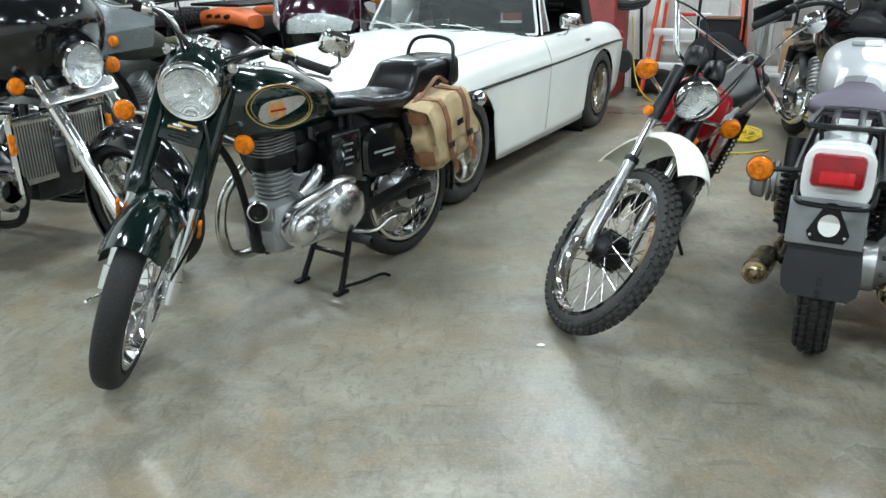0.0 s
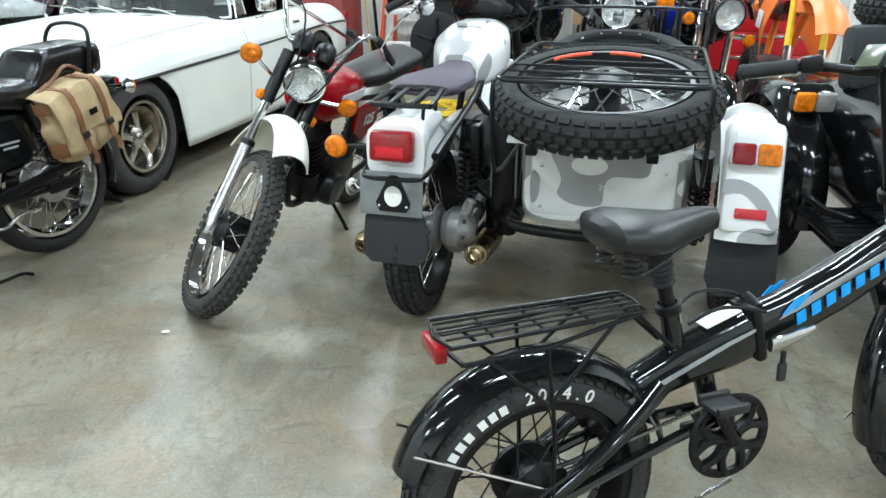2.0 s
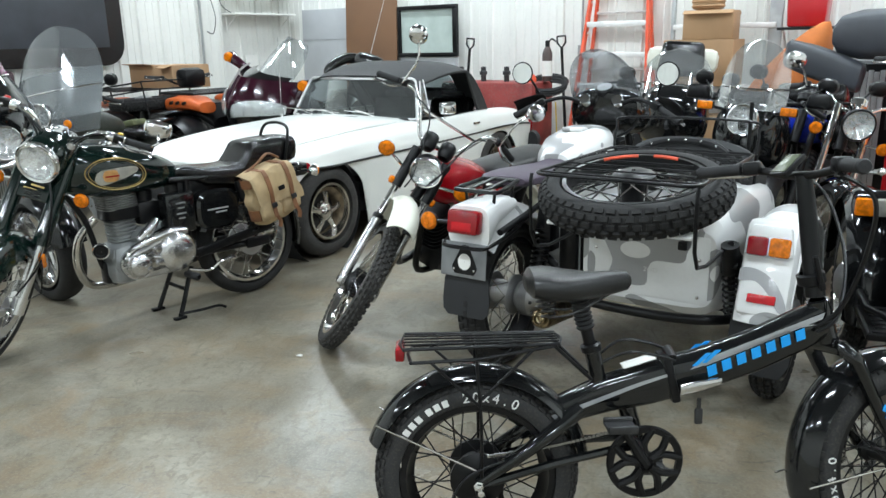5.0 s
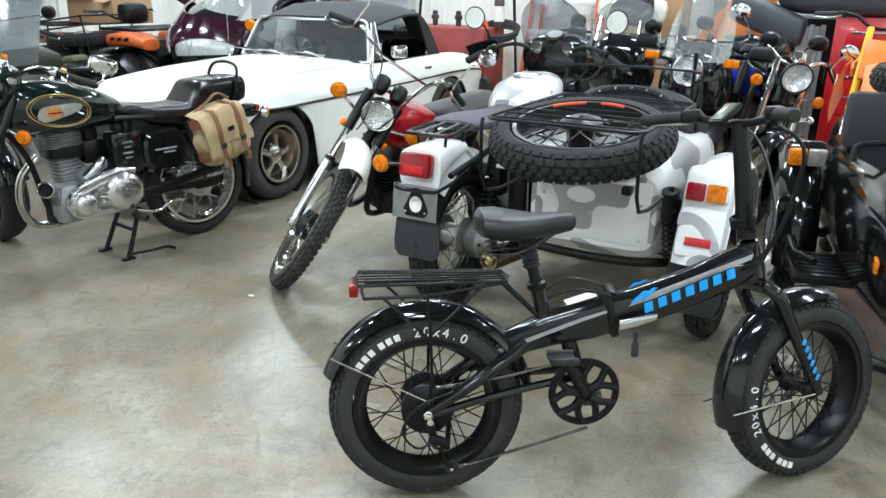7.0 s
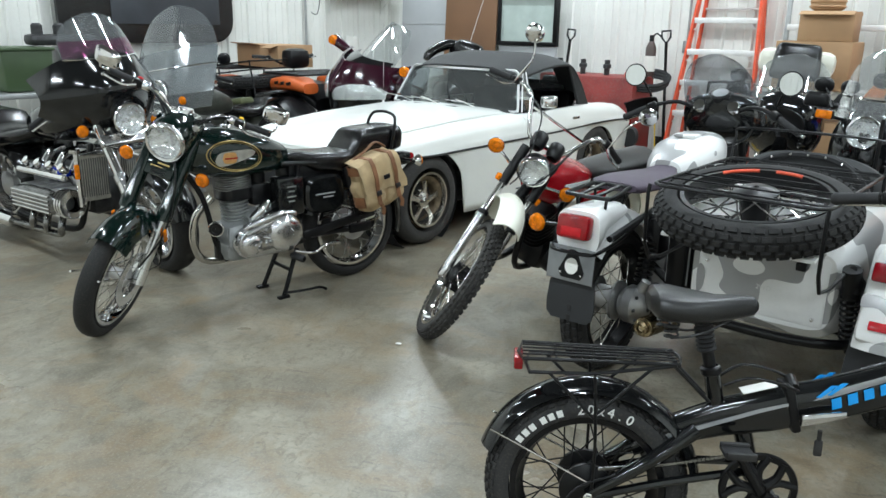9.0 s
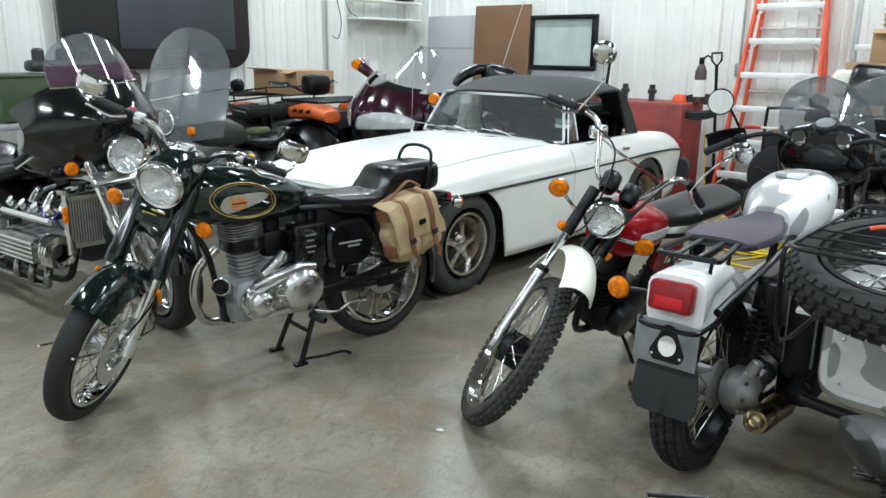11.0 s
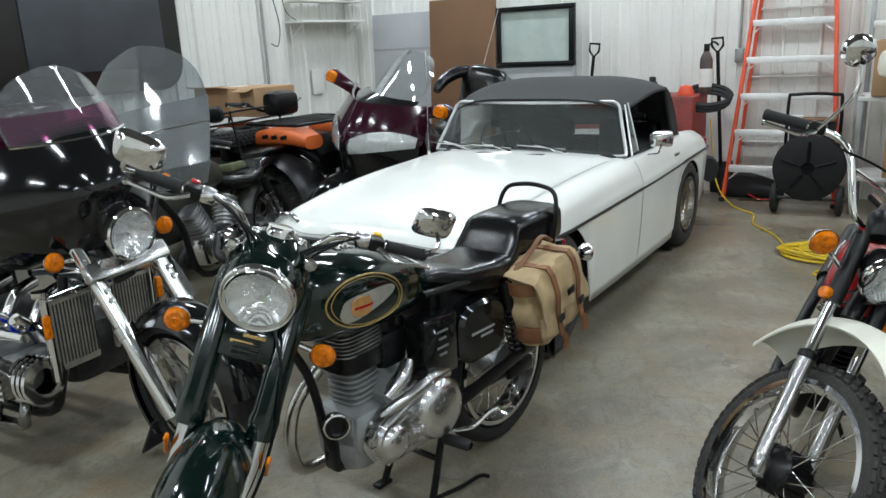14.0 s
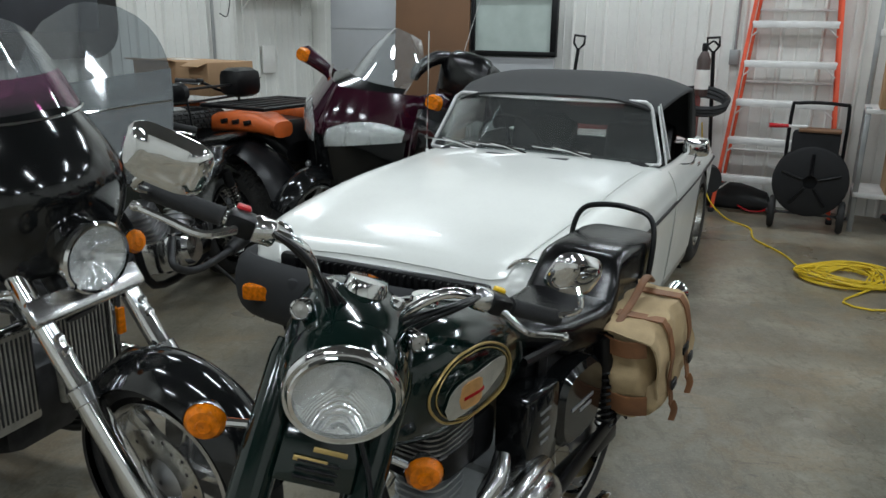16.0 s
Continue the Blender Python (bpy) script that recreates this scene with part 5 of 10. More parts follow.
# ---- the red trail motorcycle ----
def trail_bike():
    bike = thing("trail_motorcycle", "red trail motorcycle with ivory fender leaning on side stand", "motorcycle", heading(1.083, 3.988, math.degrees(math.atan2(-0.88, -0.47)), 20, -0.004))
    WB, RF, RR = 1.30, 0.345, 0.31
    ax = V(WB - 0.06, 0, RF - 0.03)
    rk = 35
    st = steering(ax, 29, 41)
    up = V(-math.sin(radians(rk)), 0, math.cos(radians(rk)))
    fw = V(math.cos(radians(rk)), 0, math.sin(radians(rk)))
    at = lambda h, f=0.0, y=0.0: ax + up * h + fw * f + V(0, y, 0)
    wheel(bike, "front_wheel", (WB, 0, RF), RF, 0.075, 0.272, st, hub=(0.06, 0.09), hubmat=SATIN, tread="knob", tyre=DUSTY)
    wheel(bike, "rear_wheel", (0, 0, RR), RR, 0.09, 0.235, hub=(0.06, 0.1), hubmat=SATIN, tread="knob", tyre=DUSTY)
    for sd in (1, -1):
        b = B()
        tube(b, [at(-0.03, 0.055, 0.085 * sd), at(0.32, 0.055, 0.085 * sd)], 0.024, 14)
        rbox(b, at(-0.02, 0.065, 0.085 * sd), (0.05, 0.05, 0.07), 0.015, pose(0, 0, 0, 0, -rk, 0))
        fk = part("fork_leg", b, SATINALLOY, bike, m=st)
        b = B()
        tube(b, [at(0.3, 0.055, 0.085 * sd), at(0.58, 0.055, 0.085 * sd)], 0.017, 12)
        part("fork_stanchion", b, CHROME, fk, m=st)
        b = B()
        lathe(b, [(0.02, 0), (0.028, 0.004), (0.028, 0.022), (0.018, 0.03)], at(0.315, 0.055, 0.085 * sd), up, 14)
        part("dust_seal", b, SATIN, fk, m=st)
        b = B()
        tube(b, [at(0.5, 0.055, 0.085 * sd), at(0.72, 0.055, 0.085 * sd)], 0.026, 12)
        part("fork_shroud", b, SATIN, fk, m=st)
        b = B()
        lathe(b, [(0.001, 0.02), (0.018, 0.016), (0.02, 0)], at(0.52, 0.05, 0.112 * sd), (0.3, sd, 0), 16)
        part("side_reflector", b, AMBER, fk, m=st)
    b = B()
    lathe(b, [(0.06, -0.05), (0.068, -0.04), (0.068, 0.045), (0.05, 0.05), (0.015, 0.055)], (WB, 0, RF), (0, 1, 0), 28)
    bd = part("brake_drum", b, SATIN, bike, m=st)
    for i in range(10):
        b = B()
        a = 2 * math.pi * i / 10
        rbox(b, (WB + 0.062 * math.cos(a), 0, RF + 0.062 * math.sin(a)), (0.025, 0.095, 0.012), 0.003, pose(0, 0, 0, 0, -math.degrees(a), 0))
        part("cooling_rib", b, SATIN, bd, m=st)
    b = B()
    mudguard(b, at(0.04, 0.06), RF + 0.1, 0.145, 74, 168, 0.05, n=26, m=10, lift=-0.01)
    part("front_fender", b, IVORY, bike, m=st)
    hc = at(0.62, 0.13)
    headlamp(bike, hc, (0.99, 0, -0.1), 0.078, st, shell=SATIN, depth=0.12)
    for sd in (1, -1):
        blinker(bike, at(0.60, 0.05, 0.09 * sd), at(0.635, 0.075, 0.218 * sd), (1, 0, 0), 0.04, st, body=CHROME)
    for k, sd in enumerate((1, -1)):
        b = B()
        lathe(b, [(0.001, 0.055), (0.034, 0.055), (0.04, 0.045), (0.04, -0.01), (0.03, -0.03), (0.001, -0.035)], at(0.76, 0.07, 0.05 * sd), up * 0.9 - fw * 0.3, 20)
        part("gauge", b, SATIN, bike, m=st)
    handlebar(bike, [at(0.78, 0.0, 0.02), at(0.79, 0.0, 0.1), at(0.96, -0.02, 0.2), at(0.99, -0.08, 0.3), at(0.98, -0.17, 0.42)], m=st)
    b = B()
    tube(b, [at(0.915, -0.015, -0.17), at(0.915, -0.015, 0.17)], 0.007, 8)
    part("cross_brace", b, CHROME, bike, m=st)
    for sd in (-1, 1):
        mirror(bike, at(0.98, -0.06, 0.3 * sd), at(1.2, 0.04, 0.36 * sd), (-1, -0.15 * sd, 0.1), 0.05, 0.05, st, bend=at(1.1, 0.03, 0.3 * sd), p=2)
    b = B()
    for sd, o in ((1, 0.0), (-1, 0.02), (1, 0.05)):
        tube(b, [at(0.95, -0.02, 0.22 * sd), at(0.86, 0.15, 0.12 * sd), at(0.6, 0.1 + o, 0.05 * sd), (0.85, 0.02 * sd, 0.7)], 0.004, 6, 6)
    part("cable", b, SATIN, bike, m=st)
    # frame, tank, seat, engine
    b = B()
    tube(b, [at(0.5), at(0.68)], 0.028, 12)
    tube(b, [at(0.52), (0.82, 0, 0.5), (0.75, 0, 0.25), (0.45, 0, 0.22)], 0.018, 10, 5)
    tube(b, [at(0.62), (0.6, 0, 0.75), (0.25, 0, 0.72)], 0.016, 10, 4)
    for sd in (1, -1):
        tube(b, [(0.4, 0.06 * sd, 0.25), (0.0, 0.07 * sd, RR)], 0.016, 8)
        tube(b, [(0.45, 0.05 * sd, 0.72), (0.1, 0.09 * sd, 0.7), (-0.3, 0.09 * sd, 0.74)], 0.012, 8, 4)
        tube(b, [(0.42, 0.05 * sd, 0.7), (0.4, 0.06 * sd, 0.25)], 0.014, 8)
    part("frame", b, SATIN, bike)
    b = B()
    loft(b, [oval((x, 0, z), w, h, (0, 1, 0), (0, 0, 1), 3.2, 24) for x, w, z, h in ((0.42, 0.06, 0.77, 0.05), (0.5, 0.1, 0.775, 0.085), (0.65, 0.125, 0.79, 0.11), (0.8, 0.12, 0.8, 0.11), (0.87, 0.085, 0.81, 0.085), (0.89, 0.05, 0.81, 0.05))])
    tk = part("fuel_tank", b, RED, bike)
    for sd in (1, -1):
        b = B()
        shell(b, lambda u, v, sd=sd: V(0.56 + 0.22 * u, sd * (0.1255 + 0.004 * math.sin(u * 3.14)), 0.79 + 0.045 * v), 6, 2, 0.003 * sd)
        part("lettering_bar", b, LETTER, tk)
        b = B()
        plate(b, [(0.5, 0.09 * sd, 0.7), (0.3, 0.1 * sd, 0.72), (0.26, 0.1 * sd, 0.6), (0.38, 0.1 * sd, 0.52), (0.48, 0.09 * sd, 0.58)], (0, 0.015 * sd, 0))
        sp = part("side_panel", b, RED, bike)
        cu = bpy.data.curves.new("numeral", "FONT")
        cu.body, cu.size, cu.extrude, cu.align_x = "125", 0.075, 0.0015, "CENTER"
        tx = new("numeral", cu)
        tx.matrix_world = Matrix.Translation((0.38, 0.119 * sd, 0.61)) @ (pose(0, 0, 0, 90, 0, 180) if sd > 0 else pose(0, 0, 0, 90, 0, 0))
        bpy.context.view_layer.update()
        me = bpy.data.meshes.new_from_object(tx)
        me.transform(tx.matrix_world)
        bpy.data.objects.remove(tx)
        me.materials.clear()
        me.materials.append(LETTER)
        n = new("numeral", me)
        n.parent = sp
    b = B()
    seat_loft(b, [(0.5, 0.06, 0.83, 0.045), (0.44, 0.08, 0.835, 0.07), (0.25, 0.1, 0.835, 0.085), (0.0, 0.105, 0.845, 0.085), (-0.22, 0.1, 0.85, 0.075), (-0.28, 0.07, 0.845, 0.04)], 2.8, 24)
    part("seat", b, SEATSKIN, bike)
    b = B()
    finned(b, (0.66, 0, 0.42), 0.16, 0.19, 0.2, 8, (0.35, 0, 1), 3.4, 0.006)
    rbox(b, (0.5, 0, 0.34), (0.4, 0.2, 0.2), 0.06)
    lathe(b, [(0.001, 0.15), (0.075, 0.145), (0.085, 0.12), (0.085, 0.0)], (0.58, 0, 0.33), (0, 1, 0), 24)
    part("engine", b, SATIN, bike)
    b = B()
    tube(b, [(0.76, 0, 0.52), (0.86, -0.05, 0.46), (0.8, -0.1, 0.26), (0.5, -0.13, 0.3), (0.2, -0.14, 0.5), (-0.1, -0.14, 0.58)], 0.022, 10, 6)
    tube(b, [(0.12, -0.14, 0.53), (-0.4, -0.15, 0.62)], 0.036, 12)
    part("exhaust", b, SATIN, bike)
    b = B()
    mudguard(b, (0, 0, RR), RR + 0.08, 0.16, 40, 165, 0.04, n=18)
    part("rear_fender", b, IVORY, bike)
    for sd in (1, -1):
        damper(bike, (0.05, 0.1 * sd, 0.7), (0.03, 0.09 * sd, 0.34), 0.028, sm=SATIN)
    b = B()
    tube(b, [(0.5, 0.08, 0.24), (0.42, 0.2, 0.06), (0.4, 0.235, -0.04)], 0.009, 8, 4)
    part("side_stand", b, SATIN, bike)
    b = B()
    rbox(b, (-0.36, 0, 0.72), (0.08, 0.1, 0.08), 0.02)
    part("tail_lamp", b, REDLENS, bike)


trail_bike()


# ---- the folding electric bicycle ----
def word(text, size, m, material, parent, name="lettering", extrude=0.0008):
    """Flat raised letters; m places the text's plane."""
    cu = bpy.data.curves.new(name, "FONT")
    cu.body, cu.size, cu.extrude, cu.align_x, cu.align_y = text, size, extrude, "CENTER", "CENTER"
    tx = new(name, cu)
    bpy.context.view_layer.update()
    me = bpy.data.meshes.new_from_object(tx)
    bpy.data.objects.remove(tx)
    me.transform(m)
    me.materials.clear()
    me.materials.append(material)
    ob = new(name, me)
    ob.parent = parent
    return ob


def electric_bike():
    bike = thing("electric_bicycle", "black folding fat-tyre electric bicycle with rear rack on its kickstand", "bicycle", heading(1.38, 1.20, 10.2, 5))
    R, WB = 0.284, 1.15
    ST = steering((0.95, 0, 0.6), 17, 19)
    ax = V(WB, 0, R)
    up = V(-math.sin(radians(17)), 0, math.cos(radians(17)))
    rw = wheel(bike, "rear_wheel", (0, 0, R), R, 0.10, 0.198, hub=(0.075, 0.1), hubmat=SATIN, rimmat=SATIN, spokemat=SATIN, tread="fat", tyre=FATRUBBER, disc=0.0, deep=0.006)
    fwheel = wheel(bike, "front_wheel", ax, R, 0.10, 0.198, ST, hub=(0.03, 0.1), hubmat=SATIN, rimmat=SATIN, spokemat=SATIN, tread="fat", tyre=FATRUBBER, disc=0.085, dside=1, deep=0.006)
    # size moulded on the tyre walls, and bars for the maker's name
    for wh, c, m, a0 in ((rw, V(0, 0, R), Matrix(), 97), (fwheel, ax, ST, 204)):
        for i, ch in enumerate("20x4.0"):
            a = radians(a0 - i * 6.6)
            p = c + V(0.232 * math.cos(a), -0.0545, 0.234 * math.sin(a))
            mm = m @ Matrix.Translation(p) @ Matrix.Rotation(-(a - math.pi / 2), 4, "Y") @ pose(0, 0, 0, 90, 0, 0)
            word(ch, 0.038, mm, LETTER, wh, "tyre_lettering", 0.0015)
        for i, l in ((-2.1, 4), (-3.0, 4), (-3.9, 4), (-5.2, 4), (-6.1, 4), (-7.0, 4)):
            b = B()
            a1 = radians(a0 - i * 6.6)
            pts = [c + V(0.234 * math.cos(a1 + radians(q)), -0.0545, 0.234 * math.sin(a1 + radians(q))) for q in [l * s / 6 - l / 2 for s in range(7)]]
            tube(b, pts, 0.011, 6, flat=1.0)
            bmesh.ops.scale(b, vec=(1, 0.14, 1), verts=b.verts[:], space=Matrix.Translation((0, 0.0545, 0)))
            part("tyre_bar", b, LETTER, wh, m=m)
    # main beam: a rising box section with a fold in the middle
    def beam(bm, pts):
        rings = []
        for x, z, h, w in pts:
            rings.append(oval((x, 0, z), h, w, V(-0.25, 0, 0.968), (0, 1, 0), 3.6, 20))
        loft(bm, rings)
    b = B()
    beam(b, [(0.12, 0.40, 0.022, 0.03), (0.22, 0.455, 0.035, 0.034), (0.35, 0.50, 0.048, 0.036), (0.46, 0.525, 0.055, 0.037), (0.515, 0.54, 0.056, 0.037)])
    beam(b, [(0.53, 0.545, 0.056, 0.037), (0.6, 0.56, 0.055, 0.037), (0.75, 0.61, 0.054, 0.036), (0.87, 0.665, 0.055, 0.034), (0.93, 0.695, 0.05, 0.03)])
    for sd in (1, -1):
        tube(b, [(0.28, 0.03 * sd, 0.47), (0.16, 0.065 * sd, 0.39), (0.0, 0.07 * sd, R)], [0.024, 0.02, 0.016], 10, 4)
        tube(b, [(0.42, 0.03 * sd, 0.36), (0.2, 0.065 * sd, 0.33), (0.0, 0.07 * sd, R - 0.01)], 0.012, 8, 4)
    tube(b, [(0.4, 0, 0.5), (0.45, 0, 0.33)], 0.024, 10)
    tube(b, [(0.345, 0, 0.48), (0.315, 0, 0.63)], 0.022, 12)
    fr = part("frame", b, BLACK, bike)
    b = B()
    lathe(b, [(0.02, -0.06), (0.029, -0.058), (0.029, 0.06), (0.02, 0.062)], (0.935, 0, 0.69), up, 18)
    part("head_tube", b, BLACK, fr)
    for sd in (1, -1):
        y = 0.0385 * sd
        b = B()
        plate(b, [(0.57, y, 0.575), (0.6, y, 0.6), (0.92, y, 0.722), (0.915, y, 0.705), (0.62, y, 0.59)], (0, 0.0015 * sd, 0))
        plate(b, [(0.6, y, 0.59), (0.86, y, 0.69), (0.9, y, 0.69), (0.86, y, 0.683), (0.61, y, 0.585)], (0, 0.0015 * sd, 0))
        plate(b, [(0.2, y * 0.95, 0.455), (0.44, y, 0.545), (0.51, y, 0.565), (0.51, y, 0.557), (0.44, y, 0.534), (0.21, y * 0.95, 0.445)], (0, 0.0015 * sd, 0))
        part("silver_stripe", b, SILVER, fr)
        for k in range(7):          # plain blue blocks for the maker's name
            b = B()
            c = V(0.628 + k * 0.0385, y + 0.0005 * sd, 0.572 + k * 0.0152)
            dx, dz = V(0.93, 0, 0.36), V(-0.2, 0, 0.98)
            h = 0.0145
            plate(b, [c - dx * 0.0125 - dz * h, c + dx * 0.0125 - dz * h, c + dx * 0.0125 + dz * h, c - dx * 0.0125 + dz * h], (0, 0.002 * sd, 0))
            part("decal_block", b, BLUE, fr)
        for k in range(2):
            b = B()
            c = V(0.575 + k * 0.025, y + 0.0005 * sd, 0.585 + 0.008 * k)
            plate(b, [c, c + V(0.012, 0, 0.0), c + V(0.05, 0, 0.035), c + V(0.035, 0, 0.035)], (0, 0.0022 * sd, 0))
            part("decal_block", b, BLUE, fr)
    b = B()
    rbox(b, (0.44, 0.0, 0.5895), (0.09, 0.045, 0.003), 0.001, pose(0, 0, 0, 0, -17, 0))
    part("warning_label", b, PAPER, fr)
    b = B()
    rbox(b, (0.523, 0, 0.545), (0.025, 0.085, 0.13), 0.008, pose(0, 0, 0, 0, -14, 0))
    tube(b, [(0.525, -0.02, 0.6), (0.525, 0.02, 0.615)], 0.014, 10)
    part("hinge", b, SATIN, bike)
    b = B()
    loft(b, [oval((0.54, -0.052, 0.525), 0.016, 0.008, (0, 0, 1), (0, 1, 0), 2.6, 12), oval((0.59, -0.06, 0.538), 0.015, 0.007, (0, 0, 1), (0, 1, 0), 2.6, 12), oval((0.645, -0.06, 0.55), 0.009, 0.006, (0, 0, 1), (0, 1, 0), 2.6, 12)])
    part("hinge_lever", b, POLISH, bike)
    b = B()
    tube(b, [(0.6, -0.03, 0.49), (0.6, -0.03, 0.46)], 0.006, 8)
    rbox(b, (0.6, -0.03, 0.44), (0.022, 0.012, 0.045), 0.005)
    part("key", b, STEEL, bike)
    # seat post and saddle
    b = B()
    tube(b, [(0.32, 0, 0.6), (0.275, 0, 0.78)], 0.0165, 12)
    lathe(b, [(0.02, 0), (0.028, 0.004), (0.028, 0.02), (0.02, 0.025)], (0.315, 0, 0.62), (-0.22, 0, 0.975), 14)
    sp = part("seat_post", b, SATIN, bike)
    b = B()
    prof = [(0.021, 0.0)]
    for i in range(7):
        prof += [(0.026, 0.006 + i * 0.012), (0.02, 0.012 + i * 0.012)]
    lathe(b, prof + [(0.018, 0.09)], (0.298, 0, 0.685), (-0.22, 0, 0.975), 14)
    part("bellows", b, GRIP, sp)
    b = B()
    loft(b, [oval((x, 0, z), w, h, (0, 1, 0), (0, 0, 1), 2.5, 24) for x, w, z, h in ((0.135, 0.05, 0.815, 0.02), (0.15, 0.09, 0.815, 0.035), (0.19, 0.105, 0.812, 0.04), (0.25, 0.09, 0.805, 0.038), (0.31, 0.05, 0.803, 0.034), (0.37, 0.032, 0.81, 0.03), (0.405, 0.024, 0.813, 0.024), (0.415, 0.012, 0.813, 0.012))])
    part("saddle", b, SADDLE, bike)
    b = B()
    for sd in (1, -1):
        spring(b, (0.19, 0.05 * sd, 0.73), (0.19, 0.05 * sd, 0.785), 0.018, 4, 0.003)
        tube(b, [(0.19, 0.05 * sd, 0.73), (0.27, 0.02 * sd, 0.735), (0.38, 0.01 * sd, 0.795)], 0.0035, 6, 4)
    part("saddle_spring", b, STEEL, bike)
    # rack, fenders
    z = 0.66
    rack = []

    def bar(*a):
        bb = B()
        tube(bb, *a)
        rack.append(part("bar" if rack else "rear_rack", bb, SATIN, rack[0] if rack else bike))
    bar([(-0.19, -0.07, z), (-0.2, 0, z - 0.005), (-0.19, 0.07, z), (0.22, 0.055, z), (0.23, 0, z), (0.22, -0.055, z)], 0.0052, 8, 0, True)
    bar([(-0.17, -0.075, z - 0.035), (-0.18, 0.0, z - 0.035), (-0.17, 0.075, z - 0.035), (0.0, 0.075, z - 0.03), (0.21, 0.055, z - 0.004)], 0.005, 8)
    bar([(-0.17, -0.075, z - 0.035), (0.0, -0.075, z - 0.03), (0.21, -0.055, z - 0.004)], 0.005, 8)
    for y in (-0.04, -0.014, 0.014, 0.04):
        bar([(-0.19, y, z + 0.003), (0.22, y * 0.8, z + 0.003)], 0.0028, 6)
    for x in (-0.1, 0.0, 0.1):
        bar([(x, -0.068, z - 0.002), (x, 0.068, z - 0.002)], 0.003, 6)
    for sd in (1, -1):
        bar([(0.0, 0.072 * sd, z - 0.03), (0.01, 0.085 * sd, 0.45), (0.01, 0.08 * sd, R + 0.02)], 0.0045, 8, 4)
        bar([(0.15, 0.062 * sd, z - 0.01), (0.01, 0.08 * sd, 0.52)], 0.0045, 8)
        bar([(-0.12, 0.072 * sd, z - 0.035), (0.01, 0.08 * sd, 0.5)], 0.0042, 8)
        bar([(0.2, 0.05 * sd, z), (0.31, 0.025 * sd, 0.55)], 0.005, 8)
    b = B()
    rbox(b, (-0.2, 0, 0.635), (0.025, 0.09, 0.035), 0.006)
    part("rear_reflector", b, REDLENS, bike)
    b = B()
    mudguard(b, (0, 0, R), R + 0.028, 0.118, 12, 160, 0.03, n=28, m=10)
    part("rear_fender", b, BLACK, bike)
    b = B()
    mudguard(b, ax, R + 0.028, 0.118, 74, 196, 0.03, n=24, m=10)
    part("front_fender", b, BLACK, bike, m=ST)
    b = B()
    for sd in (1, -1):
        tube(b, [(0.01, 0.075 * sd, R + 0.03), (0.315 * math.cos(radians(148)), 0.062 * sd, R + 0.315 * math.sin(radians(148)))], 0.003, 6)
    part("fender_stay", b, WORN, bike)
    b = B()
    for sd in (1, -1):
        tube(b, [(WB + 0.005, 0.075 * sd, R), (WB + 0.315 * math.cos(radians(184)), 0.062 * sd, R + 0.315 * math.sin(radians(184)))], 0.003, 6)
    part("fender_stay", b, WORN, bike, m=ST)
    # fork, stem, bar
    b = B()
    for sd in (1, -1):
        tube(b, [(0.955, 0.03 * sd, 0.625), (0.97, 0.068 * sd, 0.6), (1.0, 0.072 * sd, 0.55), (WB, 0.072 * sd, R)], [0.02, 0.02, 0.02, 0.014], 10, 5)
    tube(b, [(0.958, -0.05, 0.62), (0.958, 0.05, 0.62)], 0.022, 10)
    fo = part("fork", b, BLACK, bike, m=ST)
    b = B()
    for k in range(6):
        c = V(1.06 + 0.012 * k, -0.0915, 0.455 - 0.0225 * k)
        rbox(b, c, (0.012, 0.003, 0.018), 0.001, pose(0, 0, 0, 0, 28, 0))
    part("decal_bar", b, BLUE, fo, m=ST)
    b = B()
    tube(b, [(0.915, 0, 0.755), (0.9, 0.025, 1.08)], [0.026, 0.022], 14)
    lathe(b, [(0.028, 0), (0.036, 0.005), (0.036, 0.03), (0.028, 0.035)], (0.905, 0, 0.79), (-0.27, 0, 0.96), 16)
    tube(b, [(0.9, -0.04, 0.78), (0.87, -0.045, 0.87)], 0.008, 8)
    stm = part("stem", b, SATIN, bike, m=ST)
    bp = handlebar(bike, [(0.83, 0.02, 1.05), (0.83, 0.06, 1.052), (0.82, 0.14, 1.066), (0.77, 0.22, 1.07), (0.73, 0.29, 1.066)], 0.0115, ST @ Matrix.Translation((0.065, 0.03, 0.03)), SATIN, 0.125)
    b = B()
    rbox(b, (0.865, 0.045, 1.107), (0.085, 0.06, 0.016), 0.005, pose(0, 0, 0, 0, -38, 0))
    ds = part("display", b, SATIN, bike, m=ST)
    b = B()
    rbox(b, (0.8598, 0.045, 1.1137), (0.07, 0.047, 0.004), 0.001, pose(0, 0, 0, 0, -38, 0))
    part("display_glass", b, LIME, ds, m=ST)
    cables = [
        ([(0.89, -0.11, 1.096), (0.97, -0.14, 1.03), (0.98, -0.1, 0.88), (0.95, -0.06, 0.74), (0.9, -0.03, 0.68)], 0.006),
        ([(0.89, 0.17, 1.096), (0.98, 0.12, 1.02), (1.0, 0.03, 0.86), (0.95, -0.05, 0.72), (0.9, -0.04, 0.67)], 0.005),
        ([(0.34, -0.03, 0.6), (0.4, -0.045, 0.63), (0.47, -0.045, 0.62), (0.53, -0.04, 0.6)], 0.004),
        ([(0.34, 0.03, 0.6), (0.4, 0.03, 0.64), (0.48, 0.03, 0.63), (0.55, 0.02, 0.6)], 0.004)]
    for line, rr in cables:
        b = B()
        tube(b, line, rr, 6, 6)
        part("cable", b, SATIN, bike)
    # crank, chain, gears
    b = B()
    C = V(0.45, -0.055, 0.325)
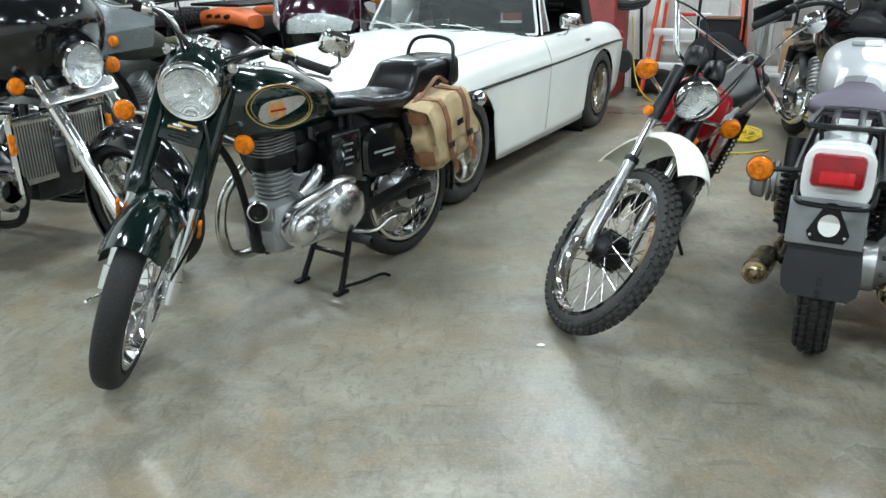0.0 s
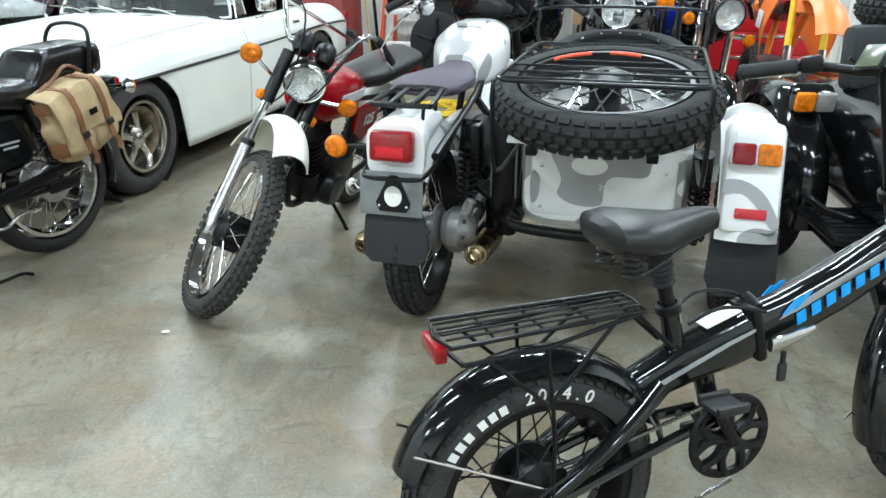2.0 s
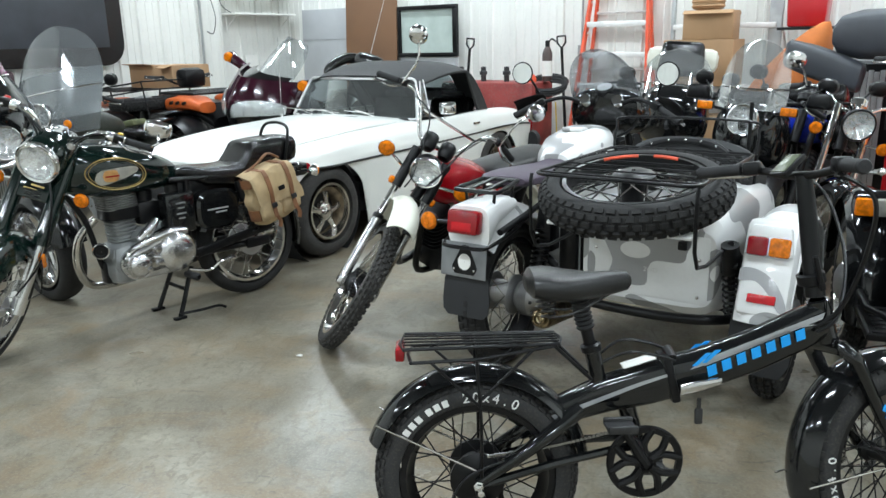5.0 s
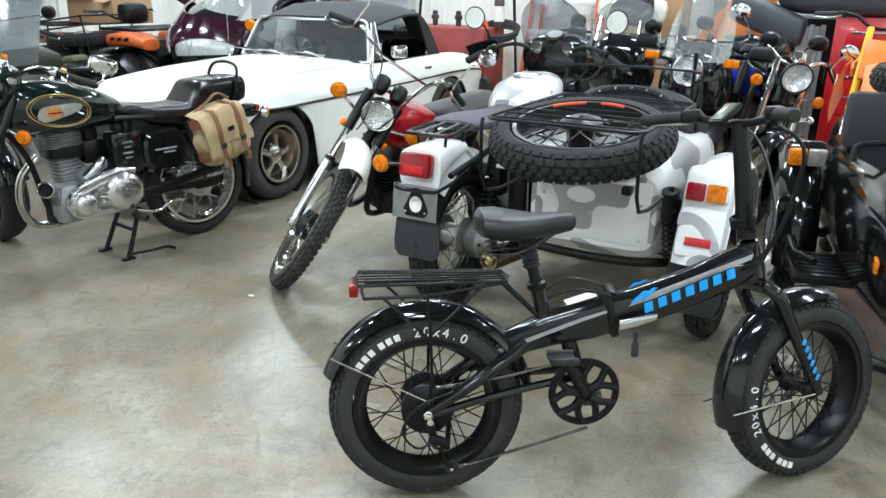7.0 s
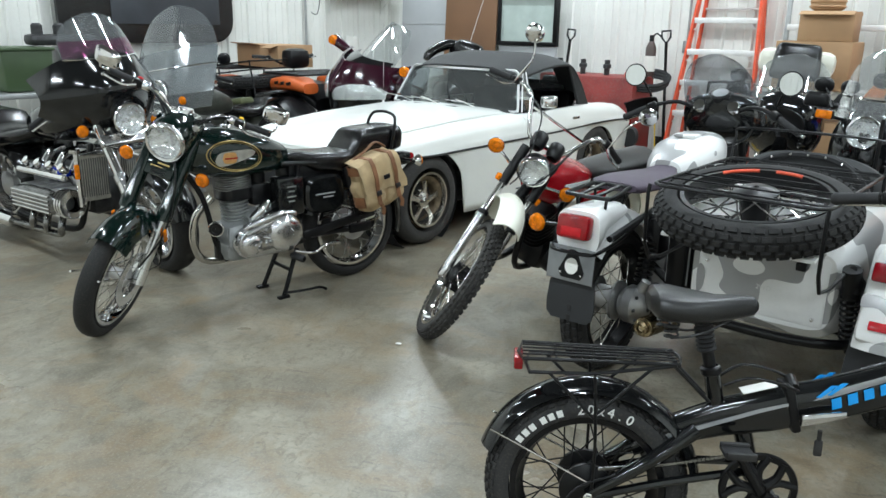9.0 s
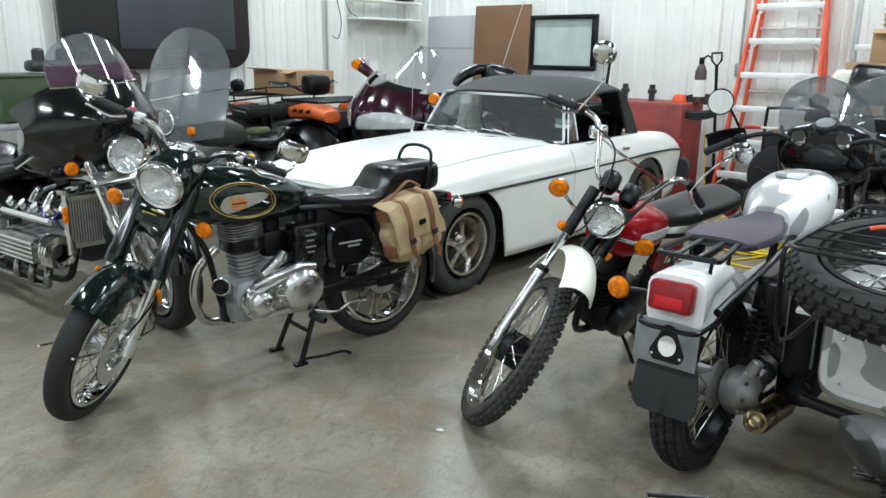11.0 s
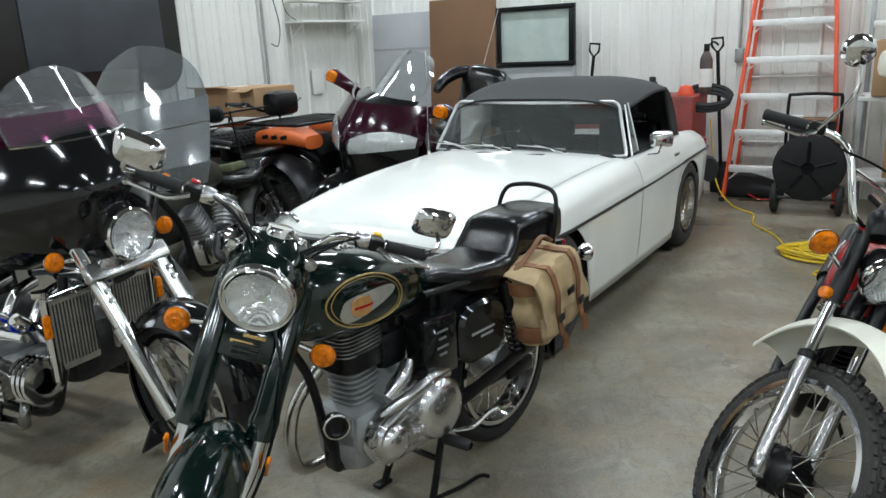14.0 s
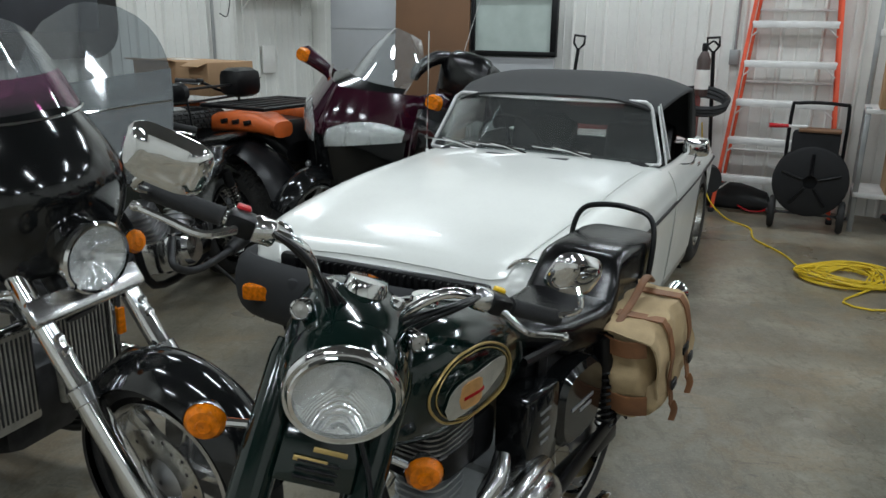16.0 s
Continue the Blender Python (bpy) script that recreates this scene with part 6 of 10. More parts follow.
    lathe(b, [(0.084, -0.006), (0.1, -0.006), (0.104, 0), (0.1, 0.006), (0.084, 0.006)], C, (0, 1, 0), 48, True)
    cr = part("chainring", b, SATIN, bike)
    b = B()
    for i in range(5):
        a = 2 * math.pi * i / 5 + 0.5
        d, t = V(math.cos(a), 0, math.sin(a)), V(-math.sin(a), 0, math.cos(a))
        for s in (-1, 1):
            arm = B()
            tube(arm, [C + d * 0.02, C + d * 0.055 + t * 0.008 * s, C + d * 0.088 + t * 0.037 * s], [0.015, 0.011, 0.011], 8, 4)
            part("spider_arm", arm, SATIN, cr)
    lathe(b, [(0.03, -0.006), (0.03, 0.006), (0.001, 0.008)], C, (0, -1, 0), 20)
    part("spider", b, SATIN, cr)
    for sd, e in ((-1, V(0.37, -0.085, 0.452)), (1, V(0.528, 0.09, 0.212))):
        b = B()
        tube(b, [(0.45, 0.07 * sd, 0.325), e], [0.014, 0.011], 8)
        part("crank_arm", b, SATIN, cr)
    for c in (V(0.364, -0.13, 0.458), V(0.532, 0.14, 0.207)):
        b = B()
        rbox(b, c, (0.075, 0.07, 0.012), 0.004)
        for y in (-0.03, 0.03):
            rbox(b, c + V(0, y, 0.006), (0.075, 0.012, 0.018), 0.003)
        part("pedal", b, STEEL, bike)
    for run in ([(0.03, -0.06, 0.355), (0.2, -0.06, 0.38), (0.42, -0.06, 0.43)], [(0.46, -0.058, 0.213), (0.25, -0.06, 0.15), (0.07, -0.06, 0.1)]):
        b = B()
        for p in smooth_line(run, 24):
            rbox(b, p, (0.009, 0.006, 0.007), 0.0)
        part("chain_run", b, DULLCHROME, bike)
    b = B()
    for i in range(6):
        r = 0.03 + 0.006 * i
        lathe(b, [(0.02, -0.001), (r, -0.001), (r, 0.001), (0.02, 0.001)], (0, -0.062 + 0.004 * i, R), (0, 1, 0), 26, True)
    part("cassette", b, WORN, bike)
    b = B()
    rbox(b, (0.008, -0.082, 0.245), (0.024, 0.014, 0.06), 0.006, pose(0, 0, 0, 0, -14, 0))
    rbox(b, (0.03, -0.088, 0.205), (0.06, 0.02, 0.028), 0.008, pose(0, 0, 0, 0, 24, 0))
    dr = part("derailleur", b, SATIN, bike)
    for y in (-0.072, -0.056):
        b = B()
        tube(b, [(0.03, y, 0.19), (0.042, y, 0.15), (0.07, y, 0.105)], [0.013, 0.008, 0.013], 8, 5, flat=0.3)
        part("cage_plate", b, SATIN, dr)
    for x, z in ((0.032, 0.185), (0.068, 0.108)):
        b = B()
        prof = [(0.001, -0.005), (0.02, -0.005), (0.023, 0.0), (0.02, 0.005), (0.001, 0.005)]
        lathe(b, prof, (x, -0.064, z), (0, 1, 0), 12)
        jw = part("jockey_wheel", b, GRIP, dr)
        b = B()
        lathe(b, [(0.001, 0.014), (0.005, 0.013), (0.006, 0.0)], (x, -0.068, z), (0, -1, 0), 10)
        part("pulley_bolt", b, CHROME, jw)
    b = B()
    lathe(b, [(0.001, 0.012), (0.009, 0.011), (0.011, 0.0)], (0.006, -0.086, 0.265), (0, -1, 0), 12)
    part("pivot_bolt", b, CHROME, dr)
    b = B()
    tube(b, [(0.02, -0.09, 0.21), (-0.03, -0.1, 0.19), (-0.07, -0.1, 0.24), (-0.03, -0.09, 0.31), (0.08, -0.075, 0.35)], 0.0035, 6, 5)
    part("gear_cable", b, SATIN, dr)
    b = B()
    lathe(b, [(0.001, 0.018), (0.009, 0.016), (0.009, 0.008), (0.014, 0.006), (0.014, 0.0)], (0, -0.085, R), (0, -1, 0), 6)
    part("axle_nut", b, CHROME, bike)
    b = B()
    tube(b, [(0.1, 0.09, 0.33), (0.08, 0.15, 0.15), (0.075, 0.178, -0.012)], 0.009, 8)
    part("kickstand", b, SATIN, bike)


electric_bike()


# ---- the camouflaged motorcycle with sidecar ----
def sidecar_rig():
    rig = thing("sidecar_motorcycle", "white and grey camouflage motorcycle and sidecar with spare wheel", "motorcycle", heading(1.335, 2.63, 65.5))
    R, WB = 0.335, 1.5
    SC = -1.11
    wheel(rig, "rear_wheel", (0, 0, R), R, 0.11, 0.24, hub=(0.09, 0.12), tread="block", rimmat=SATIN)
    wheel(rig, "front_wheel", (WB, 0, R), R, 0.1, 0.24, hub=(0.07, 0.12), tread="block", rimmat=SATIN)
    wheel(rig, "sidecar_wheel", (0.28, SC, R), R, 0.1, 0.24, hub=(0.08, 0.12), tread="block", rimmat=SATIN)
    TAIL = Matrix.Translation((0.055, 0, -0.01)) @ Matrix.Diagonal((1, 0.88, 1, 1))
    # bike body
    b = B()
    mudguard(b, (0, 0, R), R + 0.075, 0.18, 30, 134, 0.06, n=26, m=10)
    rf = part("rear_fender", b, CAMOTAIL, rig)
    b = B()
    loft(b, [oval((-0.1, 0, 0.77), 0.1, 0.03, (0, 1, 0), (0, 0, 1), 3), oval((-0.24, 0, 0.75), 0.095, 0.06, (0, 1, 0), (0, 0, 1), 3), oval((-0.33, 0, 0.715), 0.112, 0.085, (0, 1, 0), (0, 0, 1), 4), oval((-0.352, 0, 0.71), 0.112, 0.088, (0, 1, 0), (0, 0, 1), 4)])
    part("tail_housing", b, CAMOTAIL, rig, m=TAIL)
    b = B()
    rbox(b, (-0.378, 0, 0.735), (0.06, 0.165, 0.1), 0.018, pose(0, 0, 0, 0, 8, 0))
    tl = part("tail_lamp", b, REDLENS, rig, "square red tail lamp", TAIL)
    b = B()
    rbox(b, (-0.4095, 0, 0.722), (0.005, 0.105, 0.036), 0.002, pose(0, 0, 0, 0, 8, 0))
    part("lamp_core", b, REFLECTOR, tl, m=TAIL)
    b = B()
    tube(b, [(-0.02, -0.135, 0.72), (-0.2, -0.13, 0.665), (-0.37, -0.118, 0.64), (-0.405, -0.08, 0.636), (-0.408, 0, 0.635), (-0.405, 0.08, 0.636), (-0.37, 0.118, 0.64), (-0.2, 0.13, 0.665), (-0.02, 0.135, 0.72)], 0.0085, 8, 4)
    part("tail_bar", b, SATIN, rig, m=TAIL)
    b = B()
    rbox(b, (-0.378, 0.01, 0.575), (0.006, 0.245, 0.145), 0.002, pose(0, 0, 0, 0, 6, 0))
    pl = part("number_plate", b, STEELGREY, rig, m=TAIL)
    b = B()
    lean = TAIL @ pose(-0.378, 0.0, 0.575, 0, 6, 0)          # lies on the tilted plate
    ang = [a0 + d for a0 in (90, 210, 330) for d in (-14, 0, 14)]
    plate(b, [(-0.0035, 0.072 * math.cos(radians(a)) * (1 if a % 120 == 90 else 0.97), -0.008 + 0.072 * math.sin(radians(a))) for a in ang], (-0.004, 0, 0))
    tp = part("triangle_plate", b, SATIN, pl, m=lean)
    for a in (90, 210, 330):
        b = B()
        lathe(b, [(0.001, 0.005), (0.005, 0.004), (0.006, 0)], (-0.0075, 0.062 * math.cos(radians(a)), -0.008 + 0.062 * math.sin(radians(a))), (-1, 0, 0), 10)
        part("bolt", b, CHROME, pl, m=lean)
    b = B()
    lathe(b, [(0.001, 0.002), (0.034, 0.002), (0.034, 0)], (-0.0076, 0, -0.006), (-1, 0, 0), 28)
    part("round_sticker", b, PAPER, pl, m=lean)
    b = B()
    plate(b, [(-0.37, 0.095, 0.52), (-0.37, -0.095, 0.52), (-0.375, -0.118, 0.49), (-0.38, -0.128, 0.4), (-0.386, -0.122, 0.355), (-0.388, -0.095, 0.332), (-0.388, 0.095, 0.332), (-0.386, 0.122, 0.355), (-0.38, 0.128, 0.4), (-0.375, 0.118, 0.49)], (0.008, 0, 0))
    part("mud_flap", b, FLAP, rig, m=TAIL)
    blinker(rig, (-0.24, 0.08, 0.70), (-0.26, 0.22, 0.695), (-1, 0, 0), 0.04, body=SATIN)
    rack = []

    def bar(name, *a):
        bb = B()
        tube(bb, *a)
        rack.append(part("bar" if rack else name, bb, SATIN, rack[0] if rack else rig))
    bar("luggage_rack", [(-0.21, -0.1, 0.84), (-0.235, -0.08, 0.838), (-0.235, 0.08, 0.838), (-0.21, 0.1, 0.84), (-0.05, 0.085, 0.852), (-0.03, 0.07, 0.853), (-0.03, -0.07, 0.853), (-0.05, -0.085, 0.852)], 0.0095, 8, 3, True)
    for y in (-0.036, 0.036):
        bb = B()
        rbox(bb, (-0.132, y, 0.848), (0.2, 0.02, 0.008), 0.003, pose(0, 0, 0, 0, -4, 0))
        part("slat", bb, SATIN, rack[0])
    for x in (-0.2, -0.05):
        for y in (-0.07, 0.07):
            bar("luggage_rack", [(x, y, 0.84), (x, y * 0.9, 0.78)], 0.007, 6)
    b = B()
    seat_loft(b, [(0.0, 0.1, 0.862, 0.035), (0.03, 0.13, 0.872, 0.055), (0.15, 0.138, 0.874, 0.065), (0.3, 0.125, 0.866, 0.065), (0.42, 0.09, 0.862, 0.055), (0.5, 0.06, 0.872, 0.045)], 3, 24)
    part("seat", b, PURPLE, rig, "faded purple vinyl seat")
    b = B()
    loft(b, [oval((x, 0, z), w, h, (0, 1, 0), (0, 0, 1), 2.8, 28) for x, w, z, h in ((0.5, 0.08, 0.83, 0.065), (0.55, 0.118, 0.84, 0.095), (0.66, 0.15, 0.86, 0.118), (0.82, 0.155, 0.875, 0.122), (0.94, 0.13, 0.885, 0.108), (1.0, 0.085, 0.885, 0.085), (1.02, 0.05, 0.885, 0.05))])
    tk = part("fuel_tank", b, CAMO, rig)
    b = B()
    rbox(b, (0.76, 0, 0.992), (0.15, 0.11, 0.02), 0.008)
    part("tank_plate", b, CAMO, tk)
    b = B()
    for sd in (1, -1):
        tube(b, [(0.9, 0.06 * sd, 0.8), (0.85, 0.12 * sd, 0.4), (0.7, 0.14 * sd, 0.22), (0.2, 0.15 * sd, 0.24), (0.0, 0.1 * sd, R)], 0.016, 10, 5)
        tube(b, [(0.95, 0.05 * sd, 0.85), (0.4, 0.1 * sd, 0.76), (-0.25, 0.12 * sd, 0.68)], 0.014, 8, 5)
    part("frame", b, SATIN, rig)
    for sd in (1, -1):
        b = B()
        rings = [(0.06, 0.1)]
        for i in range(7):          # one ribbed barrel
            y = 0.13 + 0.024 * i
            rings += [(0.062, y - 0.0005), (0.09, y), (0.09, y + 0.009), (0.062, y + 0.0095)]
        loft(b, [oval((0.72, y * sd, 0.4), r, r * 0.95, (1, 0, 0), (0, 0, 1), 2.8, 18) for r, y in rings])
        loft(b, [oval((0.72, 0.3 * sd, 0.4), 0.085, 0.075, (1, 0, 0), (0, 0, 1), 3, 18), oval((0.72, 0.34 * sd, 0.4), 0.08, 0.07, (1, 0, 0), (0, 0, 1), 3, 18), oval((0.72, 0.355 * sd, 0.4), 0.06, 0.05, (1, 0, 0), (0, 0, 1), 3, 18)])
        part("cylinder", b, ALLOY, rig)
        b = B()
        rbox(b, (0.46, 0.16 * sd, 0.44), (0.12, 0.09, 0.09), 0.03)
        lathe(b, [(0.03, 0), (0.04, 0.01), (0.04, 0.1), (0.02, 0.12)], (0.44, 0.17 * sd, 0.5), (0, 0, 1), 18)
        part("carburettor", b, STEEL, rig)
        b = B()
        tube(b, [(0.78, 0.24 * sd, 0.34), (0.85, 0.24 * sd, 0.22), (0.7, 0.19 * sd, 0.17), (0.45, 0.2 * sd, 0.18), (0.28, 0.21 * sd, 0.215)], 0.02, 10, 6)
        tube(b, [(0.3, 0.21 * sd, 0.215), (0.24, 0.21 * sd, 0.222), (-0.03, 0.215 * sd, 0.262), (-0.06, 0.215 * sd, 0.266)], [0.022, 0.047, 0.047, 0.036], 18, 4)
        sl = part("silencer", b, BRASS, rig, "brown heat-tinted silencer")
        b = B()
        lathe(b, [(0.02, 0), (0.03, 0.002), (0.03, 0.03), (0.022, 0.035), (0.018, 0.03), (0.018, -0.02), (0.001, -0.02)], (-0.06, 0.215 * sd, 0.266), (-1, 0, 0.13), 18)
        part("tail_pipe", b, BRASS, sl)
        damper(rig, (0.12, 0.15 * sd, 0.72), (0.02, 0.15 * sd, 0.4), 0.034, sm=SATIN)
    b = B()
    rbox(b, (0.6, 0, 0.4), (0.5, 0.24, 0.26), 0.07)
    rbox(b, (0.62, 0, 0.56), (0.3, 0.16, 0.12), 0.03)
    part("crankcase", b, ALLOY, rig)
    b = B()
    lathe(b, [(0.02, -0.02), (0.06, -0.02), (0.085, 0.01), (0.085, 0.05), (0.06, 0.08), (0.04, 0.1), (0.02, 0.105)], (0.0, -0.1, R), (0, -1, 0), 26)
    rbox(b, (0.06, -0.15, R + 0.01), (0.16, 0.07, 0.08), 0.02)
    tube(b, [(0.06, -0.15, R), (0.3, -0.15, R + 0.02)], 0.03, 12)
    lathe(b, [(0.001, 0.08), (0.02, 0.075), (0.025, 0)], (0.0, -0.15, R + 0.05), (0, -0.5, 1), 14)
    fd = part("final_drive", b, ALLOY, rig)
    for i in range(8):
        b = B()
        a = 2 * math.pi * i / 8
        lathe(b, [(0.001, 0.012), (0.007, 0.01), (0.008, 0)], (0.074 * math.cos(a), -0.165, R + 0.074 * math.sin(a)), (0, -1, 0), 8)
        part("bolt", b, STEEL, fd)
    b = B()
    lathe(b, [(0.03, 0), (0.042, 0.006), (0.034, 0.016), (0.043, 0.026), (0.035, 0.036), (0.042, 0.046), (0.03, 0.056)], (0.15, -0.15, R + 0.01), (1, 0, 0.08), 18)
    part("shaft_boot", b, GRIP, fd)
    b = B()
    rbox(b, (0.16, -0.165, 0.62), (0.2, 0.07, 0.2), 0.03)
    part("tool_box", b, SATIN, rig)
    # front end
    rk = 26
    up = V(-math.sin(radians(rk)), 0, math.cos(radians(rk)))
    ax = V(WB - 0.05, 0, R)
    at = lambda h, f=0.0, y=0.0: ax + up * h + V(math.cos(radians(rk)), 0, math.sin(radians(rk))) * f + V(0, y, 0)
    for sd in (1, -1):
        b = B()
        tube(b, [at(-0.02, 0.05, 0.1 * sd), at(0.35, 0.05, 0.1 * sd)], 0.03, 12)
        tube(b, [at(0.3, 0.05, 0.1 * sd), at(0.8, 0.05, 0.1 * sd)], 0.021, 12)
        part("fork_leg", b, SATIN, rig)
    b = B()
    mudguard(b, (WB, 0, R), R + 0.06, 0.14, 10, 190, 0.04, n=24)
    part("front_fender", b, CAMO, rig)
    headlamp(rig, at(0.68, 0.18), (1, 0, 0), 0.095, shell=SATIN)
    handlebar(rig, [at(0.81, 0.0, 0.02), at(0.83, 0.0, 0.09), at(0.885, -0.02, 0.2), at(0.88, -0.08, 0.33), at(0.84, -0.15, 0.46)], metal=SATIN)
    for sd in (1, -1):          # black hand guards
        b = B()
        shell(b, lambda u, v, sd=sd: at(0.8 + 0.11 * v, -0.03 - 0.09 * u ** 2 + 0.02 * math.sin(3.1 * v), sd * (0.32 + 0.15 * u)), 10, 6, 0.005 * sd)
        part("hand_guard", b, SATIN, rig)
    b = B()
    lathe(b, [(0.001, 0.03), (0.042, 0.03), (0.05, 0.022), (0.05, -0.02), (0.03, -0.04)], at(0.88, 0.06), V(-0.5, 0, 1), 24)
    g = part("speedometer", b, SATIN, rig)
    b = B()
    lathe(b, [(0.001, 0.032), (0.04, 0.032), (0.04, 0.03)], at(0.88, 0.06), V(-0.5, 0, 1), 24)
    part("dial", b, STEELGREY, g)
    for sd in (1, -1):
        mirror(rig, at(0.93, -0.06, 0.33 * sd), at(1.06, -0.07, 0.4 * sd), (-1, -0.1 * sd, 0.05), 0.06, 0.06, rod=SATIN, shell=SATIN, p=2)
    b = B()
    c0 = at(0.83, 0.2)
    shell(b, lambda u, v: V(c0.x - 0.2 * v - 0.1 * (2 * u - 1) ** 2, (2 * u - 1) * 0.2 * max(1 - v ** 3.2, 0.02) ** 0.5, c0.z - 0.1 + 0.31 * v), 18, 14, 0.003)
    ws = part("windscreen", b, TINTED, rig)
    b = B()
    loft(b, [oval((c0.x + dx, 0, c0.z - 0.13 + dz), w, h, (0, 1, 0), (0, 0, 1), 2.5, 26) for dx, w, h, dz in ((-0.19, 0.13, 0.07, 0.04), (-0.16, 0.19, 0.11, 0.02), (-0.07, 0.215, 0.14, 0.0), (0.02, 0.2, 0.13, -0.01), (0.06, 0.13, 0.1, -0.02))])
    cw = part("screen_cowl", b, BLACK, rig)
    for y in (-0.09, 0.09):
        b = B()
        lathe(b, [(0.001, 0.022), (0.028, 0.02), (0.034, 0.012), (0.034, -0.02)], (c0.x - 0.195, y, c0.z - 0.06), (-0.85, 0, 0.5), 20)
        part("dial", b, CHROME, cw)
    for sd in (1, -1):
        b = B()
        tube(b, [(c0.x - 0.1, 0.2 * sd, c0.z - 0.02), (c0.x - 0.16, 0.17 * sd, c0.z - 0.2), (c0.x - 0.3, 0.06 * sd, c0.z - 0.26)], 0.008, 8, 4)
        part("cable", b, SATIN, cw)
    ws.visible_shadow = False
    # sidecar
    YC = -0.64
    rows = [(0.02, 0.27, 0.40, 0.72), (0.06, 0.285, 0.36, 0.78), (0.25, 0.30, 0.32, 0.83), (0.5, 0.31, 0.30, 0.84), (0.7, 0.31, 0.29, 0.82)]
    b = B()
    loft(b, [oval((x, YC, (z0 + z1) / 2), w, (z1 - z0) / 2, (0, 1, 0), (0, 0, 1), 6, 32) for x, w, z0, z1 in rows] + [oval((x, YC, (z0 + z1) / 2), w, (z1 - z0) / 2, (0, 1, 0), (0, 0, 1), 4, 32) for x, w, z0, z1 in ((0.95, 0.3, 0.29, 0.78), (1.18, 0.25, 0.32, 0.72), (1.32, 0.17, 0.38, 0.64), (1.38, 0.07, 0.46, 0.56))])
    part("sidecar_body", b, CAMOTAIL, rig, angle=30)
    b = B()
    rbox(b, (0.03, YC, 0.555), (0.03, 0.5, 0.28), 0.02)
    bd = part("boot_panel", b, CAMOWHITE, rig)
    for soft in ([(0.17, 0.695), (0.14, 0.56), (0.15, 0.5), (0.09, 0.465), (0.0, 0.47), (-0.01, 0.54), (-0.04, 0.575), (-0.14, 0.58), (-0.16, 0.62), (-0.15, 0.695)], [(0.235, 0.58), (0.215, 0.55), (0.22, 0.48), (0.24, 0.46), (0.247, 0.5), (0.247, 0.56)]):
        b = B()
        plate(b, [V(0.0145, YC + p.x, p.y) for p in smooth_line([V(*q, 0) for q in soft], 4, True)], (-0.0015, 0, 0))
        part("grey_patch", b, CAMOGREY, bd)
    b = B()
    plate(b, [(0.0118, YC + 0.045 + 0.062 * math.cos(a), 0.61 + 0.034 * math.sin(a)) for a in [2 * math.pi * i / 24 for i in range(24)]], (-0.0012, 0, 0))
    part("white_patch", b, CAMOWHITE, bd)
    for y in (YC - 0.21, YC + 0.21):
        for z in (0.45, 0.6):
            b = B()
            lathe(b, [(0.001, 0.006), (0.006, 0.005), (0.008, 0)], (0.013, y, z), (-1, 0, 0), 10)
            part("screw", b, CHROME, bd)
    for y in (YC + 0.24, YC - 0.16):
        b = B()
        tube(b, [(0.0, y, 0.66), (-0.04, y, 0.66), (-0.05, y, 0.68)], 0.01, 8)
        rbox(b, (-0.03, y, 0.665), (0.05, 0.04, 0.035), 0.008)
        part("boot_latch", b, SATIN, rig)
    word("2WD", 0.026, Matrix(((0, 0, -1, 0.0125), (-1, 0, 0, YC - 0.02), (0, 1, 0, 0.535), (0, 0, 0, 1))), LETTER, bd)
    b = B()
    loft(b, [oval((x, YC, z - h / 2), w, h / 2, (0, 1, 0), (0, 0, 1), 2.6, 28) for x, w, z, h in ((0.47, 0.26, 0.99, 0.24), (0.5, 0.275, 1.01, 0.28), (0.6, 0.28, 0.99, 0.26), (0.85, 0.27, 0.9, 0.2), (1.0, 0.2, 0.83, 0.14))])
    cc = part("cockpit_cover", b, CLOTH, rig, "black cloth cockpit cover with a studded rubber edge")
    edge = [V(0.465 - 0.09 * abs(q) ** 2, YC + 0.275 * q, 1.0 - 0.15 * abs(q) ** 3) for q in [-1 + i / 8 for i in range(17)]]
    b = B()
    tube(b, edge, 0.016, 8)
    part("rubber_edge", b, GRIP, cc)
    for p in edge[2:-2:2]:
        b = B()
        lathe(b, [(0.001, 0.005), (0.005, 0.004), (0.006, 0.0)], p + V(-0.015, 0, 0.002), (-1, 0, 0.1), 8)
        part("stud", b, CHROME, cc)
    b = B()
    mudguard(b, (0.28, SC, R), R + 0.12, 0.19, 5, 166, 0.05, n=30, m=10)
    part("sidecar_fender", b, CAMOTAIL, rig)
    b = B()
    rbox(b, (-0.045, SC, 0.62), (0.1, 0.18, 0.36), 0.03, pose(0, 0, 0, 0, 24, 0))
    fp = part("fender_tail", b, CAMOTAIL, rig)
    b = B()
    band = smooth_line([V(y, z, 0) for y, z in ((0.086, -0.015), (0.03, -0.012), (-0.03, -0.045), (-0.068, -0.1), (-0.086, -0.15), (-0.06, -0.155), (-0.02, -0.098), (0.03, -0.055), (0.086, -0.058))], 3, True)
    plate(b, [V(-0.0502, max(-0.088, min(0.088, p.x)), p.y) for p in band], (-0.0012, 0, 0))
    part("grey_patch", b, CAMOGREY, fp, m=pose(-0.045, SC, 0.62, 0, 24, 0))
    b = B()
    rbox(b, (-0.055, SC, 0.725), (0.06, 0.165, 0.11), 0.012, pose(0, 0, 0, 0, 20, 0), (1, 0.8))
    lh = part("lamp_housing", b, CAMOTAIL, rig)
